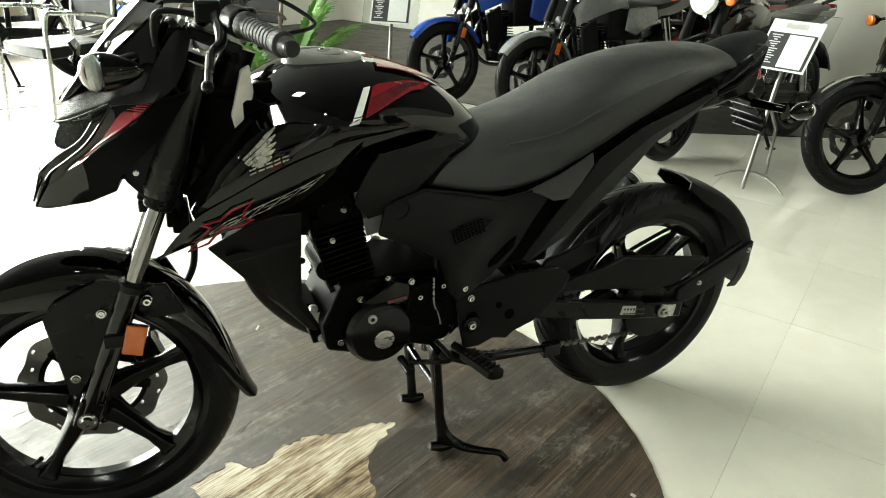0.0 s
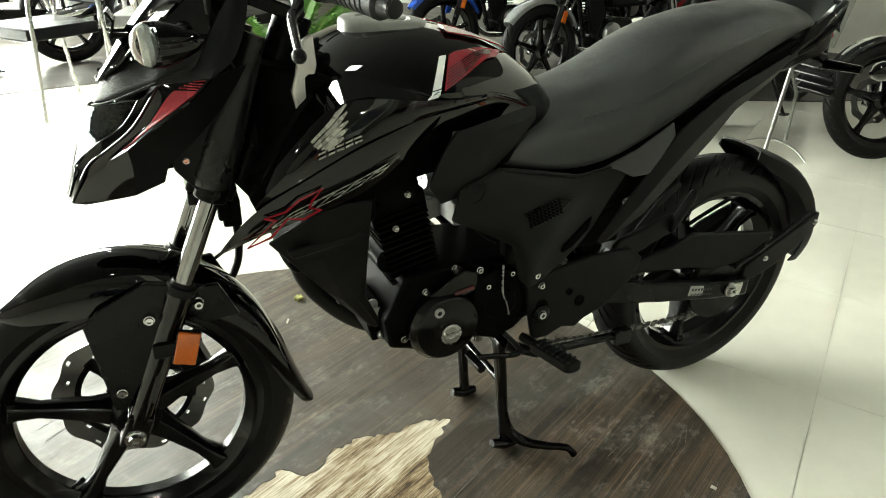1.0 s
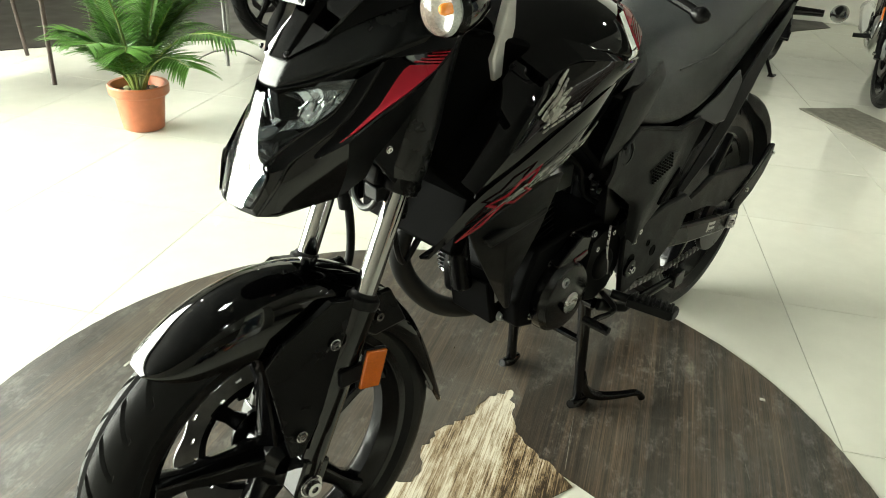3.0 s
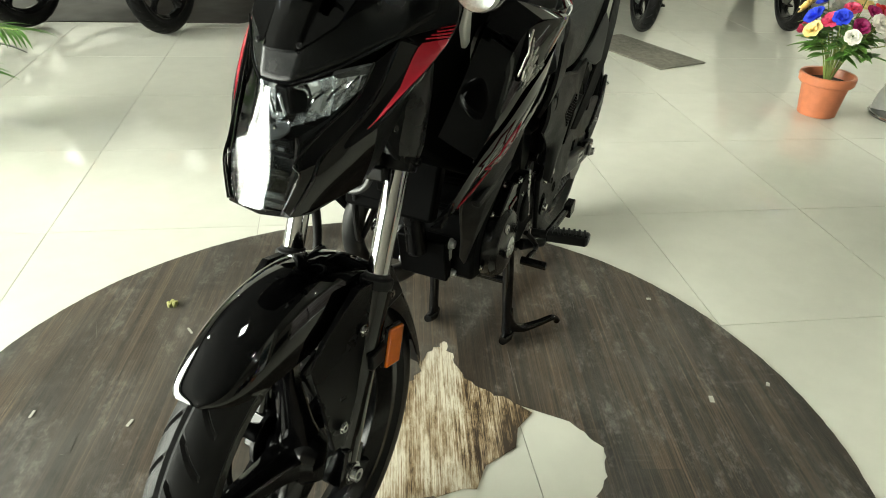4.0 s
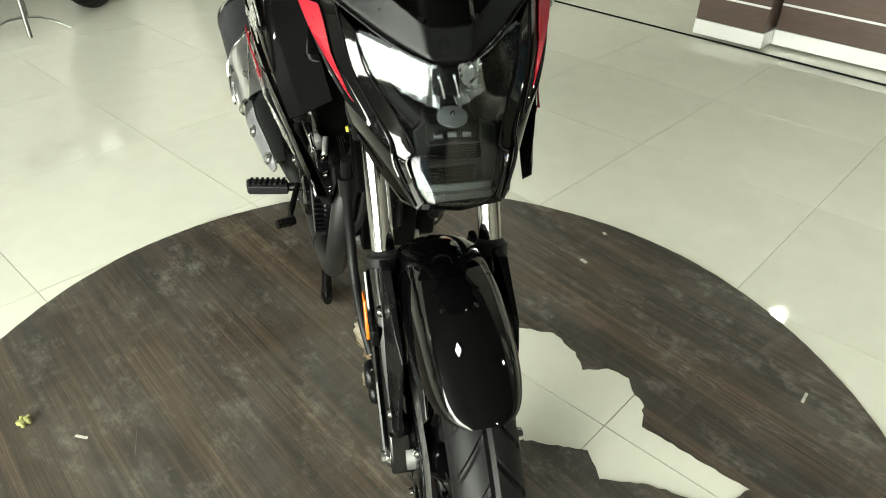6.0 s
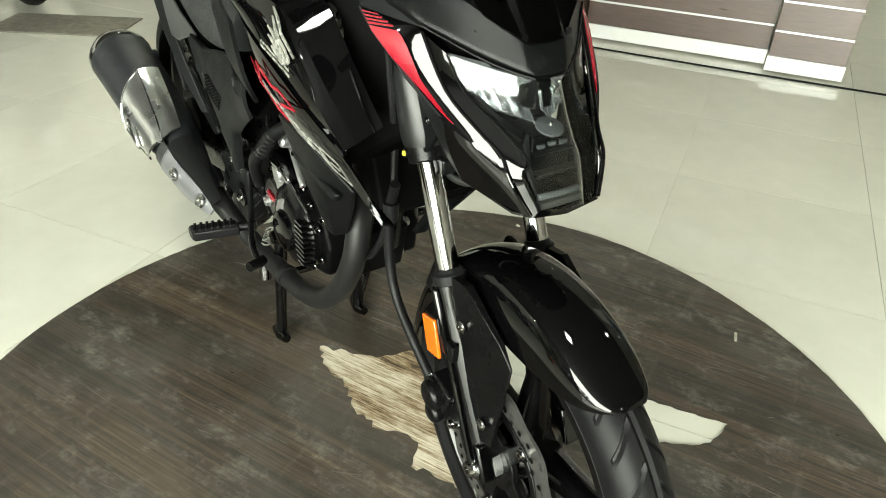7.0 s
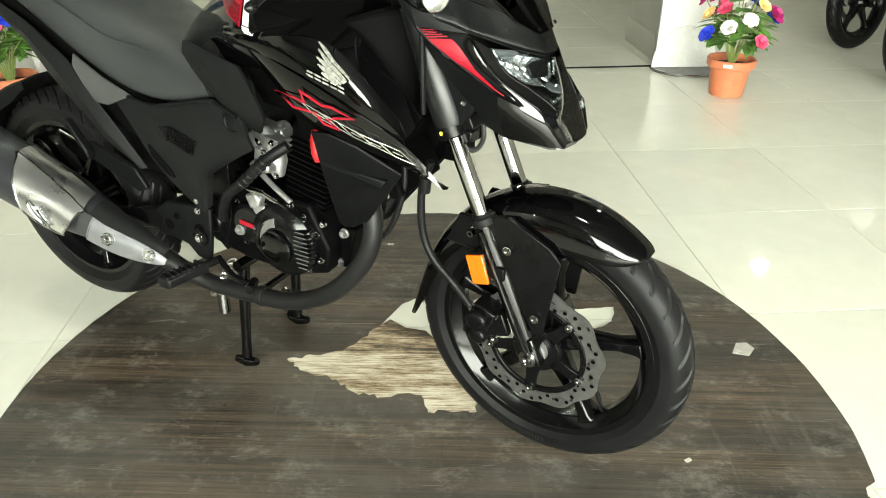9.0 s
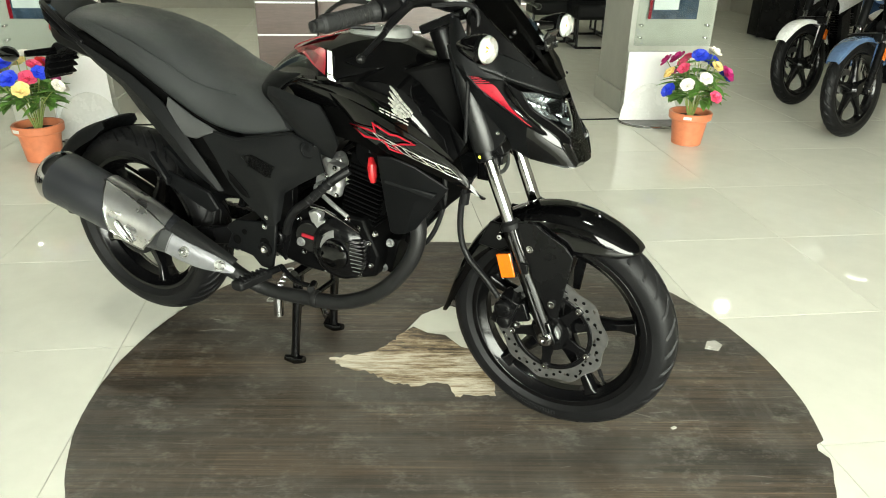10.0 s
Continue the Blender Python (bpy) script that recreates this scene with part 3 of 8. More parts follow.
# lines of the left half: lens edge, black frame round it, crest with the red flash, rear edge
LENS_EDGE = both([(0.640, 0.021, 0.842), (0.606, 0.056, 0.853), (0.572, 0.092, 0.864), (0.598, 0.084, 0.828), (0.636, 0.064, 0.800), (0.672, 0.046, 0.768), (0.676, 0.055, 0.755), (0.692, 0.040, 0.715)])
FRAME_EDGE = both([(0.545, 0.1085, 0.884), (0.584, 0.100, 0.829), (0.625, 0.081, 0.793), (0.652, 0.068, 0.772), (0.668, 0.066, 0.748), (0.688, 0.048, 0.709)])
face_rows = [
    both([(0.692, 0.041, 0.713), (0.690, 0.047, 0.706), (0.670, 0.061, 0.706), (0.600, 0.085, 0.721), (0.556, 0.084, 0.737)]),
    both([(0.676, 0.056, 0.754), (0.668, 0.064, 0.748), (0.653, 0.077, 0.750), (0.594, 0.103, 0.764), (0.548, 0.092, 0.762)]),
    both([(0.671, 0.047, 0.769), (0.651, 0.070, 0.772), (0.6350, 0.0830, 0.7730), (0.598, 0.110, 0.798), (0.520, 0.096, 0.788)]),
    both([(0.636, 0.065, 0.801), (0.624, 0.083, 0.794), (0.596, 0.1025, 0.8005), (0.566, 0.127, 0.827), (0.490, 0.095, 0.815)]),
    both([(0.598, 0.085, 0.829), (0.583, 0.101, 0.829), (0.5605, 0.1180, 0.8345), (0.530, 0.138, 0.853), (0.463, 0.095, 0.842)]),
    both([(0.572, 0.093, 0.865), (0.548, 0.108, 0.882), (0.5285, 0.1245, 0.8755), (0.498, 0.148, 0.876), (0.440, 0.095, 0.875)]),
    both([(0.558, 0.098, 0.872), (0.540, 0.110, 0.888), (0.508, 0.128, 0.892), (0.476, 0.152, 0.899), (0.420, 0.095, 0.905)]),
]
cg = Geo().sheet([[Vector((x, 0.0, z)) for x, z in ((0.698, 0.712), (0.692, 0.700), (0.655, 0.710), (0.602, 0.724), (0.548, 0.740))], face_rows[0]], 0.003)
mg_ = cg.mirrored()
cg.add(mg_.v, mg_.f)
cowl = part("headlamp_cowl", cg, GLOSS, bike, "glossy black headlamp cowl", STEER, angle=50)
sided("cowl_flank", [r[1:4] for r in face_rows], 0.004, GLOSS, cowl, "glossy black cowl flank", crease=58, angle=70)
sided("lens_surround", [r[:2] for r in face_rows], 0.004, GLOSS, cowl, "glossy black headlamp surround", sub=2, crease=40, angle=50)
sided("cowl_inner", [r[3:] for r in face_rows], 0.003, MATTE, cowl, "matte black inner cowl panel", sub=1, crease=30, angle=40)
part("headlamp_housing", Geo().rings([[Vector((x, y, z)) for y, z in ((w, z0), (w, z1), (-w, z1), (-w, z0))] for x, w, z0, z1 in ((0.46, 0.080, 0.765, 0.94), (0.52, 0.080, 0.755, 0.90), (0.575, 0.060, 0.745, 0.83))]), INK_BLACK, cowl, bevel=0.01)
for s in (1, -1):
    rim = Geo().curve([(p.x + 0.001, p.y * s, p.z) for p in FRAME_EDGE], 0.0022, 8, 4)
    part("surround_rim", rim, GLOSS, cowl, "glossy rounded rim of the headlamp surround")
    rim = Geo().curve([(p.x + 0.001, p.y * s, p.z) for p in LENS_EDGE[2:]], 0.0016, 8, 4)
    part("lens_rim", rim, GLOSS, cowl)
    part("brow_rim", Geo().curve([(0.640, 0.021 * s, 0.846), (0.607, 0.058 * s, 0.859), (0.546, 0.111 * s, 0.891)], 0.0016, 8, 4), BROW, cowl)
# red flashes along the crests, breaking into fine stripes
for s in (1, -1):
    def crest(k, a):
        """A point k along the crest, a of the way inwards (2 at the rim of the surround)."""
        r = 2 + 4 * k
        i, j = min(5, int(r)), 3 - int(a)
        p0, p1 = (face_rows[i + d][j].lerp(face_rows[i + d][j - 1], a % 1) for d in (0, 1))
        return p0.lerp(p1, r - i) + Vector((0.0016, 0.0016, 0.0022))

    n = 10
    ks = [0.20 + 0.61 * k / n for k in range(n + 1)]
    outer = [0.06 + 0.84 * max(0.0, 1 - k / 5.5) ** 1.2 for k in range(n + 1)]
    inner = [0.98 + 0.06 * min(1.0, k / 8) - 0.04 * max(0, k - 8) for k in range(n + 1)]
    g = Geo().sheet([[crest(q, a + (b - a) * m / 4) for q, a, b in zip(ks, outer, inner)] for m in range(5)], 0.0014)
    part("red_flash", g if s > 0 else g.mirrored(), RED, cowl, "red decal flash", angle=60)
    for k in range(4):
        a_ = 0.825 + 0.042 * k
        g = Geo().sheet([[crest(a_, 0.06), crest(a_ + 0.015, 0.6), crest(a_ + 0.03, 0.92 - 0.12 * k)], [crest(a_ + 0.022 - 0.003 * k, 0.06), crest(a_ + 0.037 - 0.003 * k, 0.6), crest(min(1.0, a_ + 0.052 - 0.003 * k), 0.92 - 0.12 * k)]], 0.0014)
        part("red_tick", g if s > 0 else g.mirrored(), RED, cowl)
# satin brow over the lamp, flat in the middle
part("brow", across([both([(0.637, 0.0, 0.842), (0.636, 0.020, 0.844), (0.605, 0.056, 0.856), (0.544, 0.109, 0.888), (0.500, 0.128, 0.905)]),
                     both([(0.640, 0.0, 0.848), (0.638, 0.022, 0.850), (0.606, 0.059, 0.864), (0.540, 0.113, 0.897), (0.492, 0.132, 0.914)]),
                     both([(0.619, 0.0, 0.886), (0.618, 0.027, 0.887), (0.582, 0.062, 0.912), (0.510, 0.108, 0.945), (0.470, 0.128, 0.955)])], 0.004), BROW, cowl, "satin black brow over the headlamp", crease=12, sub=3, angle=70, hold=0.72)
sided("cowl_cheek", [both([(0.545, 0.109, 0.888), (0.508, 0.128, 0.893), (0.476, 0.150, 0.900), (0.446, 0.142, 0.915)]), both([(0.500, 0.129, 0.906), (0.480, 0.136, 0.910), (0.462, 0.146, 0.918), (0.436, 0.138, 0.930)]), both([(0.470, 0.128, 0.955), (0.455, 0.132, 0.962), (0.440, 0.134, 0.962), (0.420, 0.126, 0.960)]), both([(0.440, 0.112, 1.000), (0.432, 0.113, 1.005), (0.424, 0.112, 1.004), (0.410, 0.104, 1.000)])], 0.003, MATTE, cowl, "matte black cowl cheek", sub=1)
# lens: a wide upper part, a waist, and a notched foot
LENS = [[(0.702, 0.0, 0.712), (0.702, 0.020, 0.712), (0.692, 0.040, 0.715)], [(0.689, 0.0, 0.745), (0.689, 0.020, 0.745), (0.678, 0.051, 0.748)], [(0.679, 0.0, 0.770), (0.679, 0.020, 0.770), (0.670, 0.049, 0.772)],
        [(0.669, 0.0, 0.796), (0.669, 0.021, 0.796), (0.636, 0.064, 0.800)], [(0.659, 0.0, 0.820), (0.658, 0.022, 0.820), (0.597, 0.082, 0.8275)], [(0.651, 0.0, 0.841), (0.645, 0.024, 0.843), (0.573, 0.0935, 0.8645)]]
part("headlamp_lens", across(LENS, 0.002), CLEAR, cowl, "clear headlamp lens", sub=2, crease=80, angle=60)
for s in (1, -1):
    # fluted reflector: bright curved strips side by side, deeper in the middle
    upper = both([(0.632, 0.014, 0.836), (0.604, 0.050, 0.848), (0.568, 0.086, 0.860)])
    lower = both([(0.648, 0.014, 0.792), (0.622, 0.052, 0.806), (0.578, 0.082, 0.838)])
    on = lambda line, q: line[0].lerp(line[1], q * 2) if q < 0.5 else line[1].lerp(line[2], q * 2 - 1)
    rows = []
    for i in range(11):
        v_ = i / 10
        row = []
        for j in range(49):
            q = j / 48
            p = on(lower, q).lerp(on(upper, q), v_)
            deep = 0.030 * math.sin(math.pi * (0.12 + 0.80 * v_)) * (1 - 0.55 * q)
            row.append(p - Vector((deep + 0.0035 * abs(math.sin(6 * math.pi * q)) + 0.004, 0.25 * deep, 0)))
        rows.append(row)
    b = Geo().sheet(rows, 0.002)
    bo = part("lamp_bowl", b if s > 0 else b.mirrored(), LAMP_CHROME, cowl, "bright fluted headlamp reflector", angle=40)
    for k in range(3):
        q0 = on(lower, 0.30 + 0.22 * k).lerp(on(upper, 0.30 + 0.22 * k), 0.52)
        g = Geo().tube([q0 + Vector((-0.010, -0.010, -0.010)), q0 + Vector((-0.008, 0.000, 0.002)), q0 + Vector((-0.014, 0.010, 0.011))], 0.0016, 8)
        part("bowl_fin", g if s > 0 else g.mirrored(), CHROME, bo)
    g = Geo().rings([both([(0.606, 0.056, 0.853), (0.600, 0.056, 0.857), (0.598, 0.060, 0.848)]), both([(0.574, 0.088, 0.862), (0.570, 0.088, 0.864), (0.572, 0.088, 0.852)])])
    part("upper_mirror", g if s > 0 else g.mirrored(), SMOKED_GREY, bo)
    # lower edge of the wide part and the side walls of the lower module
    g = Geo().sheet([both([(0.590, 0.081, 0.830), (0.629, 0.062, 0.801), (0.652, 0.044, 0.783)]), both([(0.578, 0.072, 0.826), (0.612, 0.052, 0.800), (0.640, 0.034, 0.786)])], 0.003)
    part("lamp_lip", g if s > 0 else g.mirrored(), INK_BLACK, cowl)
    g = Geo().sheet([both([(0.658, 0.044, 0.782), (0.664, 0.044, 0.764), (0.668, 0.046, 0.754), (0.682, 0.036, 0.722)]), both([(0.645, 0.031, 0.786), (0.650, 0.031, 0.764), (0.656, 0.032, 0.750), (0.672, 0.031, 0.726)])], 0.003)
    part("lamp_side", g if s > 0 else g.mirrored(), GREY_PLASTIC, cowl, "dark grey lamp side wall")
part("lamp_divider", Geo().rings([[Vector((x, w * a, z)) for a, z in ((1, z0), (0.75, z1), (-0.75, z1), (-1, z0))] for x, w, z0, z1 in ((0.600, 0.016, 0.800, 0.842), (0.630, 0.012, 0.806, 0.838))]), INK_BLACK, cowl, bevel=0.002)
for y in (-0.010, 0.006):
    part("divider_rib", Geo().box((0.638, y, 0.820), (0.004, 0.0026, 0.026), Matrix.Rotation(radians(14), 3, "X")), LAMP_CHROME, cowl, bevel=0.0008)
lid = part("projector_lid", Geo().lathe([(0, 0.0155), (0.002, 0.0170), (0.004, 0.0165), (0.006, 0.010), (0.0065, 0.003)], (0.645, 0, 0.787), (0.30, 0, 1), 32), SMOKED_GREY, cowl, "grey rounded lid over the lower lamp")
part("lid_pip", Geo().lathe([(0, 0.003), (0.003, 0.002)], (0.6470, 0, 0.7935), (0.30, 0, 1), 10), CHROME, lid)
lw = part("lower_lamp", Geo().rings([[Vector((x, w * a, z)) for a, z in ((1, z0), (0.9, z1), (-0.9, z1), (-1, z0))] for x, w, z0, z1 in ((0.60, 0.030, 0.728, 0.784), (0.652, 0.030, 0.728, 0.784))]), INK_BLACK, cowl, "dark stacked lower lamp unit", bevel=0.003)
for z, d in ((0.765, 0.0), (0.744, 0.008)):
    part("lamp_ledge", Geo().box((0.655 + d, 0, z), (0.012, 0.056, 0.002)), GREY_PLASTIC, lw)
for k, y in enumerate((-0.017, -0.002, 0.014)):
    part("led", Geo().box((0.655, y, 0.7725 + 0.001 * (k % 2)), (0.005, 0.010, 0.005)), SMOKED_GREY, lw, bevel=0.001)
part("position_lamp", Geo().rings([[Vector((0.688 - 0.4 * abs(y) ** 1.5, y, z)) for z in (0.722, 0.730)] + [Vector((0.682 - 0.4 * abs(y) ** 1.5, y, z)) for z in (0.730, 0.722)] for y in (-0.036, -0.02, 0, 0.02, 0.036)]), SMOKED_GREY, cowl, "pale position lamp strip", bevel=0.002)
part("lens_foot", Geo().box((0.684, 0, 0.716), (0.010, 0.070, 0.008)), INK, cowl)
# smoked fly screen: a raised middle rib and two slanting sides
scr = [both([(0.632, 0.0, 0.881), (0.627, 0.0225, 0.881), (0.623, 0.027, 0.883), (0.596, 0.061, 0.908)]), both([(0.614, 0.0, 0.905), (0.609, 0.0235, 0.904), (0.604, 0.029, 0.902), (0.578, 0.068, 0.926)]),
       both([(0.578, 0.0, 0.9535), (0.572, 0.026, 0.951), (0.565, 0.033, 0.947), (0.535, 0.082, 0.965)]), both([(0.545, 0.0, 0.992), (0.539, 0.028, 0.989), (0.531, 0.036, 0.984), (0.497, 0.088, 1.000)]),
       both([(0.490, 0.0, 1.048), (0.483, 0.029, 1.045), (0.480, 0.038, 1.042), (0.450, 0.085, 1.040)])]
part("windscreen", across(scr), SMOKE, cowl, "dark smoked fly screen with a raised rib", sub=1, crease=24, angle=24)
sided("screen_base", [both([(0.600, 0.050, 0.899), (0.580, 0.066, 0.914), (0.512, 0.108, 0.946), (0.470, 0.128, 0.956)]), both([(0.590, 0.056, 0.910), (0.560, 0.072, 0.942), (0.513, 0.084, 0.981), (0.452, 0.086, 1.034)])], 0.003, GLOSS, cowl, "glossy black panel under the screen", crease=40)
part("screen_backing", across([[Vector(p) - Vector((0.016, 0, 0.010)) for p in r] for r in scr[:4]]), INK_BLACK, cowl)
for s in (1, -1):
    part("screen_screw", bolt(Geo(), (0.625, 0.0285 * s, 0.887), (0.7, 0.1 * s, 0.5), 0.0030, 0.003), SATIN, cowl)
    part("screen_screw", bolt(Geo(), (0.538, 0.060 * s, 0.976), (0.6, 0.3 * s, 0.7), 0.0045, 0.004), CHROME, cowl)
clus = part("instrument", Geo().box((0.452, 0, 0.982), (0.034, 0.14, 0.075), Matrix.Rotation(radians(-35), 3, "Y")), SATIN, bike, "black digital instrument cluster", STEER, bevel=0.012)
part("screen", Geo().box((0.437, 0, 0.992), (0.010, 0.125, 0.058), Matrix.Rotation(radians(-35), 3, "Y")), CAP_GREY, clus, bevel=0.002)
# front indicators: a gloss body, a clear dome with a bright bowl and an orange bulb in it
for s in (1, -1):
    ax_ = (1, 0.05 * s, -0.05)
    iz = 0.956 if s > 0 else 0.966  # the left stalk sags a little
    g = Geo().tube([(0.50, 0.125 * s, 0.962), (0.53, 0.17 * s, 0.960)], [0.012, 0.009], 14)
    g.lathe([(-0.050, 0.004), (-0.042, 0.012), (-0.026, 0.020), (-0.008, 0.0262), (0.004, 0.0285), (0.004, 0.023)], (0.532, 0.208 * s, iz), ax_, 28)
    ind = part("indicator", g, GLOSS, bike, "front indicator with a clear lens on a short stalk", STEER)
    part("indicator_lens", Geo().lathe([(0.0, 0.0284), (0.012, 0.0280), (0.022, 0.0240), (0.030, 0.015), (0.033, 0.004)], (0.536, 0.208 * s, iz), ax_, 28), CLEAR, ind, "clear lens with an orange bulb")
    part("bowl", Geo().lathe([(0.020, 0.0240), (0.012, 0.0268), (0.006, 0.0235), (0.002, 0.014), (0.0, 0.004)], (0.537, 0.208 * s, iz), ax_, 28, cap=False), WHITE_LENS, ind)
    part("bulb", Geo().lathe([(0.0, 0.006), (0.009, 0.0062), (0.013, 0.0045), (0.015, 0.0015)], (0.538, 0.208 * s, iz), ax_, 14), ORANGE_BULB, ind)
# small black plate bracket before the screen
pb = Geo().rings([[Vector((x, y, z)) for y in (-0.032, 0.032)] + [Vector((x - 0.004, y, z + 0.002)) for y in (0.032, -0.032)] for x, z in ((0.600, 0.938), (0.594, 0.962), (0.602, 0.976))])
pb.box((0.585, 0.022, 0.944), (0.03, 0.009, 0.007)).box((0.585, -0.022, 0.944), (0.03, 0.009, 0.007))
pb = part("plate_bracket", pb, SATIN, cowl, "black plate bracket", bevel=0.001)
for y in (-0.024, 0.024):
    part("screw", bolt(Geo(), (0.599, y, 0.950), (1, 0, 0.2), 0.004, 0.004), CHROME, pb)
# handlebar
bar = Geo().curve([(0.292, -0.40, 1.012), (0.345, -0.24, 1.030), (0.372, -0.14, 1.035), (0.390, -0.06, 1.015), (0.392, 0, 1.010), (0.390, 0.06, 1.015), (0.372, 0.14, 1.035), (0.345, 0.24, 1.030), (0.292, 0.40, 1.012)], 0.011, 14)
bar = part("handlebar", bar, SATIN, bike, "black tubular handlebar", STEER)
for s in (1, -1):
    d = Vector((0.053, -0.16 * s, 0.018)).normalized()
    e = Vector((0.290, 0.404 * s, 1.011))
    prof = [(0, 0.006), (0.002, 0.0105), (0.022, 0.0135), (0.024, 0.0155), (0.028, 0.0175), (0.034, 0.0175)]
    for k in range(9):
        prof += [(0.038 + 0.0105 * k, 0.0168), (0.045 + 0.0105 * k, 0.0168), (0.0455 + 0.0105 * k, 0.0158), (0.0480 + 0.0105 * k, 0.0158)]
    prof += [(0.136, 0.0175), (0.143, 0.0205), (0.147, 0.0205), (0.149, 0.013)]
    part("grip", Geo().lathe(prof, e, d, 24), GRIP_RUBBER, bar, "ribbed black rubber grip", angle=25)
    sw = Geo().lathe([(0, 0.0195), (0.005, 0.0225), (0.040, 0.0225), (0.045, 0.018)], e + d * 0.152, d, 22)
    part("switch_box", sw, SATIN, bar, bevel=0.003)
    part("switch_block", Geo().box(e + d * 0.175 + Vector((-0.012, 0, 0.006)), (0.028, 0.038, 0.028)), SATIN, bar, bevel=0.006)
    ms = Geo().curve([e + d * 0.215 + Vector((0.015, 0, 0.000)), Vector((0.372, 0.27 * s, 1.006)), Vector((0.388, 0.315 * s, 0.996)), Vector((0.394, 0.36 * s, 0.982)), Vector((0.398, 0.402 * s, 0.968))], [0.010, 0.008, 0.006, 0.0055, 0.005], 10)
    part("lever", ms, SATIN, bar, "black hand lever with a ball end")
    part("lever_ball", Geo().lathe([(-0.009, 0.003), (-0.005, 0.007), (0, 0.0085), (0.005, 0.007), (0.009, 0.003)], (0.399, 0.405 * s, 0.967), d, 14), SATIN, bar)
    part("reservoir", Geo().box(e + d * 0.235 + Vector((0.018, 0, 0.022 if s < 0 else 0.004)), (0.045, 0.045, 0.032)), SATIN, bar, bevel=0.005)
    part("mirror_boss", Geo().tube([e + d * 0.215, e + d * 0.215 + Vector((0.002, 0, 0.035))], [0.011, 0.009], 12), SATIN, bar)
cab = Geo().curve([(0.40, 0.14, 1.03), (0.46, 0.13, 1.03), (0.46, 0.10, 0.95), (0.42, 0.08, 0.86)], 0.005, 8).curve([(0.40, -0.16, 1.03), (0.47, -0.10, 1.02), (0.46, -0.11, 0.90), (0.45, -0.10, 0.74)], 0.005, 8).curve([(0.39, 0.18, 1.05), (0.44, 0.17, 1.07), (0.44, 0.06, 1.06)], 0.005, 8)
cab.curve([(0.30, -0.20, 1.03), (0.24, -0.24, 1.035), (0.16, -0.20, 0.985), (0.24, -0.13, 0.97)], 0.0045, 8)
part("cable", cab, RUBBER, bar, "black control cables")

# ---- fuel tank
TANK = [(0.352, [(0, 0.868), (0.060, 0.866), (0.104, 0.856), (0.128, 0.830), (0.115, 0.79)]),
        (0.328, [(0, 0.896), (0.064, 0.893), (0.116, 0.876), (0.144, 0.842), (0.13, 0.79)]),
        (0.298, [(0, 0.918), (0.066, 0.912), (0.128, 0.892), (0.162, 0.852), (0.14, 0.79)]),
        (0.255, [(0, 0.938), (0.072, 0.931), (0.146, 0.908), (0.188, 0.867), (0.165, 0.79)]),
        (0.190, [(0, 0.955), (0.085, 0.947), (0.165, 0.918), (0.212, 0.873), (0.185, 0.80)]),
        (0.110, [(0, 0.948), (0.080, 0.940), (0.150, 0.915), (0.200, 0.868), (0.175, 0.80)]),
        (0.040, [(0, 0.930), (0.065, 0.924), (0.115, 0.900), (0.162, 0.856), (0.150, 0.79)]),
        (-0.030, [(0, 0.907), (0.050, 0.900), (0.090, 0.874), (0.128, 0.835), (0.125, 0.77)]),
        (-0.100, [(0, 0.860), (0.045, 0.852), (0.078, 0.828), (0.100, 0.795), (0.10, 0.74)]),
        (-0.165, [(0, 0.798), (0.040, 0.792), (0.065, 0.770), (0.078, 0.745), (0.075, 0.71)])]


def tank_point(x, s, lift=0.0):
    """A point on the tank's left flank: x along the tank, s from 0 on top to 4 at the bottom."""
    xs = [r[0] for r in TANK]
    i = max(0, min(len(xs) - 2, next((k for k in range(len(xs) - 1) if xs[k + 1] <= x), len(xs) - 2)))
    t = (x - xs[i]) / (xs[i + 1] - xs[i])
    j = min(3, int(s))
    q = s - j
    a = Vector(TANK[i][1][j]).lerp(Vector(TANK[i][1][j + 1]), q)
    b = Vector(TANK[i + 1][1][j]).lerp(Vector(TANK[i + 1][1][j + 1]), q)
    p = a.lerp(b, t)
    n = Vector(TANK[i][1][j + 1]) - Vector(TANK[i][1][j])
    n = Vector((-n.y, n.x)).normalized()
    n = n if n.y > 0 or n.x > 0 else -n
    return Vector((x, p.x + n.x * lift, p.y + n.y * lift))


rows = []
for x, half in TANK:
    rows.append([Vector((x, y, z)) for y, z in half] + [Vector((x, -y, z)) for y, z in half[:0:-1]])
tank = part("fuel_tank", Geo().rings(rows), GLOSS, bike, "glossy black fuel tank with red flashes", sub=2, angle=60)
cap = part("filler_cap", Geo().rings([[Vector((0.178 + 0.072 * k * math.cos(a), 0.066 * k * math.sin(a), z + 0.05 * k * math.cos(a) * 0.072)) for a in (2 * math.pi * i / 48 for i in range(48))]
                                       for k, z in ((1.06, 0.930), (1.04, 0.9475), (0.97, 0.9520), (0.66, 0.9530), (0.64, 0.9500), (0.40, 0.9500))]), CAP_GREY, tank, "pale grey filler cap ring", angle=50)
part("cap_lid", Geo().lathe([(0, 0.038), (0.0022, 0.038), (0.0035, 0.035), (0.0035, 0.012), (0.005, 0.010)], (0.176, 0, 0.950), (0.04, 0, 1), 40), CAP_GREY, tank, "pale grey filler lid")
part("cap_key", Geo().box((0.172, 0, 0.956), (0.020, 0.007, 0.004)), STEEL, tank, bevel=0.001)
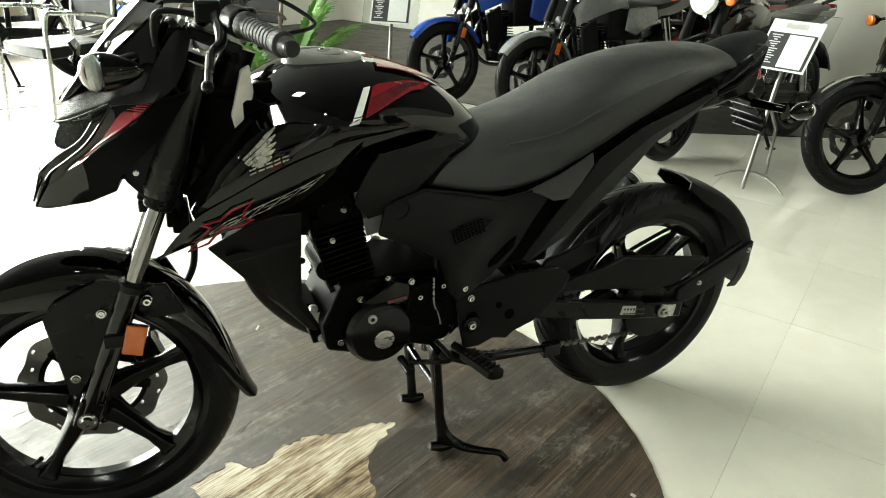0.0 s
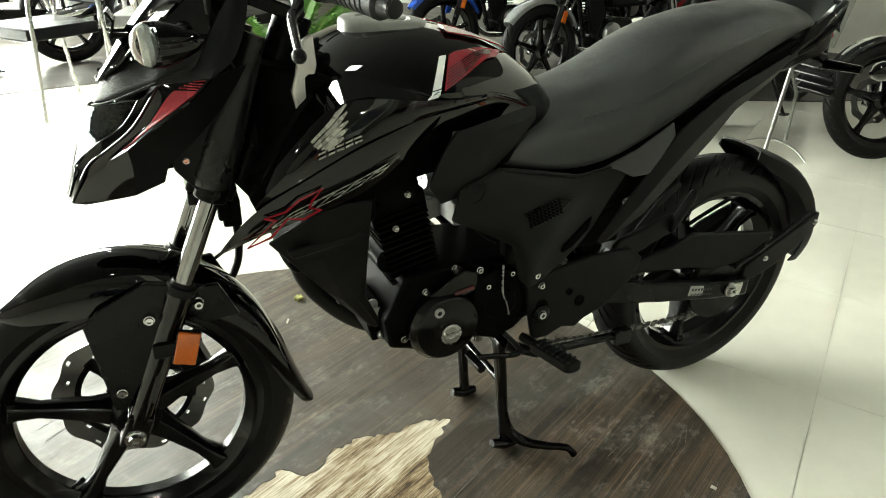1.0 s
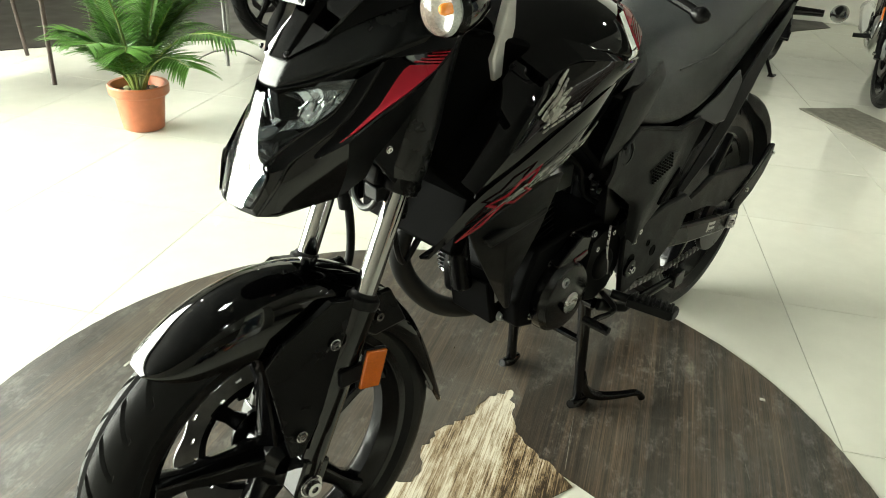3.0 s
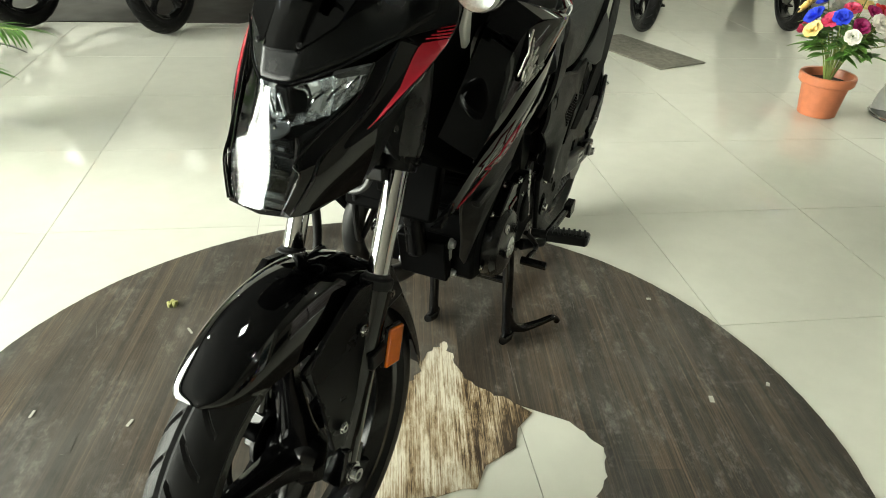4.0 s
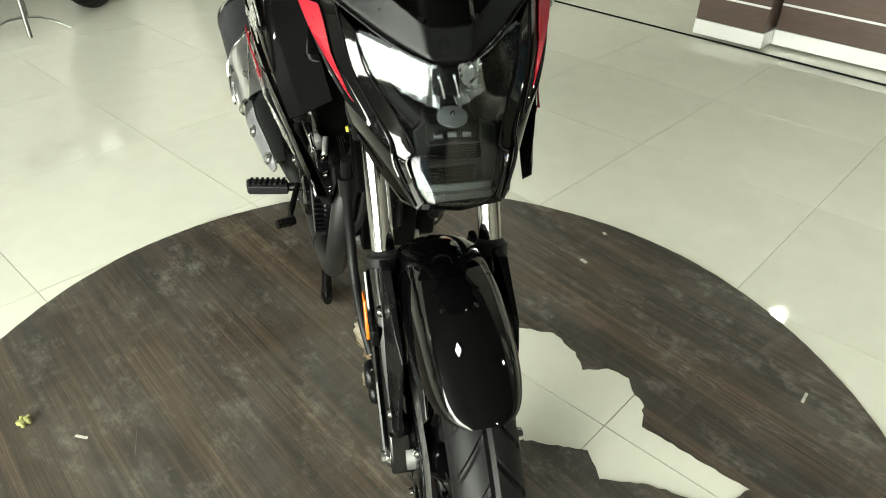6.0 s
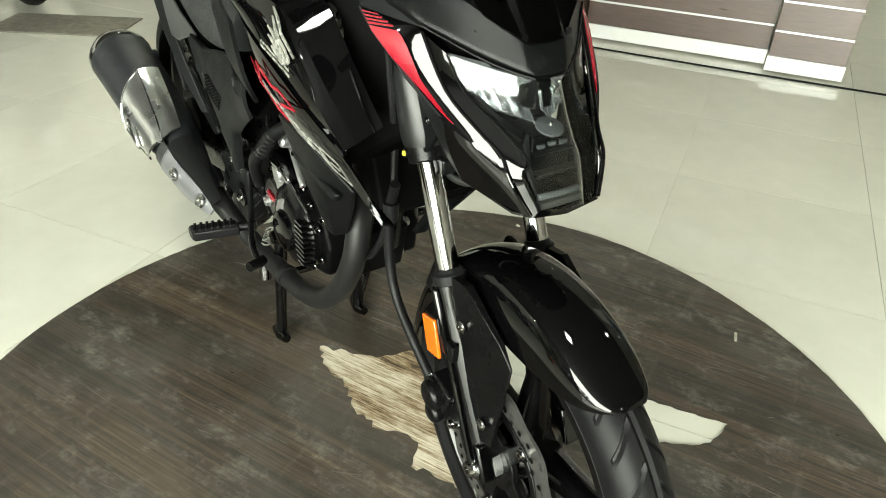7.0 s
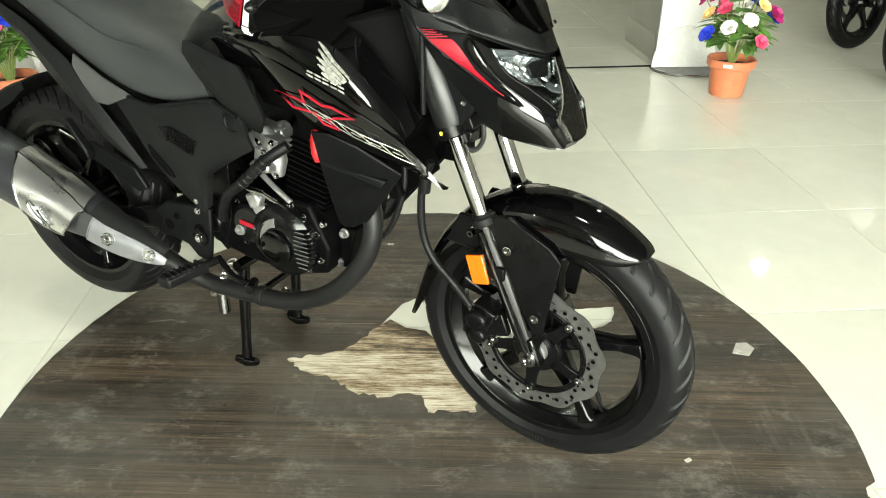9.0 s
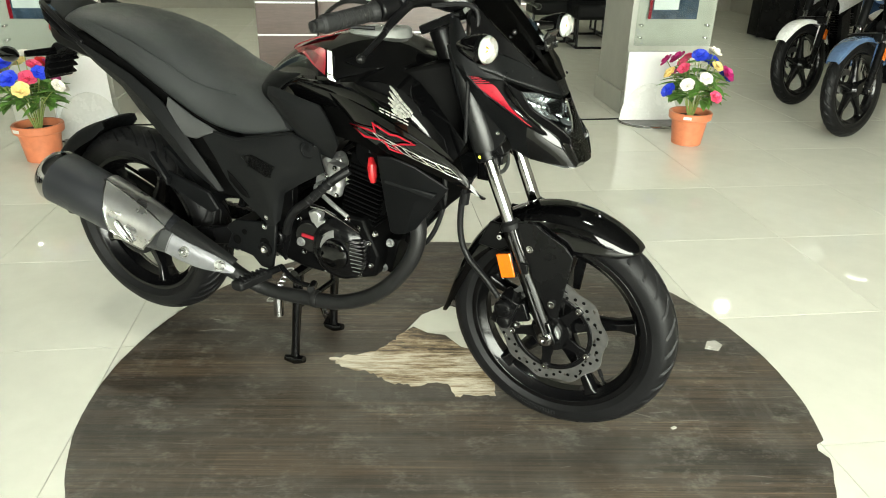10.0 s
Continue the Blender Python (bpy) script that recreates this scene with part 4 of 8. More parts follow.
for s in (1, -1):
    def decal(name, quad, mat, nx=14, ns=5, label="", lift=0.0035):
        (xa, sa), (xb, sb), (xc, sc), (xd, sd) = quad
        rows = []
        for i in range(nx + 1):
            t = i / nx
            row = []
            for j in range(ns + 1):
                q = j / ns
                x = (xa * (1 - t) + xb * t) * (1 - q) + (xd * (1 - t) + xc * t) * q
                ss = (sa * (1 - t) + sb * t) * (1 - q) + (sd * (1 - t) + sc * t) * q
                row.append(tank_point(x, ss, lift))
            rows.append(row)
        g = Geo().sheet(rows, 0.002)
        return part(name, g if s > 0 else g.mirrored(), mat, tank, label, angle=60)
    decal("red_flash", [(0.128, 2.02), (-0.018, 1.30), (0.010, 1.85), (0.158, 2.98)], RED, label="red decal flash with fine dark lines")
    for k in range(6):
        q = 0.40 + 0.10 * k
        e0, e1 = (0.126 + 0.030 * q, 2.02 + 0.96 * q), (0.000 + 0.028 * q, 1.32 + 0.53 * q)
        decal("flash_line", [e0, e1, (e1[0], e1[1] + 0.028), (e0[0], e0[1] + 0.034)], RED_DARK, 14, 1, lift=0.0047)
    decal("white_bar", [(0.147, 2.05), (0.133, 2.02), (0.163, 2.90), (0.179, 2.95)], WHITE_DECAL, 3, 6)
    for k in range(3):
        decal("white_tick", [(0.180 + 0.003 * k, 2.99 + 0.05 * k), (0.163 + 0.003 * k, 2.94 + 0.05 * k), (0.164 + 0.003 * k, 2.965 + 0.05 * k), (0.181 + 0.003 * k, 3.015 + 0.05 * k)], WHITE_DECAL, 2, 1)
    decal("top_flash", [(0.085, 0.35), (-0.055, 0.55), (-0.035, 0.95), (0.095, 1.05)], RED, 10, 4, label="red decal on the tank top")

# ---- tank shrouds: an upper wing panel and the lower blade
up_in = [(0.452, 0.118, 0.738), (0.390, 0.135, 0.822), (0.334, 0.138, 0.886), (0.275, 0.158, 0.893), (0.205, 0.196, 0.874), (0.135, 0.190, 0.868), (0.060, 0.152, 0.858)]
up_top = [(0.452, 0.158, 0.722), (0.390, 0.179, 0.798), (0.334, 0.186, 0.862), (0.275, 0.200, 0.872), (0.205, 0.2195, 0.863), (0.135, 0.209, 0.857), (0.060, 0.170, 0.850)]
up_mid = [(0.450, 0.176, 0.716), (0.392, 0.196, 0.776), (0.345, 0.202, 0.826), (0.285, 0.209, 0.843), (0.210, 0.221, 0.848), (0.135, 0.211, 0.848), (0.062, 0.172, 0.844)]
up_low = [(0.446, 0.173, 0.706), (0.385, 0.194, 0.746), (0.335, 0.202, 0.780), (0.285, 0.212, 0.808), (0.215, 0.212, 0.830), (0.140, 0.203, 0.840), (0.064, 0.170, 0.838)]
bl_top = [(0.507, 0.152, 0.636), (0.458, 0.176, 0.708), (0.385, 0.198, 0.748), (0.320, 0.210, 0.788), (0.250, 0.218, 0.818), (0.175, 0.205, 0.838), (0.120, 0.190, 0.848)]
bl_mid = [(0.510, 0.155, 0.631), (0.452, 0.178, 0.682), (0.380, 0.200, 0.722), (0.310, 0.210, 0.757), (0.250, 0.215, 0.785), (0.180, 0.203, 0.820), (0.122, 0.189, 0.846)]
bl_low = [(0.512, 0.140, 0.626), (0.446, 0.158, 0.658), (0.370, 0.184, 0.690), (0.305, 0.195, 0.712), (0.245, 0.197, 0.742), (0.195, 0.196, 0.790), (0.124, 0.185, 0.840)]
up_in, up_top, up_mid, up_low, bl_top, bl_mid, bl_low = ([(x, y * 0.97, z) for x, y, z in r] for r in (up_in, up_top, up_mid, up_low, bl_top, bl_mid, bl_low))


def row_point(top, mid, low, u, q):
    """A point on a shroud panel: u along it (0 front, 1 rear), q across (0 top, 1 bottom)."""
    k = min(len(top) - 2, int(u * (len(top) - 1)))
    t = u * (len(top) - 1) - k
    P = [Vector(r[k]).lerp(Vector(r[k + 1]), t) for r in (top, mid, low)]
    return P[0].lerp(P[1], q * 2) if q < 0.5 else P[1].lerp(P[2], q * 2 - 1)


for s in (1, -1):
    def flank(g):
        return g if s > 0 else g.mirrored()
    up = part("tank_shroud", flank(Geo().sheet([both(up_top), both(up_mid), both(up_low)], 0.004)), GLOSS, bike, "glossy black tank shroud", sub=2, angle=50)
    part("shroud_inner", flank(Geo().sheet([both(up_in[:4]), both(up_top[:4])], 0.004)), GLOSS, up, "glossy black inner edge of the shroud", sub=2, angle=50)
    part("shroud_shoulder", flank(Geo().sheet([both(up_in[3:]), both(up_top[3:])], 0.004)), GLOSS, up, sub=2, angle=50)
    bl = part("shroud_blade", flank(Geo().sheet([both(bl_top), both(bl_mid), both(bl_low)], 0.005)), GLOSS, bike, "glossy black lower shroud blade with outlined lettering", sub=2, angle=50)
    # wing emblem: five slim feathers fanned from one root, drawn as plain shapes
    def on_up(x, z, lift):
        best = None
        for i in range(40):
            for j in range(12):
                p = row_point(up_top, up_mid, up_low, i / 39, j / 11)
                e = (p.x - x) ** 2 + (p.z - z) ** 2
                if best is None or e < best[0]:
                    best = (e, p)
        return Vector((x, best[1].y + lift, z))
    def on_bl(x, z, lift):
        best = None
        for i in range(60):
            for j in range(12):
                p = row_point(bl_top, bl_mid, bl_low, i / 59, j / 11)
                e = (p.x - x) ** 2 + (p.z - z) ** 2
                if best is None or e < best[0]:
                    best = (e, p)
        return Vector((x, best[1].y + lift, z))
    em = Geo()
    tips = [((0.363, 0.812), (0.309, 0.864)), ((0.361, 0.807), (0.309, 0.853)), ((0.357, 0.804), (0.310, 0.842)), ((0.351, 0.802), (0.312, 0.831)), ((0.345, 0.801), (0.318, 0.818))]
    for (xa, za), (xb, zb) in tips:
        n = Vector((-(zb - za), 0, xb - xa)).normalized()
        row0, row1 = [], []
        for k in range(5):
            t = k / 4
            w = 0.0040 * (0.50 + 0.55 * t) * (1 - 0.75 * max(0, t - 0.8) / 0.2)
            x, z = xa + (xb - xa) * t, za + (zb - za) * t
            row0.append(on_up(x, z, 0.0048) + n * w)
            row1.append(on_up(x, z, 0.0048) - n * w)
        em.sheet([row0, row1], 0.0018)
    part("emblem", flank(em), SILVER_DECAL, up, "silver wing-shaped emblem of slim feathers", angle=40)
    # row of small bars under the wing in place of the maker's name
    nm = Geo()
    for k in range(5):
        a = k / 5
        lo0, hi0 = (0.355 - 0.067 * a, 0.7860 + 0.027 * a), (0.355 - 0.066 * a, 0.7960 + 0.025 * a)
        lo1, hi1 = (lo0[0] - 0.0105, lo0[1] + 0.0042), (hi0[0] - 0.0105, hi0[1] + 0.0040)
        nm.sheet([[on_up(*lo0, 0.0046), on_up(*lo1, 0.0046)], [on_up(lo0[0], lo0[1] + 0.0028, 0.0046), on_up(lo1[0], lo1[1] + 0.0028, 0.0046)]], 0.0015)
        nm.sheet([[on_up(hi0[0], hi0[1] - 0.0028, 0.0046), on_up(hi1[0], hi1[1] - 0.0028, 0.0046)], [on_up(*hi0, 0.0046), on_up(*hi1, 0.0046)]], 0.0015)
    part("name_bar", flank(nm), SILVER_DECAL, up, "short row of plain silver blocks", angle=40)
    # crossed red strokes and outlined silver strokes along the blade
    def stroke(pts, w, close=True):
        """A flat band of width w along a line on the blade."""
        n_ = len(pts)
        outer, inner = [], []
        for k in range(n_):
            p, a_, b_ = Vector(pts[k]), Vector(pts[(k - 1) % n_ if close or k else 0]), Vector(pts[(k + 1) % n_ if close or k < n_ - 1 else k])
            d0, d1 = (p - a_).normalized(), (b_ - p).normalized()
            d0, d1 = (d0 if d0.length else d1), (d1 if d1.length else d0)
            m_ = Vector((-(d0.y + d1.y), d0.x + d1.x))
            m_ = m_.normalized() if m_.length > 0.05 else Vector((-d0.y, d0.x))
            k_ = min(2.0, 1 / max(0.3, m_.dot(Vector((-d0.y, d0.x)))))
            q = on_bl(p.x, p.y, 0.0055)
            off = Vector((m_.x, 0, m_.y)) * k_ * w / 2
            outer.append(q + off)
            inner.append(q - off)
        if close:
            outer, inner = outer + outer[:1], inner + inner[:1]
        return Geo().sheet([outer, inner], 0.0016)
    # the drawing reads the same way on both sides: red flash first, silver blocks after it
    if s > 0:
        flash, width = [(0.460, 0.643), (0.422, 0.694), (0.437, 0.699), (0.408, 0.709), (0.389, 0.727), (0.354, 0.742), (0.369, 0.724), (0.372, 0.711), (0.354, 0.703), (0.380, 0.689), (0.404, 0.695), (0.428, 0.658)], 0.0036
        at = lambda a, b: (0.417 - 0.166 * a - 0.011 * b - 0.003 * a * b, 0.683 + 0.077 * a + 0.020 * b - 0.004 * a * b)
    else:
        flash, width = [(0.212, 0.770), (0.260, 0.769), (0.280, 0.765), (0.276, 0.784), (0.316, 0.764), (0.332, 0.763), (0.371, 0.747), (0.340, 0.745), (0.321, 0.739), (0.338, 0.723), (0.310, 0.729), (0.299, 0.748), (0.248, 0.749)], 0.0042
        at = lambda a, b: (0.287 + 0.176 * a - 0.006 * b, 0.745 - 0.067 * a + 0.016 * b)
    part("red_outline", flank(stroke(flash, width)), RED, bl, "red outlined angular flash")
    lean_ = 0.05 if s > 0 else -0.05
    for a0, a1, bar in ((0.0, 0.25, 0.14), (0.25, 0.40, 0.0), (0.40, 0.60, 0.10), (0.60, 0.80, 0.10), (0.80, 1.0, 0.10)):
        ol = part("silver_outline", flank(stroke([at(a0 - lean_, 0), at(a0 + lean_, 1), at(a1 + lean_ - 0.012, 1.02), at(a1 - lean_ - 0.012, 0)], 0.0013)), SILVER_DECAL, bl, "slanted silver outlined block")
        if bar:
            part("silver_bar", flank(stroke([at(a0 + 0.05, 0.5), at(a0 + 0.05 + bar, 0.5)], 0.0012, False)), SILVER_DECAL, bl)
    # inner silver brace beside the steering head
    if s > 0:
        part("head_brace", flank(Geo().slab([(0.330, 0.950), (0.345, 0.942), (0.366, 0.866), (0.360, 0.836), (0.342, 0.842), (0.326, 0.905)], 0.098, 0.112)), SILVER_PAINT, bike, "silver painted tank brace", bevel=0.003)
    # knee panel
    part("knee_panel", flank(Geo().sheet([both([(0.128, 0.197, 0.803), (0.070, 0.190, 0.814), (0.010, 0.174, 0.822), (-0.030, 0.158, 0.824), (-0.046, 0.150, 0.818)]),
                                          both([(0.150, 0.202, 0.782), (0.080, 0.202, 0.793), (0.015, 0.188, 0.803), (-0.026, 0.170, 0.806), (-0.042, 0.160, 0.800)]),
                                          both([(0.172, 0.202, 0.735), (0.110, 0.201, 0.745), (0.050, 0.192, 0.758), (0.014, 0.180, 0.768), (-0.004, 0.170, 0.764)]),
                                          both([(0.172, 0.194, 0.712), (0.130, 0.194, 0.715), (0.080, 0.188, 0.722), (0.052, 0.180, 0.730), (0.036, 0.172, 0.730)]),
                                          both([(0.142, 0.174, 0.674), (0.112, 0.174, 0.680), (0.085, 0.170, 0.690), (0.060, 0.166, 0.700), (0.048, 0.160, 0.702)])], 0.006)), GREY_PLASTIC, bike, "matte black knee panel", sub=2, angle=40, crease=30)
    part("knee_boss", flank(Geo().lathe([(0, 0.026), (0.006, 0.025), (0.008, 0.019), (0.004, 0.016), (0.006, 0.010), (0.007, 0.004)], (0.082, 0.176, 0.690), (0.1, 1, 0.05), 28)), MATTE, bike, "round black boss under the knee panel")
    # frame side panel with a vent
    part("side_panel", flank(Geo().sheet([both([(0.112, 0.184, 0.697), (0.034, 0.172, 0.719), (-0.040, 0.167, 0.704), (-0.095, 0.163, 0.692), (-0.145, 0.161, 0.682), (-0.205, 0.160, 0.686), (-0.268, 0.162, 0.682)]),
                                          both([(0.118, 0.188, 0.668), (0.040, 0.182, 0.690), (-0.035, 0.180, 0.682), (-0.090, 0.178, 0.670), (-0.136, 0.176, 0.662), (-0.190, 0.164, 0.655), (-0.246, 0.163, 0.650)]),
                                          both([(0.122, 0.180, 0.640), (0.040, 0.184, 0.650), (-0.030, 0.183, 0.645), (-0.085, 0.181, 0.636), (-0.124, 0.179, 0.630), (-0.172, 0.164, 0.620), (-0.222, 0.162, 0.616)]),
                                          both([(0.045, 0.166, 0.597), (0.000, 0.178, 0.600), (-0.036, 0.180, 0.596), (-0.068, 0.179, 0.590), (-0.096, 0.177, 0.585), (-0.146, 0.162, 0.572), (-0.196, 0.158, 0.556)]),
                                          both([(-0.017, 0.156, 0.556), (-0.030, 0.170, 0.551), (-0.044, 0.174, 0.547), (-0.056, 0.174, 0.543), (-0.070, 0.172, 0.538), (-0.108, 0.160, 0.522), (-0.150, 0.154, 0.508)]),
                                          both([(-0.045, 0.148, 0.474), (-0.050, 0.158, 0.468), (-0.054, 0.162, 0.463), (-0.060, 0.162, 0.460), (-0.068, 0.160, 0.460), (-0.086, 0.155, 0.462), (-0.105, 0.148, 0.468)])], 0.006)), GREY_PLASTIC, bike, "matte black plastic side panel with folded edges", sub=2, angle=40, crease=26)
    part("panel_slot", flank(Geo().slab([(-0.190, 0.592), (-0.176, 0.582), (-0.132, 0.540), (-0.128, 0.524), (-0.150, 0.532), (-0.186, 0.566)], 0.145, 0.1655)), INK_BLACK, bike, "dark slot in the side panel", bevel=0.003)
    part("panel_screw", flank(bolt(Geo(), (-0.078, 0.158, 0.482), (0, 1, 0), 0.0065, 0.005)), CHROME, bike)
    part("panel_rim", flank(Geo().tube([(0.100, 0.186, 0.704), (0.030, 0.173, 0.720), (-0.060, 0.167, 0.700), (-0.150, 0.164, 0.679), (-0.215, 0.167, 0.690)], 0.004, 8)), MATTE, bike)
    vt = Geo().slab([(-0.018, 0.632), (-0.050, 0.641), (-0.089, 0.652), (-0.126, 0.645), (-0.100, 0.622), (-0.050, 0.600)], 0.150, 0.1830)
    vt = part("vent_grille", flank(vt), SATIN, bike, "black perforated vent grille", bevel=0.002)
    mesh_dots = Geo()
    for i in range(9):
        for j in range(5):
            mesh_dots.box((-0.030 - 0.0078 * i - 0.0020 * j, 0.1838, 0.630 + 0.0024 * i - 0.0065 * j), (0.0052, 0.0025, 0.0042), Matrix.Rotation(radians(-20), 3, "Y"))
    part("vent_mesh", flank(mesh_dots), INK_BLACK, vt, kind="stuff")
    # tail
    part("tail_cowl", flank(Geo().sheet([both([(-0.212, 0.158, 0.530), (-0.258, 0.172, 0.612), (-0.305, 0.180, 0.680), (-0.368, 0.178, 0.752), (-0.475, 0.166, 0.808), (-0.610, 0.145, 0.848), (-0.705, 0.125, 0.872)]),
                                         both([(-0.222, 0.168, 0.528), (-0.285, 0.184, 0.604), (-0.335, 0.190, 0.668), (-0.405, 0.186, 0.732), (-0.490, 0.174, 0.788), (-0.615, 0.152, 0.832), (-0.706, 0.128, 0.862)]),
                                         both([(-0.235, 0.160, 0.527), (-0.318, 0.168, 0.580), (-0.390, 0.172, 0.655), (-0.462, 0.166, 0.712), (-0.525, 0.156, 0.768), (-0.630, 0.138, 0.815), (-0.705, 0.115, 0.848)])], 0.005)), GREY_PLASTIC, bike, "matte dark grey tail cowl", angle=20, bevel=0.002)
    part("tail_panel", flank(Geo().sheet([both([(-0.210, 0.158, 0.690), (-0.280, 0.166, 0.722), (-0.350, 0.172, 0.765)]), both([(-0.235, 0.172, 0.682), (-0.290, 0.182, 0.695), (-0.352, 0.180, 0.742)]), both([(-0.262, 0.182, 0.670), (-0.295, 0.186, 0.672), (-0.320, 0.184, 0.700)])], 0.005)), SATIN_GREY, bike, "silver grey plastic tail accent", angle=25, bevel=0.002)
    part("seat_base", flank(Geo().slab([(-0.16, 0.675), (-0.21, 0.690), (-0.32, 0.738), (-0.44, 0.800), (-0.58, 0.860), (-0.70, 0.895), (-0.70, 0.850), (-0.55, 0.775), (-0.42, 0.690), (-0.30, 0.615), (-0.20, 0.585)], 0.085, lambda x, z: 0.150 - 0.09 * max(0, -0.45 - x))), INK_BLACK, bike, "dull black seat base", bevel=0.004)
    rail = Geo()
    rail.rings([[Vector((x, y + a, z + b)) for a, b in ((-0.009, -0.006), (0.009, -0.006), (0.009, 0.006), (-0.009, 0.006))] for x, y, z in ((-0.675, 0.128, 0.868), (-0.72, 0.132, 0.895), (-0.80, 0.118, 0.938), (-0.850, 0.100, 0.958), (-0.868, 0.060, 0.955))])
    rail.rings([[Vector((x, y + a, z + b)) for a, b in ((-0.008, -0.008), (0.008, -0.008), (0.008, 0.008), (-0.008, 0.008))] for x, y, z in ((-0.850, 0.100, 0.955), (-0.835, 0.105, 0.920), (-0.780, 0.10, 0.875), (-0.74, 0.09, 0.855))])
    part("grab_rail", flank(rail), SATIN, bike, "satin black grab rail", bevel=0.003)
    # rear indicator
    g = Geo().tube([(-0.905, 0.05, 0.815), (-0.925, 0.13, 0.816)], [0.012, 0.009], 12)
    g.lathe([(-0.024, 0.019), (-0.022, 0.022), (0.0, 0.021), (0.02, 0.015), (0.042, 0.004)], (-0.945, 0.160, 0.817), (1, 0.2, 0.02), 20)
    ri = part("rear_indicator", flank(g), GLOSS, bike, "rear indicator on a short black stalk")
    part("indicator_lens", flank(Geo().lathe([(0.0, 0.0205), (0.012, 0.018), (0.018, 0.006)], (-0.968, 0.156, 0.816), (-1, -0.2, -0.02), 20)), WHITE_LENS, ri)
    # radiator side guards
    part("side_guard", flank(Geo().sheet(([both([(0.430, 0.150, 0.640), (0.360, 0.180, 0.690), (0.310, 0.188, 0.706), (0.268, 0.186, 0.704)]),
                                          both([(0.400, 0.135, 0.600), (0.350, 0.158, 0.600), (0.305, 0.158, 0.600), (0.266, 0.156, 0.600)]),
                                          both([(0.330, 0.112, 0.510), (0.305, 0.125, 0.497), (0.278, 0.122, 0.490), (0.258, 0.112, 0.490)]),
                                          both([(0.262, 0.085, 0.430), (0.245, 0.090, 0.405), (0.225, 0.085, 0.395), (0.215, 0.08, 0.400)])])[:4 if s > 0 else 3], 0.006)), MATTE, bike, "matte black engine side guard", angle=22, bevel=0.003)
    part("guard_rib", flank(Geo().slab([(0.405, 0.628), (0.330, 0.640), (0.275, 0.648), (0.275, 0.634), (0.330, 0.624), (0.395, 0.612)], lambda x, z: 0.150 + 0.1 * (0.40 - x), lambda x, z: 0.164 + 0.06 * (0.40 - x))), MATTE, bike, bevel=0.004)

# dark inner cover between the shrouds and the engine's top
for s in (1, -1):
    g = Geo().sheet([both([(0.300, 0.186, 0.712), (0.240, 0.186, 0.745), (0.185, 0.184, 0.795), (0.120, 0.176, 0.835)]), both([(0.285, 0.150, 0.690), (0.235, 0.150, 0.700), (0.180, 0.150, 0.730), (0.118, 0.150, 0.760)]), both([(0.270, 0.110, 0.672), (0.220, 0.110, 0.680), (0.175, 0.110, 0.700), (0.110, 0.120, 0.715)])], 0.004)
    part("shroud_liner", g if s > 0 else g.mirrored(), INK_BLACK, bike, "dull black liner under the shroud", angle=30)

# ---- seat
SEAT = [[(-0.160, 0, 0.812), (-0.122, 0.066, 0.806), (-0.050, 0.130, 0.778), (0.012, 0.163, 0.726), (0.012, 0.160, 0.712)],
        [(-0.215, 0, 0.820), (-0.195, 0.088, 0.812), (-0.150, 0.145, 0.760), (-0.105, 0.163, 0.694), (-0.105, 0.150, 0.680)],
        [(-0.305, 0, 0.858), (-0.295, 0.108, 0.842), (-0.265, 0.152, 0.775), (-0.215, 0.160, 0.698), (-0.215, 0.150, 0.684)],
        [(-0.400, 0, 0.915), (-0.392, 0.118, 0.895), (-0.370, 0.156, 0.818), (-0.320, 0.160, 0.742), (-0.320, 0.150, 0.726)],
        [(-0.520, 0, 0.948), (-0.512, 0.120, 0.930), (-0.490, 0.150, 0.868), (-0.440, 0.152, 0.805), (-0.440, 0.142, 0.788)],
        [(-0.660, 0, 0.964), (-0.652, 0.100, 0.950), (-0.630, 0.132, 0.906), (-0.580, 0.138, 0.868), (-0.580, 0.128, 0.850)],
        [(-0.770, 0, 0.960), (-0.762, 0.080, 0.948), (-0.735, 0.110, 0.922), (-0.690, 0.120, 0.905), (-0.690, 0.11, 0.892)],
        [(-0.815, 0, 0.932), (-0.808, 0.060, 0.928), (-0.790, 0.088, 0.916), (-0.755, 0.10, 0.908), (-0.755, 0.09, 0.900)]]
rows = [[Vector(p) for p in r] + [Vector((p[0], -p[1], p[2])) for p in r[:0:-1]] for r in SEAT]
seat = part("seat", Geo().rings(rows), SEAT_VINYL, bike, "dark grey vinyl step-up seat", sub=2, angle=70)
for s in (1, -1):
    seam = [Vector(r[2]).lerp(Vector(r[1]), 0.35) + Vector((0, 0.004, 0.003)) for r in SEAT[1:6]]
    g = Geo().curve([(p.x, p.y * s, p.z) for p in seam], 0.0016, 6)
    part("seam", g, SEAT_VINYL, seat)
tailp = Geo().rings([[Vector((x, w * a, z + h * b)) for a, b in ((1, 0), (0.7, 0.75), (0, 1), (-0.7, 0.75), (-1, 0), (-0.7, -0.7), (0.7, -0.7))] for x, w, z, h in ((-0.79, 0.085, 0.918, 0.028), (-0.84, 0.075, 0.945, 0.026), (-0.90, 0.055, 0.962, 0.020), (-0.925, 0.035, 0.972, 0.012))])
part("tail_piece", tailp, GREY_PLASTIC, bike, "matte grey tail piece behind the seat", sub=1)
g = Geo().rings([[Vector((x, w * a, z)) for a, z in ((1, z0), (1, z1), (-1, z1), (-1, z0))] for x, w, z0, z1 in ((-0.60, 0.10, 0.80, 0.88), (-0.74, 0.09, 0.82, 0.91), (-0.86, 0.07, 0.84, 0.93), (-0.90, 0.055, 0.855, 0.93))])
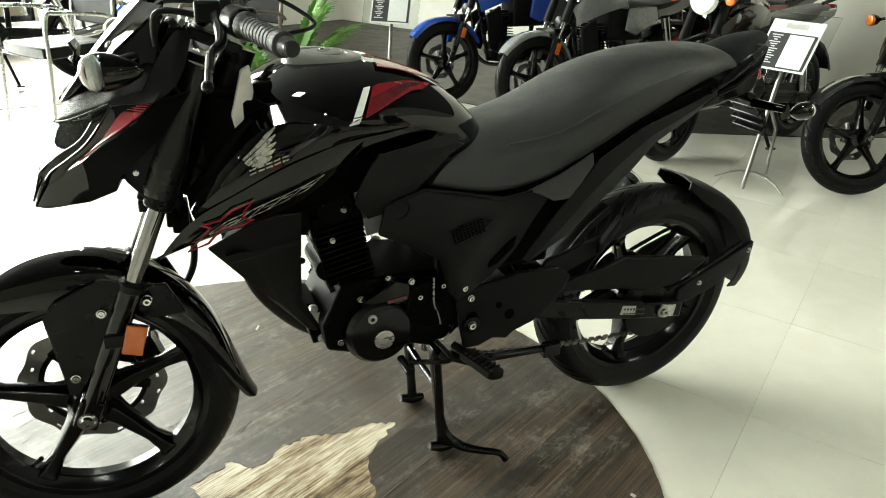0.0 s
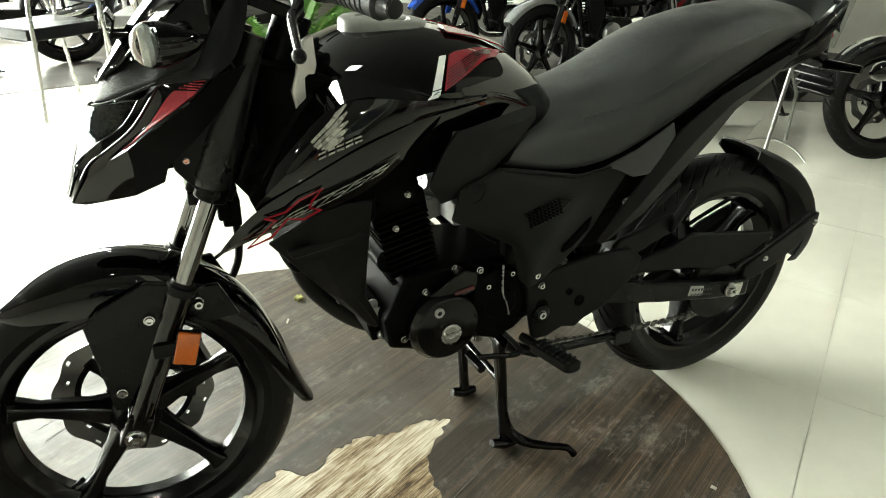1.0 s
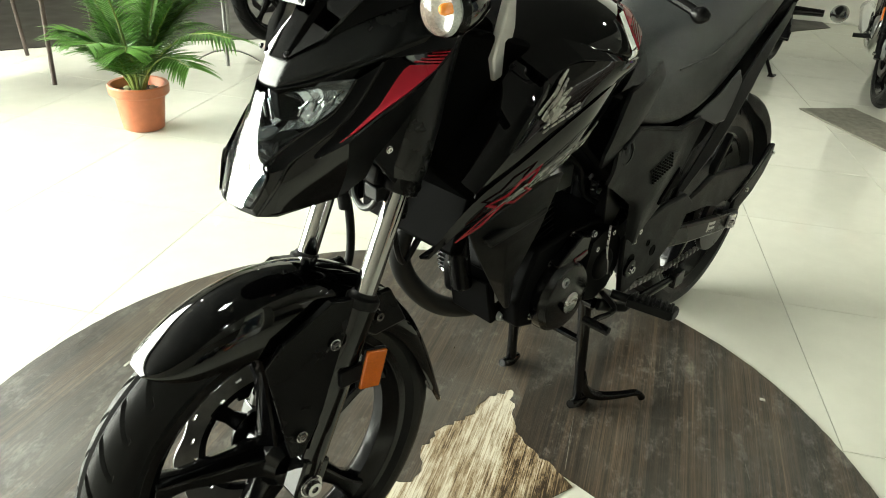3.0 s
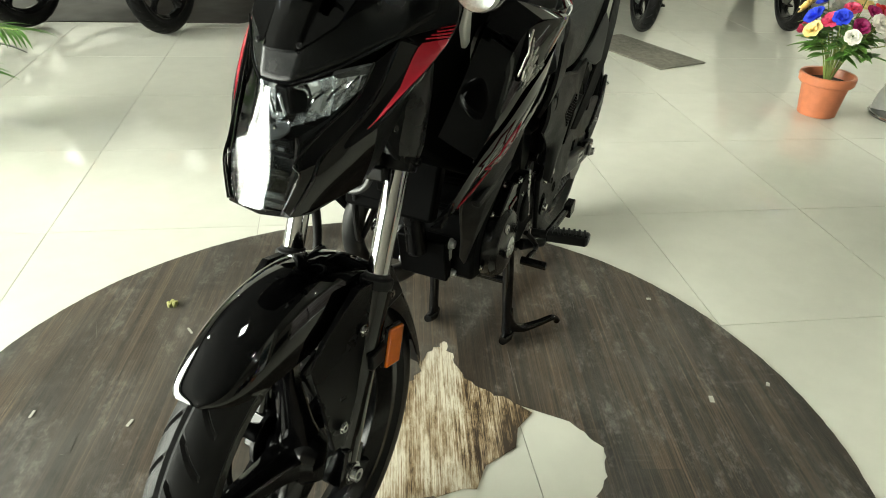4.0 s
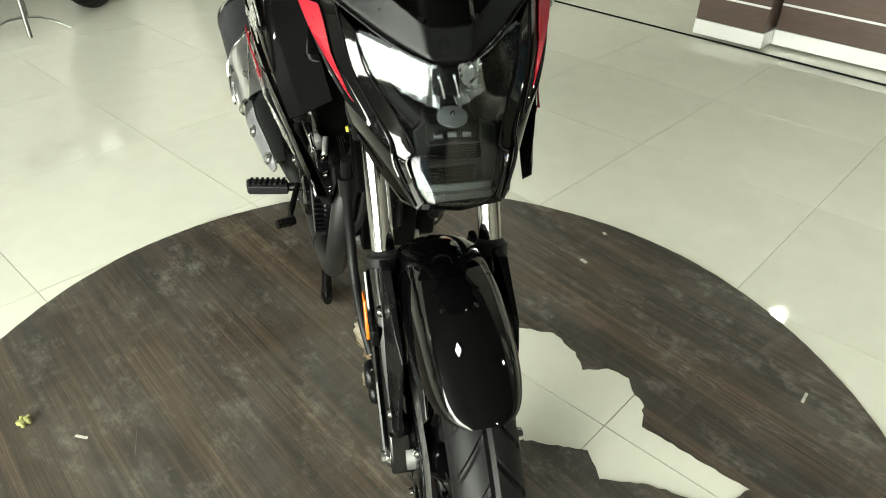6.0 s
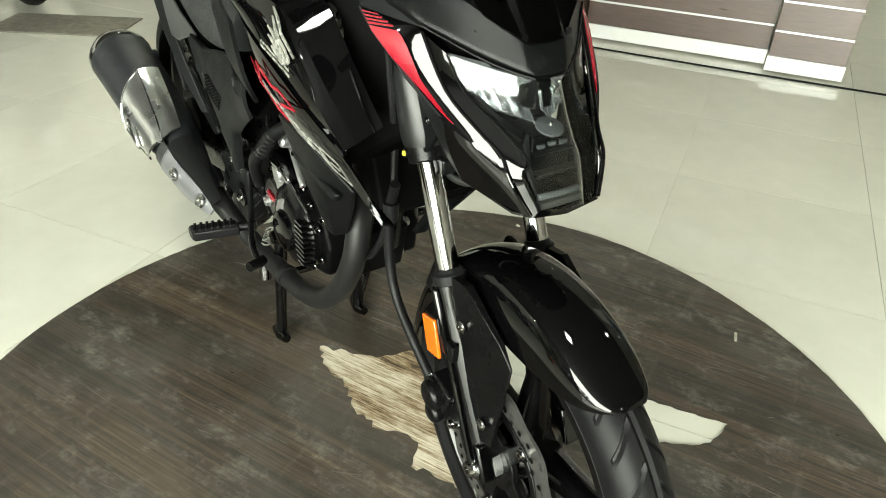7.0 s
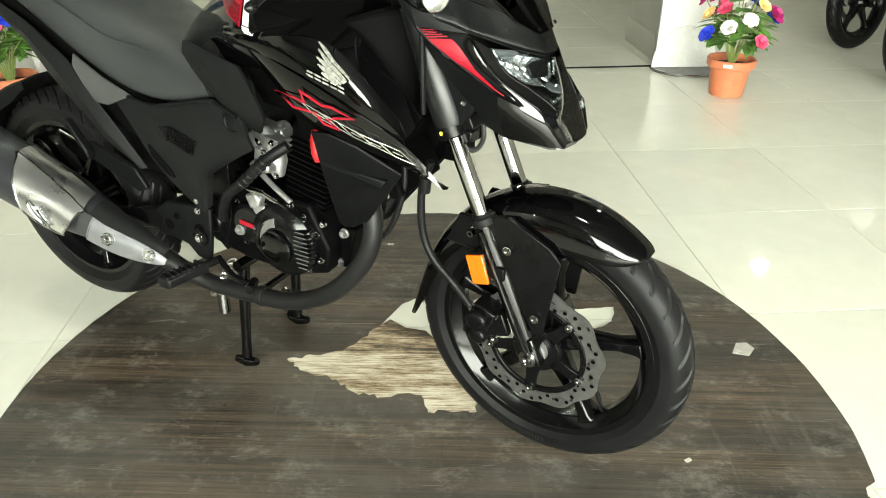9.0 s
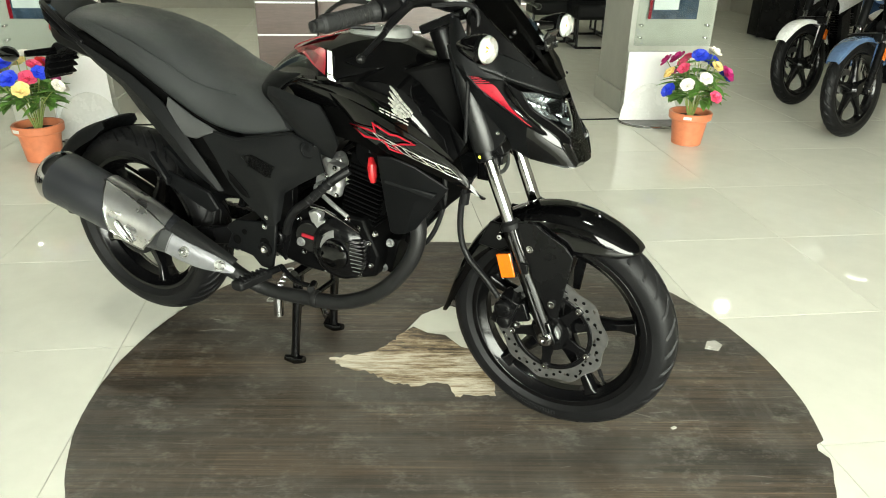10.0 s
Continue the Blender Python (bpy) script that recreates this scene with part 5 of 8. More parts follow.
part("tail_lamp_body", g, SATIN, bike, "black tail lamp body", bevel=0.008)
part("tail_lamp", Geo().rings([[Vector((x, w * a, z)) for a, z in ((1, z0), (0.8, z1), (-0.8, z1), (-1, z0))] for x, w, z0, z1 in ((-0.895, 0.055, 0.87, 0.92), (-0.915, 0.05, 0.875, 0.918))]), material("red_tail_lens", (0.25, 0.01, 0.012), 0.15, coat=0.8), bike, "red tail lamp lens", bevel=0.004)
g = Geo().rings([[Vector((x, w * a, z + b)) for a, b in ((1, -0.012), (1, 0.012), (-1, 0.012), (-1, -0.012))] for x, w, z in ((-0.83, 0.050, 0.845), (-0.91, 0.048, 0.825), (-0.955, 0.048, 0.785), (-0.978, 0.048, 0.735))])
for k in range(4):
    g.box((-0.932 - 0.011 * k, 0, 0.805 - 0.021 * k), (0.022, 0.100, 0.005), Matrix.Rotation(radians(40), 3, "Y"))
part("plate_hanger", g, SATIN, bike, "black ribbed number plate hanger", bevel=0.003)

# ---- rear mudguard hugging the tyre
arc = lambda a, r: (RA.x + r * math.cos(radians(a)), RA.z + r * math.sin(radians(a)))
hug = []
for a, r, w in ((103, 0.338, 0.062), (106, 0.334, 0.067), (114, 0.338, 0.072), (125, 0.345, 0.076), (138, 0.352, 0.078), (151, 0.361, 0.080), (163, 0.361, 0.078), (175, 0.356, 0.070), (184, 0.351, 0.048)):
    x, z = arc(a, r)
    hug.append(arch(x, z, w, RA, 0.028 if a < 108 else 0.050, 1.02))
part("rear_mudguard", Geo().sheet(hug, 0.004), MATTE, bike, "matte black tyre-hugging rear mudguard", sub=1, angle=40)
for s in (1, -1):
    part("stay_rod", Geo().curve([(-0.700, 0.104 * s, 0.345), (-0.760, 0.106 * s, 0.372), (-0.850, 0.102 * s, 0.412), (-0.940, 0.092 * s, 0.448)], 0.0055, 10), SATIN, bike, "thin black stay rod")
for s in (1, -1):
    g = Geo().rings([[Vector((x, y + 0.006 * b, z + h * a)) for a, b in ((1, 1), (1, -1), (-1, -1), (-1, 1))] for x, y, z, h in ((-0.735, 0.100 * s, 0.318, 0.022), (-0.775, 0.102 * s, 0.334, 0.032), (-0.850, 0.100 * s, 0.362, 0.034), (-0.925, 0.094 * s, 0.394, 0.030), (-0.985, 0.086 * s, 0.424, 0.018))])
    st = part("mudguard_stay", g, MATTE, bike, "matte black mudguard stay", bevel=0.003)
    for x, z in ((-0.80, 0.352), (-0.965, 0.420)):
        part("bolt", bolt(Geo(), (x, 0.107 * s if x > -0.9 else 0.098 * s, z), (0, s, 0), 0.006, 0.005), STEEL, st)

# ---- swingarm, chain, shock
g = Geo()
for s in (1, -1):
    g.rings([[Vector((x, y * s + 0.011 * b, z + h * a)) for a, b in ((1, 1), (1, -1), (-1, -1), (-1, 1))] for x, y, z, h in ((-0.12, 0.085, 0.395, 0.028), (-0.25, 0.098, 0.375, 0.028), (-0.45, 0.108, 0.335, 0.025), (-0.62, 0.112, 0.306, 0.023), (-0.742, 0.112, 0.290, 0.022))])
g.box((-0.24, 0, 0.38), (0.06, 0.2, 0.05)).tube([(-0.10, -0.11, 0.40), (-0.10, 0.11, 0.40)], 0.024, 20)
sw = part("swingarm", g, SATIN, bike, "satin black box-section swingarm", bevel=0.005)
for s in (1, -1):
    g = bolt(Geo(), (RA.x, 0.126 * s, RA.z - 0.003), (0, s, 0), 0.0135, 0.014)
    part("axle_nut", g, STEEL, sw)
    part("chain_adjuster", Geo().box((-0.690, 0.1255 * s, 0.298), (0.050, 0.004, 0.034), Matrix.Rotation(radians(-10), 3, "Y")), STEEL, sw, bevel=0.002)
part("label_plate", Geo().box((-0.585, 0.1215, 0.315), (0.085, 0.0015, 0.026), Matrix.Rotation(radians(-10), 3, "Y")), PLATE_STICKER, sw, "silver sticker with unreadable print")
tx = Geo()
for k in range(7):
    tx.box((-0.553 - 0.010 * k, 0.1226, 0.3235 - 0.0017 * k), (0.006, 0.0008, 0.006)).box((-0.553 - 0.010 * k, 0.1226, 0.3105 - 0.0017 * k), (0.0075, 0.0008, 0.004))
part("print_bars", tx, INK, sw)
ch = Geo()
for k in range(56):
    t = k / 56
    for za, zb, y in ((0.352, 0.394, 0.079), (0.266, 0.215, 0.079)):
        x = -0.05 - 0.63 * t
        z = za + (zb - za) * t - 0.012 * math.sin(math.pi * t) if za < 0.3 else za + (zb - za) * t
        ch.box((x, y + (0.003 if k % 2 else -0.003), z), (0.0125, 0.004, 0.010))
part("chain", ch, CHAIN_STEEL, bike, "drive chain", kind="stuff")
part("chain_guard", Geo().slab([(-0.36, 0.420), (-0.48, 0.440), (-0.545, 0.462), (-0.66, 0.446), (-0.810, 0.424), (-0.815, 0.414), (-0.72, 0.356), (-0.62, 0.352), (-0.55, 0.372), (-0.36, 0.396)], 0.088, 0.104), MATTE, bike, "matte black chain guard", bevel=0.006)
sh = Geo()
a, b = Vector((-0.30, 0, 0.42)), Vector((-0.19, 0, 0.68))
sh.tube([a, b], 0.012, 14)
sh.curve([a + (b - a) * (0.12 + 0.7 * k / 64) + 0.034 * Vector((math.cos(k * 0.75) * 0.92, math.sin(k * 0.75), math.cos(k * 0.75) * 0.39)) for k in range(65)], 0.006, 8, 1)
part("shock_absorber", sh, SATIN, bike, "black coil-over rear shock absorber")

# ---- frame and engine
g = Geo()
g.tube([(0.37, 0, 0.86), (0.20, 0, 0.83), (-0.05, 0, 0.74), (-0.12, 0, 0.60), (-0.11, 0, 0.38)], 0.028, 14)
g.tube([(0.38, 0, 0.80), (0.30, 0, 0.60), (0.26, 0, 0.42)], 0.020, 14)
for s in (1, -1):
    g.tube([(-0.08, 0.09 * s, 0.70), (-0.35, 0.10 * s, 0.76), (-0.72, 0.08 * s, 0.88)], 0.014, 12)
    g.tube([(-0.12, 0.10 * s, 0.48), (-0.35, 0.10 * s, 0.70), (-0.5, 0.10 * s, 0.80)], 0.012, 12)
    g.slab([(-0.03, 0.60), (-0.09, 0.66), (-0.16, 0.60), (-0.15, 0.40), (-0.08, 0.33), (-0.05, 0.42)], 0.075 * s, 0.098 * s)
part("frame", g, SATIN, bike, "satin black tubular frame", bevel=0.002)
# battery box and airbox fill under the seat
part("airbox", Geo().rings([[Vector((x, w * a, z)) for a, z in ((1, z0), (1, z1), (-1, z1), (-1, z0))] for x, w, z0, z1 in ((0.05, 0.08, 0.66, 0.78), (-0.05, 0.11, 0.56, 0.74), (-0.22, 0.12, 0.55, 0.70), (-0.33, 0.10, 0.62, 0.72))]), MATTE, bike, "matte black airbox", bevel=0.01)
part("under_seat_liner", Geo().box((-0.20, 0, 0.585), (0.20, 0.25, 0.17)), INK_BLACK, bike, "dull black liner under the seat", bevel=0.01)
part("inner_fender", Geo().sheet([arch(*arc(a, 0.345), 0.075, RA, 0.02, 1.0) for a in (22, 34, 46, 58)], 0.004), MATTE, bike, "black inner rear fender", angle=50)

case = Geo().rings([[Vector((x, y, z)) for x, z in ((0.215, 0.405), (0.205, 0.345), (0.12, 0.318), (-0.02, 0.322), (-0.12, 0.345), (-0.145, 0.42), (-0.10, 0.495), (0.03, 0.505), (0.17, 0.50))] for y in (-0.095, -0.08, 0.08, 0.095)])
engine = part("engine", case, ENGINE_BLACK, bike, "black air-cooled single-cylinder engine", bevel=0.008)
# left covers
part("flywheel_cover", Geo().lathe([(0, 0.078), (0.022, 0.076), (0.034, 0.066), (0.040, 0.040), (0.040, 0.02)], (0.096, 0.092, 0.384), (0, 1, 0), 48), COVER_BLACK, engine, bevel=0.002)
g = bolt(Geo(), (0.091, 0.131, 0.373), (0, 1, 0), 0.018, 0.005)
part("timing_cap", g, STEEL, engine, "round silver timing cap")
part("timing_plug", bolt(Geo(), (0.117, 0.124, 0.426), (0, 1, 0), 0.011, 0.008), ALLOY, engine)
part("sprocket_cover", Geo().slab([(0.030, 0.478), (-0.010, 0.492), (-0.055, 0.482), (-0.086, 0.445), (-0.090, 0.385), (-0.060, 0.345), (-0.015, 0.330), (0.028, 0.345), (0.045, 0.40)], 0.09, 0.122).lathe([(0, 0.036), (0.006, 0.034), (0.009, 0.026), (0.009, 0.012)], (-0.022, 0.120, 0.412), (0, 1, 0), 32), ENGINE_BLACK, engine, bevel=0.008)
for x, z in ((0.134, 0.462), (0.073, 0.500), (0.028, 0.496), (0.008, 0.456), (0.070, 0.318), (-0.068, 0.372), (0.178, 0.365), (-0.045, 0.475)):
    part("bolt", bolt(Geo(), (x, 0.118 if x < 0.06 else 0.100, z), (0, 1, 0), 0.006, 0.006), CHROME, engine)
part("timing_plate", Geo().slab([(0.134, 0.458), (0.062, 0.502), (0.030, 0.492), (0.026, 0.452), (0.070, 0.440)], 0.09, 0.118), COVER_BLACK, engine, bevel=0.004)
part("red_mark", Geo().box((0.060, 0.1190, 0.458), (0.042, 0.003, 0.0075), Matrix.Rotation(radians(8), 3, "Y")), RED_DARK, engine)
part("head_cover", Geo().tube([(0.178, -0.066, 0.665), (0.178, 0.070, 0.665)], 0.042, 24), ENGINE_BLACK, engine, bevel=0.004)
# cylinder with fins, head
cyl = Geo()
axis = Vector((0.22, 0, 1)).normalized()
base = Vector((0.138, 0, 0.47))
tilt = Matrix.Rotation(radians(12.4), 3, "Y")
cyl.box(base + axis * 0.06, (0.085, 0.095, 0.13), tilt)
part("cylinder", cyl, ENGINE_BLACK, engine, "black cylinder with cooling fins", bevel=0.001)
for k in range(12):
    part("cooling_fin", Geo().box(base + axis * (0.016 + 0.0125 * k), (0.102, 0.146 - 0.004 * (k % 2), 0.0042), tilt), ENGINE_BLACK, engine, bevel=0.001)
hd = Geo().box(base + axis * 0.155, (0.11, 0.125, 0.055), tilt).box(base + axis * 0.20, (0.10, 0.11, 0.045), tilt)
part("cylinder_head", hd, ENGINE_BLACK, engine, "black cylinder head", bevel=0.006)
for p in ((0.160, 0.070, 0.655), (0.185, 0.074, 0.593), (0.205, 0.072, 0.675)):
    part("bolt", bolt(Geo(), p, (0, 1, 0), 0.0048, 0.008), STEEL, engine)
tb = Geo().tube([(0.085, -0.035, 0.628), (0.045, -0.042, 0.612), (0.020, -0.045, 0.606), (-0.01, -0.045, 0.60), (-0.05, -0.04, 0.62)], [0.022, 0.024, 0.028, 0.026, 0.03], 18)
tb.box((0.055, -0.055, 0.625), (0.055, 0.035, 0.04), tilt).box((0.02, 0.0, 0.58), (0.05, 0.07, 0.05))
part("throttle_body", tb, ALLOY, engine, "bare alloy throttle body", bevel=0.004)
tb = Geo().box((0.05, -0.06, 0.565), (0.06, 0.03, 0.045), tilt).lathe([(0, 0.016), (0.03, 0.016), (0.034, 0.01)], (0.045, -0.07, 0.56), (0, -1, 0), 18).tube([(0.03, -0.08, 0.545), (0.08, -0.09, 0.52), (0.13, -0.10, 0.50)], 0.006, 10)
part("intake_fitting", tb, ALLOY, engine, bevel=0.003)
part("spark_plug_cap", Geo().tube([(0.184, -0.070, 0.655), (0.192, -0.080, 0.640), (0.196, -0.084, 0.615), (0.197, -0.084, 0.598)], [0.006, 0.0115, 0.0115, 0.007], 14), RED_RUBBER, engine, "red rubber spark plug cap")
part("plug_lead", Geo().curve([(0.178, -0.065, 0.665), (0.17, -0.05, 0.70), (0.12, -0.02, 0.74)], 0.004, 8), RUBBER, engine)
# right covers
part("clutch_cover", Geo().lathe([(0, 0.086), (0.020, 0.084), (0.032, 0.070), (0.040, 0.050), (0.042, 0.03)], (0.105, -0.092, 0.410), (0, -1, 0), 48), COVER_BLACK, engine, bevel=0.002)
part("clutch_crescent", Geo().rings([[Vector((0.115 + r * math.cos(radians(a)), y, 0.408 + r * math.sin(radians(a)))) for r, y in ((0.044, -0.1345), (0.060, -0.1315), (0.066, -0.124), (0.044, -0.124))] for a in range(100, 175, 12)]), ALLOY, engine, "bare alloy crescent on the clutch cover", angle=30)
part("clutch_cap", Geo().lathe([(0, 0.040), (0.010, 0.039), (0.014, 0.032), (0.0145, 0.01)], (0.108, -0.131, 0.406), (0, -1, 0), 36), GLOSS, engine)
for k in range(9):
    z = 0.368 + 0.0105 * k
    hw = 0.020 * math.sqrt(max(0.15, 1 - ((z - 0.410) / 0.056) ** 2))
    part("cover_fin", Geo().box((0.170, -0.120, z), (2 * hw, 0.024, 0.0042)), COVER_BLACK, engine, bevel=0.001)
    # pale strip painted in for the highlight along each black fin
    part("fin_highlight", Geo().box((0.170, -0.1325, z + 0.0012), (2 * hw - 0.004, 0.0012, 0.0014)), ALLOY, engine)
part("kick_cover", Geo().lathe([(0, 0.050), (0.022, 0.048), (0.028, 0.040)], (0.020, -0.092, 0.428), (0, -1, 0), 36), COVER_BLACK, engine, bevel=0.002)
part("red_mark", Geo().box((0.022, -0.122, 0.432), (0.045, 0.003, 0.010), Matrix.Rotation(radians(6), 3, "Y")), RED, engine)
part("alloy_bridge", Geo().slab([(0.035, 0.475), (0.070, 0.485), (0.085, 0.455), (0.062, 0.430), (0.045, 0.445)], -0.095, -0.118), ALLOY, engine, bevel=0.004)
for x, z in ((0.16, 0.475), (0.19, 0.44), (0.195, 0.38), (0.16, 0.345), (0.06, 0.335), (-0.01, 0.375), (-0.02, 0.47), (0.13, 0.495), (0.21, 0.47)):
    part("bolt", bolt(Geo(), (x, -0.100, z), (0, -1, 0), 0.006, 0.008), CHROME, engine)
part("engine_hanger", Geo().slab([(0.25, 0.44), (0.215, 0.44), (0.195, 0.345), (0.225, 0.34)], -0.05, 0.05), ENGINE_BLACK, engine, bevel=0.004)
for s in (1, -1):
    for x, z in ((0.225, 0.43), (0.205, 0.355)):
        part("bolt", bolt(Geo(), (x, 0.052 * s, z), (0, s, 0), 0.009, 0.010), ALLOY, engine)
part("starter_motor", Geo().tube([(0.19, -0.05, 0.52), (0.19, 0.06, 0.52)], 0.026, 24), ENGINE_BLACK, engine, bevel=0.003)
part("engine_sticker", Geo().box((0.215, 0.052, 0.405), (0.022, 0.001, 0.026), Matrix.Rotation(radians(12), 3, "Y")), PLATE_STICKER, engine)
part("crank_wire", Geo().curve([(-0.02, 0.126, 0.50), (-0.022, 0.128, 0.44), (-0.032, 0.128, 0.415), (-0.040, 0.128, 0.385)], 0.0022, 6), STEEL, engine)
part("breather_hose", Geo().curve([(0.150, -0.115, 0.632), (0.110, -0.138, 0.602), (0.046, -0.142, 0.544), (0.0, -0.140, 0.509), (-0.030, -0.132, 0.470), (-0.050, -0.120, 0.430)], 0.0115, 14), RUBBER, engine, "thick black breather hose")
for q in range(6):
    p0_ = Vector((0.110, -0.138, 0.602)).lerp(Vector((0.046, -0.142, 0.544)), q / 5)
    part("hose_ring", Geo().lathe([(-0.002, 0.0120), (0, 0.0135), (0.002, 0.0120)], p0_, (0.74, 0.05, 0.67), 16), RUBBER, engine)
part("clutch_lever", Geo().slab([(0.020, 0.500), (0.045, 0.508), (0.060, 0.496), (0.050, 0.472), (0.030, 0.470)], -0.095, -0.118), ALLOY, engine, "bare alloy clutch lever", bevel=0.004)
part("clutch_cable", Geo().tube([(0.035, -0.120, 0.520), (0.075, -0.119, 0.515)], 0.0065, 12).tube([(0.075, -0.119, 0.515), (0.105, -0.117, 0.502)], 0.0045, 10).tube([(0.105, -0.117, 0.502), (0.170, -0.112, 0.468)], 0.0022, 8), CHROME, engine, "bright clutch cable with its adjuster")
part("throttle_casting", Geo().tube([(0.060, -0.078, 0.640), (0.085, -0.080, 0.610), (0.090, -0.080, 0.575), (0.085, -0.078, 0.545)], [0.016, 0.022, 0.020, 0.014], 16).box((0.092, -0.085, 0.618), (0.036, 0.030, 0.030), tilt).lathe([(0, 0.013), (0.022, 0.012), (0.026, 0.007)], (0.086, -0.095, 0.572), (0, -1, 0.1), 18), ALLOY, engine, "bare alloy throttle casting", bevel=0.002)
for q_ in ((0.100, -0.102, 0.625), (0.075, -0.100, 0.600), (0.098, -0.098, 0.552)):
    part("bolt", bolt(Geo(), q_, (0, -1, 0), 0.005, 0.006), CHROME, engine)
part("intake_clamp", Geo().lathe([(-0.006, 0.0275), (0, 0.029), (0.006, 0.0275)], (0.030, -0.044, 0.608), (1, 0.1, 0.2), 24), CHROME, engine)
part("sensor_plug", Geo().box((0.075, -0.10, 0.575), (0.03, 0.022, 0.026), tilt), ALLOY, engine, bevel=0.003)
part("drain_bolt", bolt(Geo(), (-0.005, -0.118, 0.412), (0, -1, 0), 0.010, 0.010), ALLOY, engine)
for run_, r_ in (([(0.06, 0.05, 0.64), (0.02, 0.06, 0.61), (0.01, 0.07, 0.56), (-0.03, 0.08, 0.53)], 0.006), ([(0.05, 0.03, 0.66), (0.0, 0.04, 0.63), (-0.03, 0.05, 0.58)], 0.005), ([(0.31, -0.06, 0.52), (0.33, -0.08, 0.46), (0.36, -0.07, 0.50), (0.38, -0.06, 0.58), (0.37, -0.05, 0.66)], 0.006)):
    part("wire", Geo().curve(run_, r_, 8), RUBBER, engine)
for x, z in ((0.02, 0.60), (0.005, 0.575), (-0.02, 0.56)):
    part("wire_clip", Geo().box((x, 0.088, z), (0.012, 0.006, 0.006), Matrix.Rotation(radians(35), 3, "Y")), STEEL, engine, bevel=0.001)

# ---- exhaust
ex = Geo().curve([(0.190, -0.02, 0.585), (0.260, -0.045, 0.580), (0.318, -0.085, 0.530), (0.325, -0.100, 0.460), (0.285, -0.105, 0.380), (0.205, -0.105, 0.300), (0.100, -0.105, 0.250), (0.00, -0.108, 0.238), (-0.13, -0.115, 0.236), (-0.20, -0.135, 0.268), (-0.262, -0.160, 0.318)], [0.018, 0.019, 0.020, 0.020, 0.0205, 0.021, 0.021, 0.021, 0.020, 0.021, 0.026], 20)
pipe = part("exhaust_pipe", ex, PIPE, bike, "matte black exhaust header pipe")
part("pipe_band", Geo().lathe([(-0.010, 0.0225), (-0.006, 0.024), (0.006, 0.024), (0.010, 0.0225)], (0.02, -0.107, 0.240), (1, 0, 0.05), 24), PIPE, pipe)
m0, m1 = Vector((-0.250, -0.165, 0.318)), Vector((-0.790, -0.215, 0.503))
ad = (m1 - m0).normalized()
L = (m1 - m0).length
muf = part("muffler", Geo().lathe([(0, 0.022), (0.04, 0.030), (0.11, 0.042), (0.17, 0.053), (0.24, 0.066), (0.34, 0.073), (L - 0.03, 0.077), (L - 0.02, 0.072)], m0, ad, 40), MUFFLER, bike, "matte black upswept muffler with a silver heat shield")
part("end_cap", Geo().lathe([(L - 0.034, 0.0775), (L - 0.030, 0.0785), (L - 0.016, 0.0775), (L + 0.006, 0.066), (L + 0.018, 0.050), (L + 0.019, 0.036), (L - 0.02, 0.030)], m0, ad, 40), CHROME, muf, "chromed muffler end cap")
side_ax = (Vector((0, -1, 0)) - ad * Vector((0, -1, 0)).dot(ad)).normalized()
up_ax = side_ax.cross(ad)
up_ax = up_ax if up_ax.z > 0 else -up_ax


def on_muffler(t, a, r):
    """A point beside the muffler: t metres along, a degrees up from its outer side."""
    return m0 + ad * t + r * (side_ax * math.cos(radians(a)) + up_ax * math.sin(radians(a)))


def shield_row(low, mid, top, n=4):
    """A row of a shield through three (along, degrees up, radius) points."""
    q = [[p + (r - p) * k / n for p, r in zip(a, b)] for a, b in ((low, mid), (mid, top)) for k in range(n)] + [top]
    return [on_muffler(*p) for p in q]


# slim satin shield in front, a dark notch, then the six-sided polished plate folded over the top
rows = [[on_muffler(t, a0 + (a1 - a0) * k / 8, r) for k in range(9)] for t, a0, a1, r in ((-0.062, 22, 44, 0.037), (-0.046, 10, 50, 0.040), (0.0, -8, 51, 0.047), (0.048, -18, 47, 0.054), (0.098, -14, 43, 0.0605), (0.132, -7, 47, 0.0650))]
part("heat_shield", Geo().sheet(rows, 0.004), SHIELD, muf, "satin silver heat shield", sub=1, angle=50)
rows = [[on_muffler(t, a0 + (a1 - a0) * k / 8, r) for k in range(9)] for t, a0, a1, r in ((-0.050, 52, 88, 0.037), (0.0, 53, 92, 0.044), (0.048, 49, 96, 0.051), (0.098, 45, 98, 0.0575), (0.145, 49, 98, 0.0640))]
part("shield_back", Geo().sheet(rows, 0.004), COVER_GREY, muf, "dark grey upper fold of the heat shield", sub=1, angle=50)
part("shield_gap", Geo().sheet([[on_muffler(t, -2 + 7 * k, 0.0645) for k in range(8)] for t in (0.128, 0.162)], 0.004), SATIN_GREY, muf, "dark grey notch between the shields")
LOW, MID, TOP = ((0.302, -12), (0.254, -24), (0.206, -32)), ((0.350, 44), (0.258, 30), (0.176, 6)), ((0.381, 80), (0.268, 68), (0.157, 52))
plate_rows = [shield_row((*a, r), (*b, r), (*c, r)) for a, b, c, r in zip(LOW, MID, TOP, (0.0830, 0.0800, 0.0745))]
part("heat_shield_rear", Geo().sheet(plate_rows, 0.004), POLISHED, muf, "polished silver heat shield plate", sub=1, angle=50)
fold = [[on_muffler(t + 0.004 * k, a + 13 * k, r - 0.002 * k) for k in range(4)] for (t, a), r in zip(TOP, (0.0826, 0.0796, 0.0741))]
part("shield_fold", Geo().sheet(fold, 0.003), POLISHED, muf, "polished upper fold of the plate", sub=1, angle=50)
edge = plate_rows[0] + [plate_rows[1][-1]] + plate_rows[2][::-1] + [plate_rows[1][0], plate_rows[0][0]]
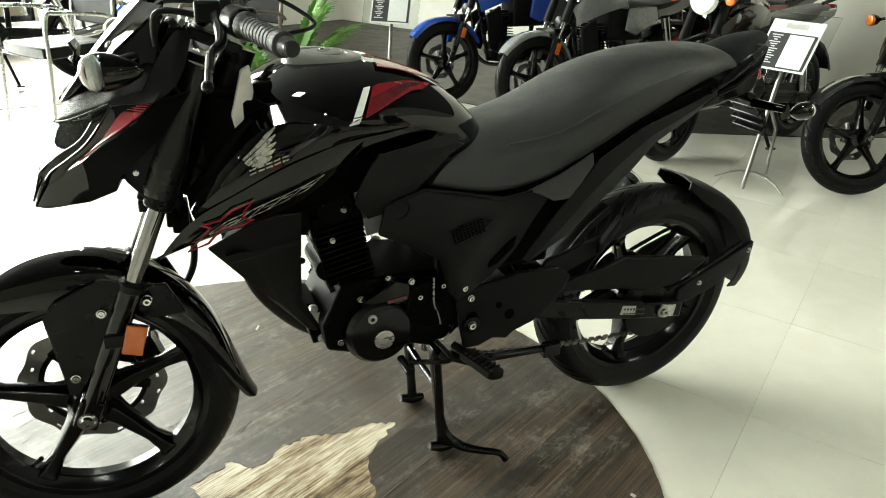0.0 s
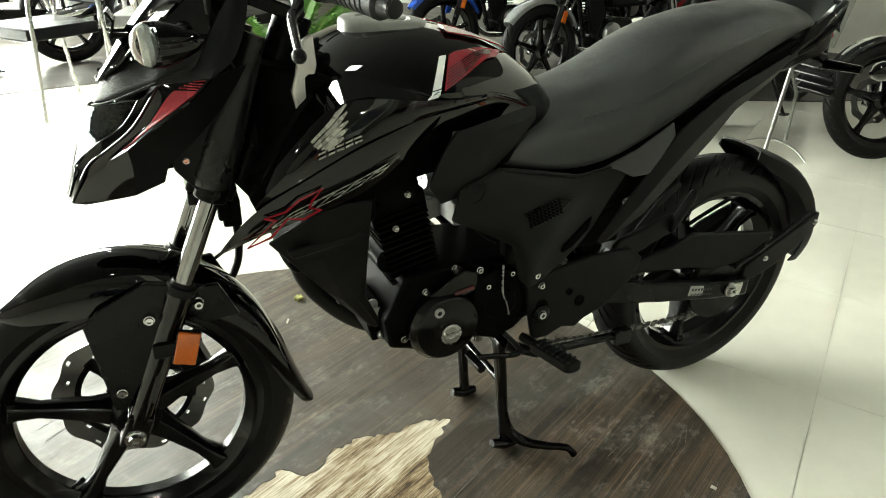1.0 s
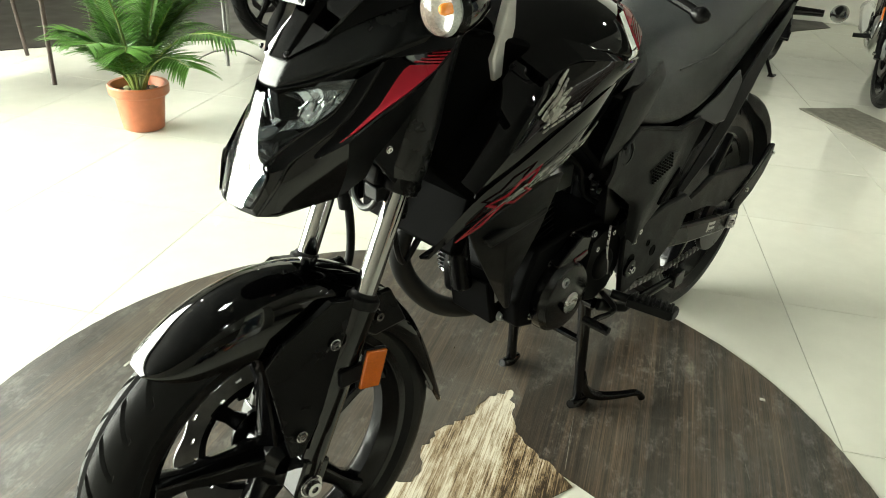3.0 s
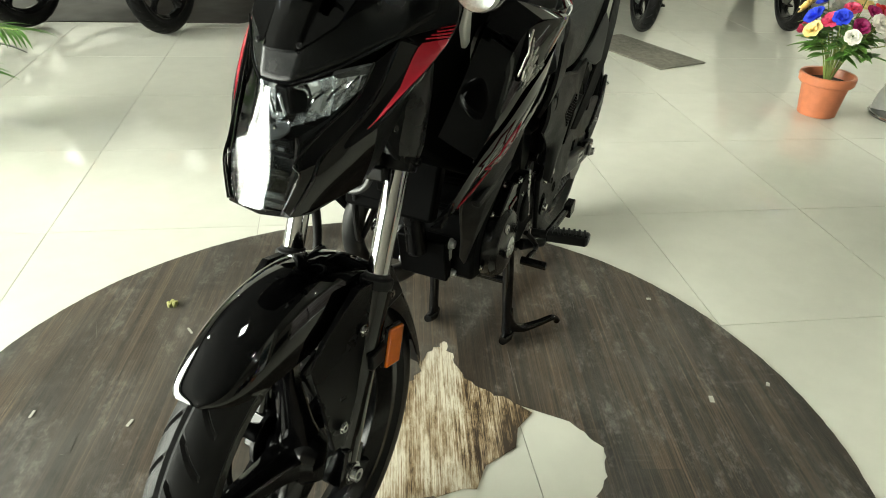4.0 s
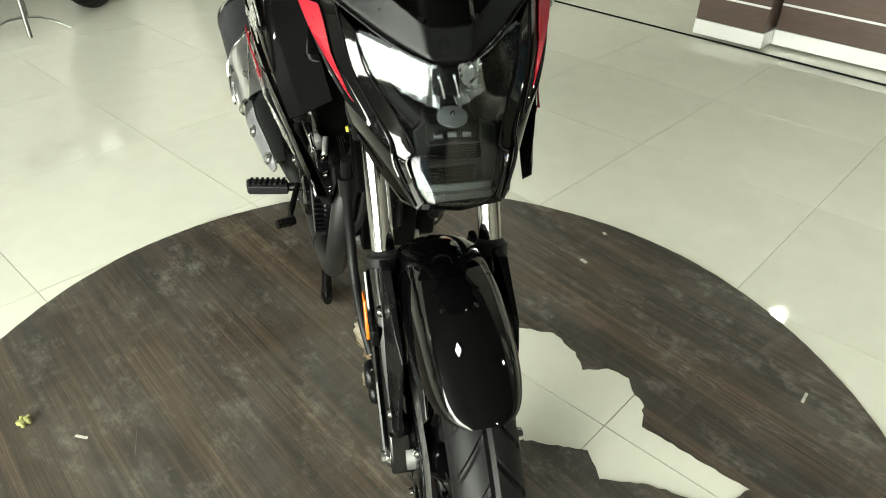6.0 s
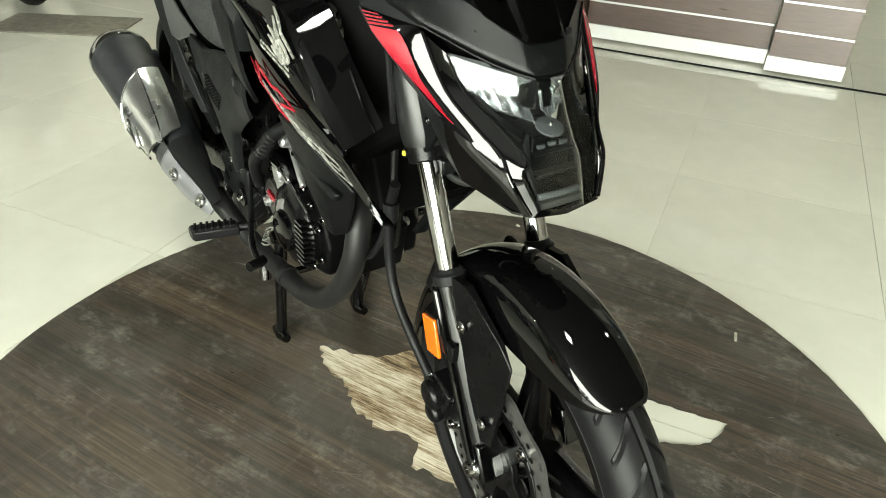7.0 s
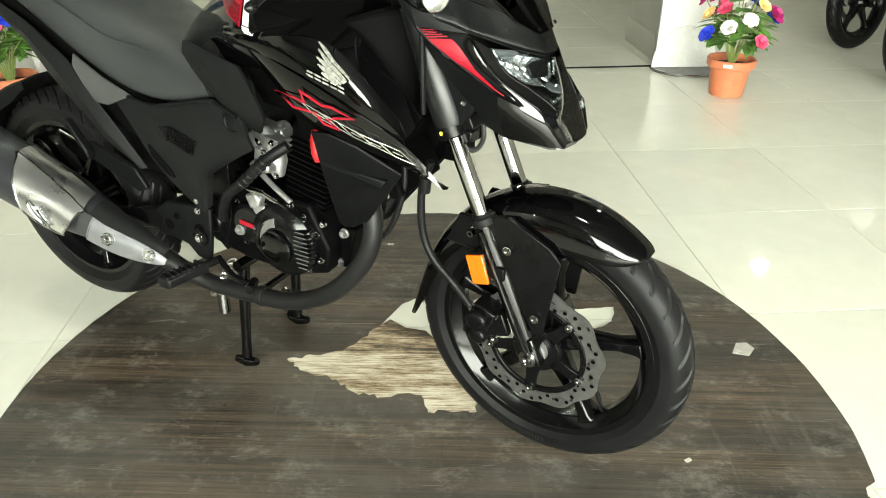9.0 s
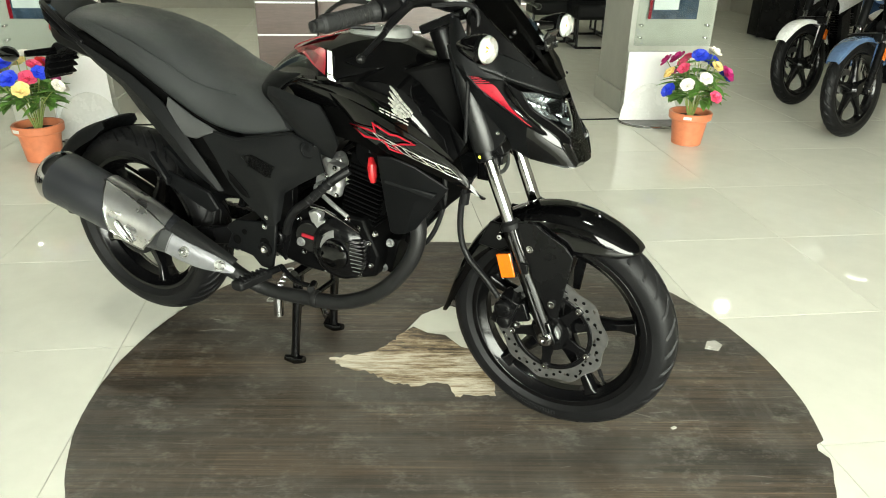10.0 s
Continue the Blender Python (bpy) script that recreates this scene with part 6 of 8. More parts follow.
part("plate_bead", Geo().curve(edge, 0.0022, 8, 2), CHROME, muf, "rounded bright bead round the plate")
slot = [on_muffler(0.257 + 0.030 * math.cos(q) - 0.0050 * math.sin(q), 1 + 14 * math.cos(q) + 5.5 * math.sin(q), 0.0822) for q in (2 * math.pi * k / 16 for k in range(16))]
part("shield_slot", Geo().curve(slot + slot[:2], 0.0032, 8), CHROME, muf, "raised oval rib on the plate")
for t, a_, r_ in ((0.080, 18, 0.0600), (-0.022, 28, 0.0450)):
    c = on_muffler(t, a_, r_)
    ax_ = c - on_muffler(t, a_, 0.0)
    part("shield_bolt", bolt(Geo(), c, ax_, 0.0095, 0.006).lathe([(-0.002, 0.0155), (0.002, 0.0155)], c, ax_, 20), STEEL, muf)

# ---- rider's foot gear and stands
for s in (1, -1):
    if s > 0:
        plate = [(-0.070, 0.455), (-0.130, 0.470), (-0.230, 0.486), (-0.330, 0.482), (-0.365, 0.455), (-0.335, 0.400), (-0.275, 0.352), (-0.225, 0.334), (-0.205, 0.318), (-0.170, 0.326), (-0.135, 0.312), (-0.098, 0.312), (-0.082, 0.377)]
    else:
        plate = [(-0.070, 0.452), (-0.130, 0.450), (-0.205, 0.443), (-0.245, 0.415), (-0.226, 0.398), (-0.250, 0.350), (-0.205, 0.352), (-0.159, 0.343), (-0.135, 0.318), (-0.098, 0.312), (-0.082, 0.377)]
    hg = Geo().slab(plate, 0.125 * s, 0.137 * s)
    hgp = part("footrest_plate", hg, MATTE, bike, "matte black footrest hanger plate", bevel=0.004)
    for hx, hz, hr in ((-0.112, 0.393, 0.015), (-0.207, 0.384, 0.013), (-0.178, 0.412, 0.008)):
        part("plate_recess", Geo().lathe([(0, hr), (0.001, hr), (0.001, hr * 0.8), (-0.004, hr * 0.7)], (hx, 0.1375 * s, hz), (0, s, 0), 20), INK_BLACK, hgp)
    part("pivot_cap", Geo().lathe([(0, 0.020), (0.006, 0.020), (0.008, 0.012)], (-0.110, 0.137 * s, 0.376), (0, s, 0), 24), SATIN, hgp)
    part("bolt", bolt(Geo(), (-0.110, 0.142 * s, 0.376), (0, s, 0), 0.009, 0.008), CHROME, hgp)
    part("bolt", bolt(Geo(), (-0.106, 0.137 * s, 0.442), (0, s, 0), 0.0065, 0.006), CHROME, hgp)
    # pegs
    a, b = Vector((-0.080, 0.140 * s, 0.322)), Vector((-0.122, 0.255 * s, 0.313))
    peg = part("footpeg", Geo().tube([a - (b - a) * 0.1, a + (b - a) * 0.25], 0.010, 12), SATIN, bike, "black rubber-covered footpeg")
    rows = [[a + (b - a) * t + Vector((w * c, 0, h * d)) for c, d in ((1, 0.6), (0.5, 1), (-0.5, 1), (-1, 0.6), (-1, -0.6), (-0.5, -1), (0.5, -1), (1, -0.6))] for t, w, h in ((0.22, 0.013, 0.010), (0.24, 0.018, 0.014), (0.96, 0.019, 0.015), (1.0, 0.014, 0.011))]
    pr = Geo().rings(rows)
    ribs = []
    for k in range(7):
        c_ = a + (b - a) * (0.32 + 0.10 * k) + Vector((0, 0, 0.0135))
        ribs.append(Geo().box(c_, (0.030, 0.006, 0.006), Matrix.Rotation(0.34 * s, 3, "Z")))
    pr = part("peg_rubber", pr, RUBBER, peg, "ribbed black peg rubber", bevel=0.0015)
    for g in ribs:
        part("rib", g, RUBBER, pr, bevel=0.0015)
    # pillion peg folded up
    pp = Geo().slab([(-0.27, 0.455), (-0.30, 0.44), (-0.455, 0.50), (-0.465, 0.53), (-0.44, 0.54), (-0.30, 0.50)], 0.115 * s, 0.128 * s)
    pp.rings([[Vector((x, 0.140 * s + 0.010 * c, z + 0.012 * d)) for c, d in ((1, 1), (1, -1), (-1, -1), (-1, 1))] for x, z in ((-0.425, 0.515), (-0.475, 0.585))])
    part("pillion_peg", pp, MATTE, bike, "folded pillion footpeg on its hanger", bevel=0.004)
g = Geo().curve([(-0.03, 0.130, 0.345), (-0.06, 0.150, 0.300), (0.02, 0.155, 0.315), (0.06, 0.165, 0.330)], 0.006, 10).tube([(0.06, 0.15, 0.330), (0.06, 0.205, 0.330)], 0.009, 12)
part("gear_lever", g, SATIN, bike, "black gear lever")
g = Geo().curve([(-0.06, -0.145, 0.34), (0.0, -0.165, 0.318), (0.07, -0.175, 0.322)], 0.007, 10).tube([(0.06, -0.165, 0.324), (0.075, -0.20, 0.326)], 0.010, 10)
part("brake_pedal", g, SATIN, bike, "black rear brake pedal")
g = Geo().tube([(-0.05, 0.115, 0.300), (-0.10, 0.150, 0.288), (-0.30, 0.160, 0.285)], [0.014, 0.011, 0.009], 12).box((-0.315, 0.162, 0.282), (0.045, 0.02, 0.035))
part("side_stand", g, SATIN, bike, "folded black side stand", bevel=0.003)
cs = Geo()
cs.tube([(-0.045, -0.11, 0.300), (-0.045, 0.11, 0.300)], 0.014, 14)
cs.tube([(-0.055, -0.10, 0.19), (-0.055, 0.10, 0.19)], 0.009, 12)
for s in (1, -1):
    cs.curve([(-0.045, 0.088 * s, 0.302), (-0.055, 0.094 * s, 0.20), (-0.066, 0.098 * s, 0.09), (-0.072, 0.10 * s, 0.030)], [0.015, 0.0135, 0.012, 0.013], 14)
    cs.curve([(-0.040, 0.102 * s, 0.022), (-0.072, 0.102 * s, 0.014), (-0.105, 0.104 * s, 0.012)], [0.010, 0.015, 0.009], 12)
cs.curve([(-0.067, 0.100, 0.100), (-0.078, 0.106, 0.052), (-0.112, 0.128, 0.024), (-0.150, 0.160, 0.024), (-0.178, 0.184, 0.030), (-0.192, 0.192, 0.024), (-0.202, 0.197, 0.010)], [0.010, 0.014, 0.012, 0.0095, 0.0085, 0.008, 0.009], 12)
cs.slab([(-0.066, 0.110), (-0.064, 0.030), (-0.112, 0.016), (-0.092, 0.050)], 0.098, 0.112)
part("centre_stand", cs, GLOSS, bike, "glossy black centre stand, lowered on the mat")
sp = Geo()
sp.curve([Vector((-0.06 - 0.0015 * k, -0.105, 0.315 - 0.0022 * k)) + 0.009 * Vector((math.cos(k * 0.9), math.sin(k * 0.9), 0)) for k in range(60)], 0.002, 6, 1)
part("stand_spring", sp, STEEL, bike, "steel stand spring")
part("bash_tube", Geo().tube([(-0.108, -0.108, 0.236), (-0.108, -0.112, 0.16)], 0.014, 16), CHROME, bike, "bright stub under the exhaust")

# dark inner panels behind the fork, under the tank and at the head
g = Geo().rings([[Vector((x, w * a, z)) for a, z in ((1, z0), (1, z1), (-1, z1), (-1, z0))] for x, w, z0, z1 in ((0.41, 0.050, 0.70, 0.90), (0.37, 0.10, 0.655, 0.90), (0.32, 0.125, 0.625, 0.89), (0.24, 0.13, 0.64, 0.86))])
part("inner_panel", g, INK_BLACK, bike, "black inner panel behind the fork", bevel=0.008)
part("oil_cooler", Geo().box((0.355, 0, 0.60), (0.03, 0.16, 0.10), Matrix.Rotation(radians(-20), 3, "Y")), INK_BLACK, bike, "black horn and bracket behind the fork", bevel=0.006)

# ---------------------------------------------------------------- the showroom
TILE = material("cream_vitrified_tile", (0.64, 0.635, 0.56), 0.038, vary=0.035, grain=9, rough_vary=0.02, spec=0.5, by_object=0.025)
GROUT = material("tile_joint", (0.48, 0.465, 0.40), 0.7, vary=0.2, grain=40)
DARK_FLOOR = material("dark_brown_floor", (0.034, 0.030, 0.026), 0.42, vary=0.25, grain=24, rough_vary=0.06, spec=0.12)
WALL = material("off_white_wall", (0.74, 0.73, 0.67), 0.65, vary=0.05, grain=5, bump=0.1, bump_scale=120)
DIM_WALL = material("taupe_wall", (0.27, 0.255, 0.22), 0.7, vary=0.06, grain=5, bump=0.1, bump_scale=120)
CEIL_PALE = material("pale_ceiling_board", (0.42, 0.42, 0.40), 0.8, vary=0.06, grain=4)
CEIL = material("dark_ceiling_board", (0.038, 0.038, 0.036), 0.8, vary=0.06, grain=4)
GREY_PAINT = material("grey_column_paint", (0.34, 0.34, 0.30), 0.45, vary=0.08, grain=8)
BROWN_LAM = material("brown_laminate", (0.085, 0.055, 0.045), 0.35, vary=0.15, grain=14, stretch=(1, 1, 8))
WHITE_LAM = material("white_gloss_board", (0.80, 0.80, 0.80), 0.08, vary=0.02, coat=0.5)
REFLECTION_GREY = material("base_reflection_grey", (0.66, 0.66, 0.64), 0.25, vary=0.04)
TERRACOTTA = material("terracotta_plastic", (0.50, 0.16, 0.075), 0.42, vary=0.12, grain=20)
SOIL = material("potting_soil", (0.06, 0.04, 0.03), 0.9, vary=0.4, grain=90, bump=0.8, bump_scale=150)
STONE = material("pale_pebble", (0.45, 0.40, 0.30), 0.7, vary=0.3, grain=60)
LEAF = material("palm_leaf", (0.085, 0.21, 0.030), 0.42, vary=0.35, grain=30, by_object=0.2)
LEAF2 = material("artificial_leaf", (0.10, 0.22, 0.04), 0.5, vary=0.35, grain=30, by_object=0.3)
STEM = material("leaf_stem", (0.20, 0.26, 0.07), 0.5, vary=0.25, grain=30)
PETALS = {n: material(n + "_petal", c, 0.55, vary=0.18, grain=60, by_object=0.15) for n, c in
          (("white", (0.75, 0.72, 0.66)), ("pink", (0.68, 0.07, 0.16)), ("blue", (0.02, 0.05, 0.55)), ("magenta", (0.38, 0.015, 0.14)), ("cream", (0.72, 0.55, 0.22)), ("red", (0.5, 0.02, 0.02)))}
PANEL_GLOW = material("lit_panel", (0.955, 1.0, 0.90), 0.5, emit=110.0)
DOWNLIGHT = material("lit_downlight", (0.955, 1.0, 0.86), 0.5, emit=760.0)
ACRYLIC = clear_material("clear_acrylic", (0.92, 0.94, 0.93))
GLASS = clear_material("window_glass", (0.90, 0.95, 0.93))
BLIND = material("white_blind", (0.78, 0.78, 0.76), 0.6, vary=0.04)
PAPER = material("printed_sheet", (0.55, 0.57, 0.57), 0.5, vary=0.06, grain=80)
POSTER_DARK = material("poster_ink", (0.03, 0.05, 0.08), 0.25, vary=0.5, grain=18)
CLOTH_MAT = material("grey_floor_mat", (0.16, 0.15, 0.12), 0.85, vary=0.3, grain=30, bump=0.5, bump_scale=300)
VINYL = None


def box_of(u0, u1, v0, v1, z0, z1):
    """A box along the room's axes."""
    g = Geo()
    vs = [uv(u, v, z) for u in (u0, u1) for v in (v0, v1) for z in (z0, z1)]
    return g.add(vs, [(0, 1, 3, 2), (4, 6, 7, 5), (0, 4, 5, 1), (2, 3, 7, 6), (0, 2, 6, 4), (1, 5, 7, 3)])


U0, U1, V0, V1, H = -6.2, 6.2, -5.8, 9.6, 3.0
floor = part("floor", box_of(U0 - 0.2, U1 + 0.2, V0 - 0.2, V1 + 0.2, -0.12, -0.0035), GROUT, label="cream glossy tiled showroom floor", kind="structure")
tagged(floor, category="floor")
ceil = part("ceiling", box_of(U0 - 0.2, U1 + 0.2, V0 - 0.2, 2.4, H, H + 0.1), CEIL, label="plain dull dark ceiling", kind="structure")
# out of view; made pale to brighten reflections in the tank and mat
part("reflecting_ceiling", box_of(U0 - 0.2, U1 + 0.2, 2.4, V1 + 0.2, H, H + 0.1), CEIL_PALE, label="unseen pale grey ceiling added to brighten reflections", kind="structure")
tagged(ceil, category="ceiling")
for n, bx in (("wall_west", (U0 - 0.2, U0, V0, V1, 0, H)), ("wall_east", (U1, U1 + 0.2, V0, V1, 0, H)), ("wall_north", (U0 - 0.2, U1 + 0.2, V1, V1 + 0.2, 0, H))):
    tagged(part(n, box_of(*bx), WALL if n == "wall_west" else DIM_WALL, label="plain off-white painted wall" if n == "wall_west" else "plain taupe painted wall", kind="structure"), category="wall")
# shop front with a wide glazed opening
WA, WB, WZ0, WZ1 = -2.2, 4.0, 0.25, 2.70
sg = Geo()
for bx in ((U0 - 0.2, WA, V0 - 0.2, V0, 0, H), (WB, U1 + 0.2, V0 - 0.2, V0, 0, H), (WA, WB, V0 - 0.2, V0, 0, WZ0), (WA, WB, V0 - 0.2, V0, WZ1, H)):
    q = box_of(*bx)
    sg.add(q.v, q.f)
tagged(part("wall_south", sg, WALL, label="off-white wall with a wide glazed shop front", kind="structure"), category="wall")
win = part("window_1", Geo().add(*[(lambda q: (q.v, q.f))(box_of(WA, WB, V0 - 0.12, V0 - 0.08, WZ0, WZ0 + 0.05))][0]), SATIN, label="aluminium framed shop window", kind="structure")
tagged(win, category="window")
for k in range(4):
    u = WA + (WB - WA) * k / 4
    part("window_frame", box_of(u - 0.03, u + 0.03, V0 - 0.13, V0 - 0.07, WZ0, WZ1), SATIN, win)
    pane = part("pane", box_of(u + 0.03, u + (WB - WA) / 4 - 0.03, V0 - 0.105, V0 - 0.095, WZ0 + 0.05, WZ1), GLASS, win)
    pane.visible_shadow = False

# dark floor where the other motorcycles stand, laid over the tiles
edge = [(-5.9, 2.2), (-4.15, 0.35), (-3.25, -0.85), (-3.25, -1.95), (-2.60, -2.95), (-1.9, -3.55), (-0.85, -3.92), (1.2, -4.25), (1.2, V0), (U0, V0), (U0, 2.2)]
df = Geo()
top = [uv(u, v, 0.004) for u, v in edge]
bot = [uv(u, v, -0.003) for u, v in edge]
df.rings([bot, top])
tagged(part("dark_floor", df, DARK_FLOOR, label="dark brown polished floor strip along the wall", kind="structure"), category="floor")

# floor tiles: pitch 0.62 m, one joint crossing fixed at a seen corner
TP = 0.625
c0 = Vector((-0.730, 1.126))
cu0, cv0 = c0.x * UX + c0.y * UY, -c0.x * UY + c0.y * UX
tg = Geo().box((0, 0, -0.004), (TP - 0.0022, TP - 0.0022, 0.008))
tme = mesh_of(tg)
tme.materials.append(TILE)
far = Geo()
iu0, iu1 = math.floor((U0 - cu0) / TP), math.ceil((U1 - cu0) / TP)
iv0, iv1 = math.floor((V0 - cv0) / TP), math.ceil((V1 - cv0) / TP)
for i in range(iu0, iu1):
    for j in range(iv0, iv1):
        u, v = cu0 + (i + 0.5) * TP, cv0 + (j + 0.5) * TP
        p = uv(u, v, 0)
        if (p.x - 0.2) ** 2 + (p.y - 0.4) ** 2 < 3.9 ** 2:
            t = new("tile", tme)
            t.parent = floor
            t.matrix_basis = Matrix.Translation((p.x, p.y, random.uniform(-0.0003, 0.0003))) @ Matrix.Rotation(ROOM, 4, "Z") @ Matrix.Rotation(radians(random.uniform(-0.04, 0.04)), 4, "X")
        else:
            q = box_of(u - TP / 2 + 0.0015, u + TP / 2 - 0.0015, v - TP / 2 + 0.0015, v + TP / 2 - 0.0015, -0.008, 0.0)
            far.add(q.v, q.f)
part("far_tiles", far, TILE, floor, kind="stuff")

# ---- round wood-print mat with a torn hole
def mat_material():
    m = bpy.data.materials.new("wood_print_vinyl")
    m.use_nodes = True
    nt = m.node_tree
    b = nt.nodes["Principled BSDF"]
    tc = nt.nodes.new("ShaderNodeTexCoord").outputs["Object"]
    rot = nt.nodes.new("ShaderNodeMapping")
    rot.inputs["Rotation"].default_value = (0, 0, radians(-26))
    nt.links.new(tc, rot.inputs[0])
    co = rot.outputs[0]
    streak = noise_ramp(nt, 5, 8, 0, 1, co, (0.16, 11, 1), 0.74)
    fine = noise_ramp(nt, 34, 9, 0, 1, co, (0.09, 12, 1), 0.84)
    cloud = noise_ramp(nt, 2.6, 8, 0, 1, co, (0.8, 1.2, 1), 0.70)
    scuff = noise_ramp(nt, 6, 10, 0, 1, co, (1, 1.6, 1), 0.85)
    def ramp(fac, a, b_, ca, cb):
        r = nt.nodes.new("ShaderNodeValToRGB")
        r.color_ramp.elements[0].position, r.color_ramp.elements[1].position = a, b_
        r.color_ramp.elements[0].color, r.color_ramp.elements[1].color = (*ca, 1), (*cb, 1)
        nt.links.new(fac, r.inputs[0])
        return r.outputs[0]
    def mix(a, b_, fac, mode="MIX"):
        x = nt.nodes.new("ShaderNodeMix")
        x.data_type, x.blend_type = "RGBA", mode
        for src, sock in ((a, x.inputs["A"]), (b_, x.inputs["B"])):
            nt.links.new(src, sock)
        if isinstance(fac, float):
            x.inputs["Factor"].default_value = fac
        else:
            nt.links.new(fac, x.inputs["Factor"])
        return x.outputs["Result"]
    wood = ramp(streak, 0.30, 0.95, (0.019, 0.0150, 0.0115), (0.104, 0.080, 0.058))
    grainc = ramp(fine, 0.35, 1.0, (0.34, 0.33, 0.32), (2.15, 2.05, 1.92))
    wood = mix(wood, grainc, 1.0, "MULTIPLY")
    plank = noise_ramp(nt, 2.6, 3, 0, 1, co, (0.22, 2.6, 1), 0.5)
    wood = mix(wood, ramp(plank, 0.25, 0.75, (0.55, 0.53, 0.52), (1.40, 1.34, 1.26)), 1.0, "MULTIPLY")
    # printed boards, each of its own tone
    bk = nt.nodes.new("ShaderNodeTexBrick")
    bk.offset, bk.offset_frequency = 0.37, 2
    for key, val in (("Scale", 1.0), ("Mortar Size", 0.0012), ("Mortar Smooth", 0.6), ("Bias", 0.0), ("Brick Width", 0.62), ("Row Height", 0.088)):
        bk.inputs[key].default_value = val
    bk.inputs["Color1"].default_value, bk.inputs["Color2"].default_value, bk.inputs["Mortar"].default_value = (0.66, 0.63, 0.60, 1), (1.38, 1.29, 1.18, 1), (0.5, 0.45, 0.42, 1)
    nt.links.new(co, bk.inputs["Vector"])
    wood = mix(wood, bk.outputs["Color"], 0.75, "MULTIPLY")
    # wiped smears across the boards
    smear = noise_ramp(nt, 7, 7, 0, 1, co, (2.6, 0.30, 1), 0.7)
    smear_grey = ramp(smear, 0.70, 1.0, (0, 0, 0), (0.034, 0.033, 0.029))
    wood = mix(wood, smear_grey, 1.0, "ADD")
    dust = ramp(scuff, 0.55, 1.0, (0, 0, 0), (0.17, 0.165, 0.148))
    cl = ramp(cloud, 0.42, 0.90, (0, 0, 0), (0.80, 0.80, 0.80))
    fac = nt.nodes.new("ShaderNodeMath")
    fac.operation = "MULTIPLY"
    nt.links.new(cl, fac.inputs[0])
    fac.inputs[1].default_value = 0.40
    grey = nt.nodes.new("ShaderNodeRGB")
    grey.outputs[0].default_value = (0.122, 0.118, 0.106, 1)
    col = mix(wood, grey.outputs[0], fac.outputs[0])
    col = mix(col, dust, 0.85, "ADD")
    # broad window-side stretch: painted sheen plus dust haze, broken up by the scuffs
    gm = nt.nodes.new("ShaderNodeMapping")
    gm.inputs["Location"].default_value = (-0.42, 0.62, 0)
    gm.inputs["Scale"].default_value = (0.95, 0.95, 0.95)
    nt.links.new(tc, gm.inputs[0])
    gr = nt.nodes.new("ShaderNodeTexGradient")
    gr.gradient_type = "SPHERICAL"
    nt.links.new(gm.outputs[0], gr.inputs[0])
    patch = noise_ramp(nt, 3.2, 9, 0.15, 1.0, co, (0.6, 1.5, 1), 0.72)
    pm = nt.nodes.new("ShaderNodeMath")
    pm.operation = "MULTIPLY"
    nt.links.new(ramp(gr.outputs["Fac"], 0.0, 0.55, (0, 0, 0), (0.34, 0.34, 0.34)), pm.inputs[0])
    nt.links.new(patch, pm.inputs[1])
    sheen_haze = nt.nodes.new("ShaderNodeRGB")
    sheen_haze.outputs[0].default_value = (0.150, 0.144, 0.129, 1)
    col = mix(col, sheen_haze.outputs[0], pm.outputs[0])
    nt.links.new(col, b.inputs["Base Color"])
    r = noise_ramp(nt, 5, 8, 0.26, 0.58, co, (1, 2, 1), 0.75)
    nt.links.new(r, b.inputs["Roughness"])
    bp = nt.nodes.new("ShaderNodeBump")
    bp.inputs["Strength"].default_value, bp.inputs["Distance"].default_value = 0.35, 0.001
    nt.links.new(fine, bp.inputs["Height"])
    nt.links.new(bp.outputs[0], b.inputs["Normal"])
    return m


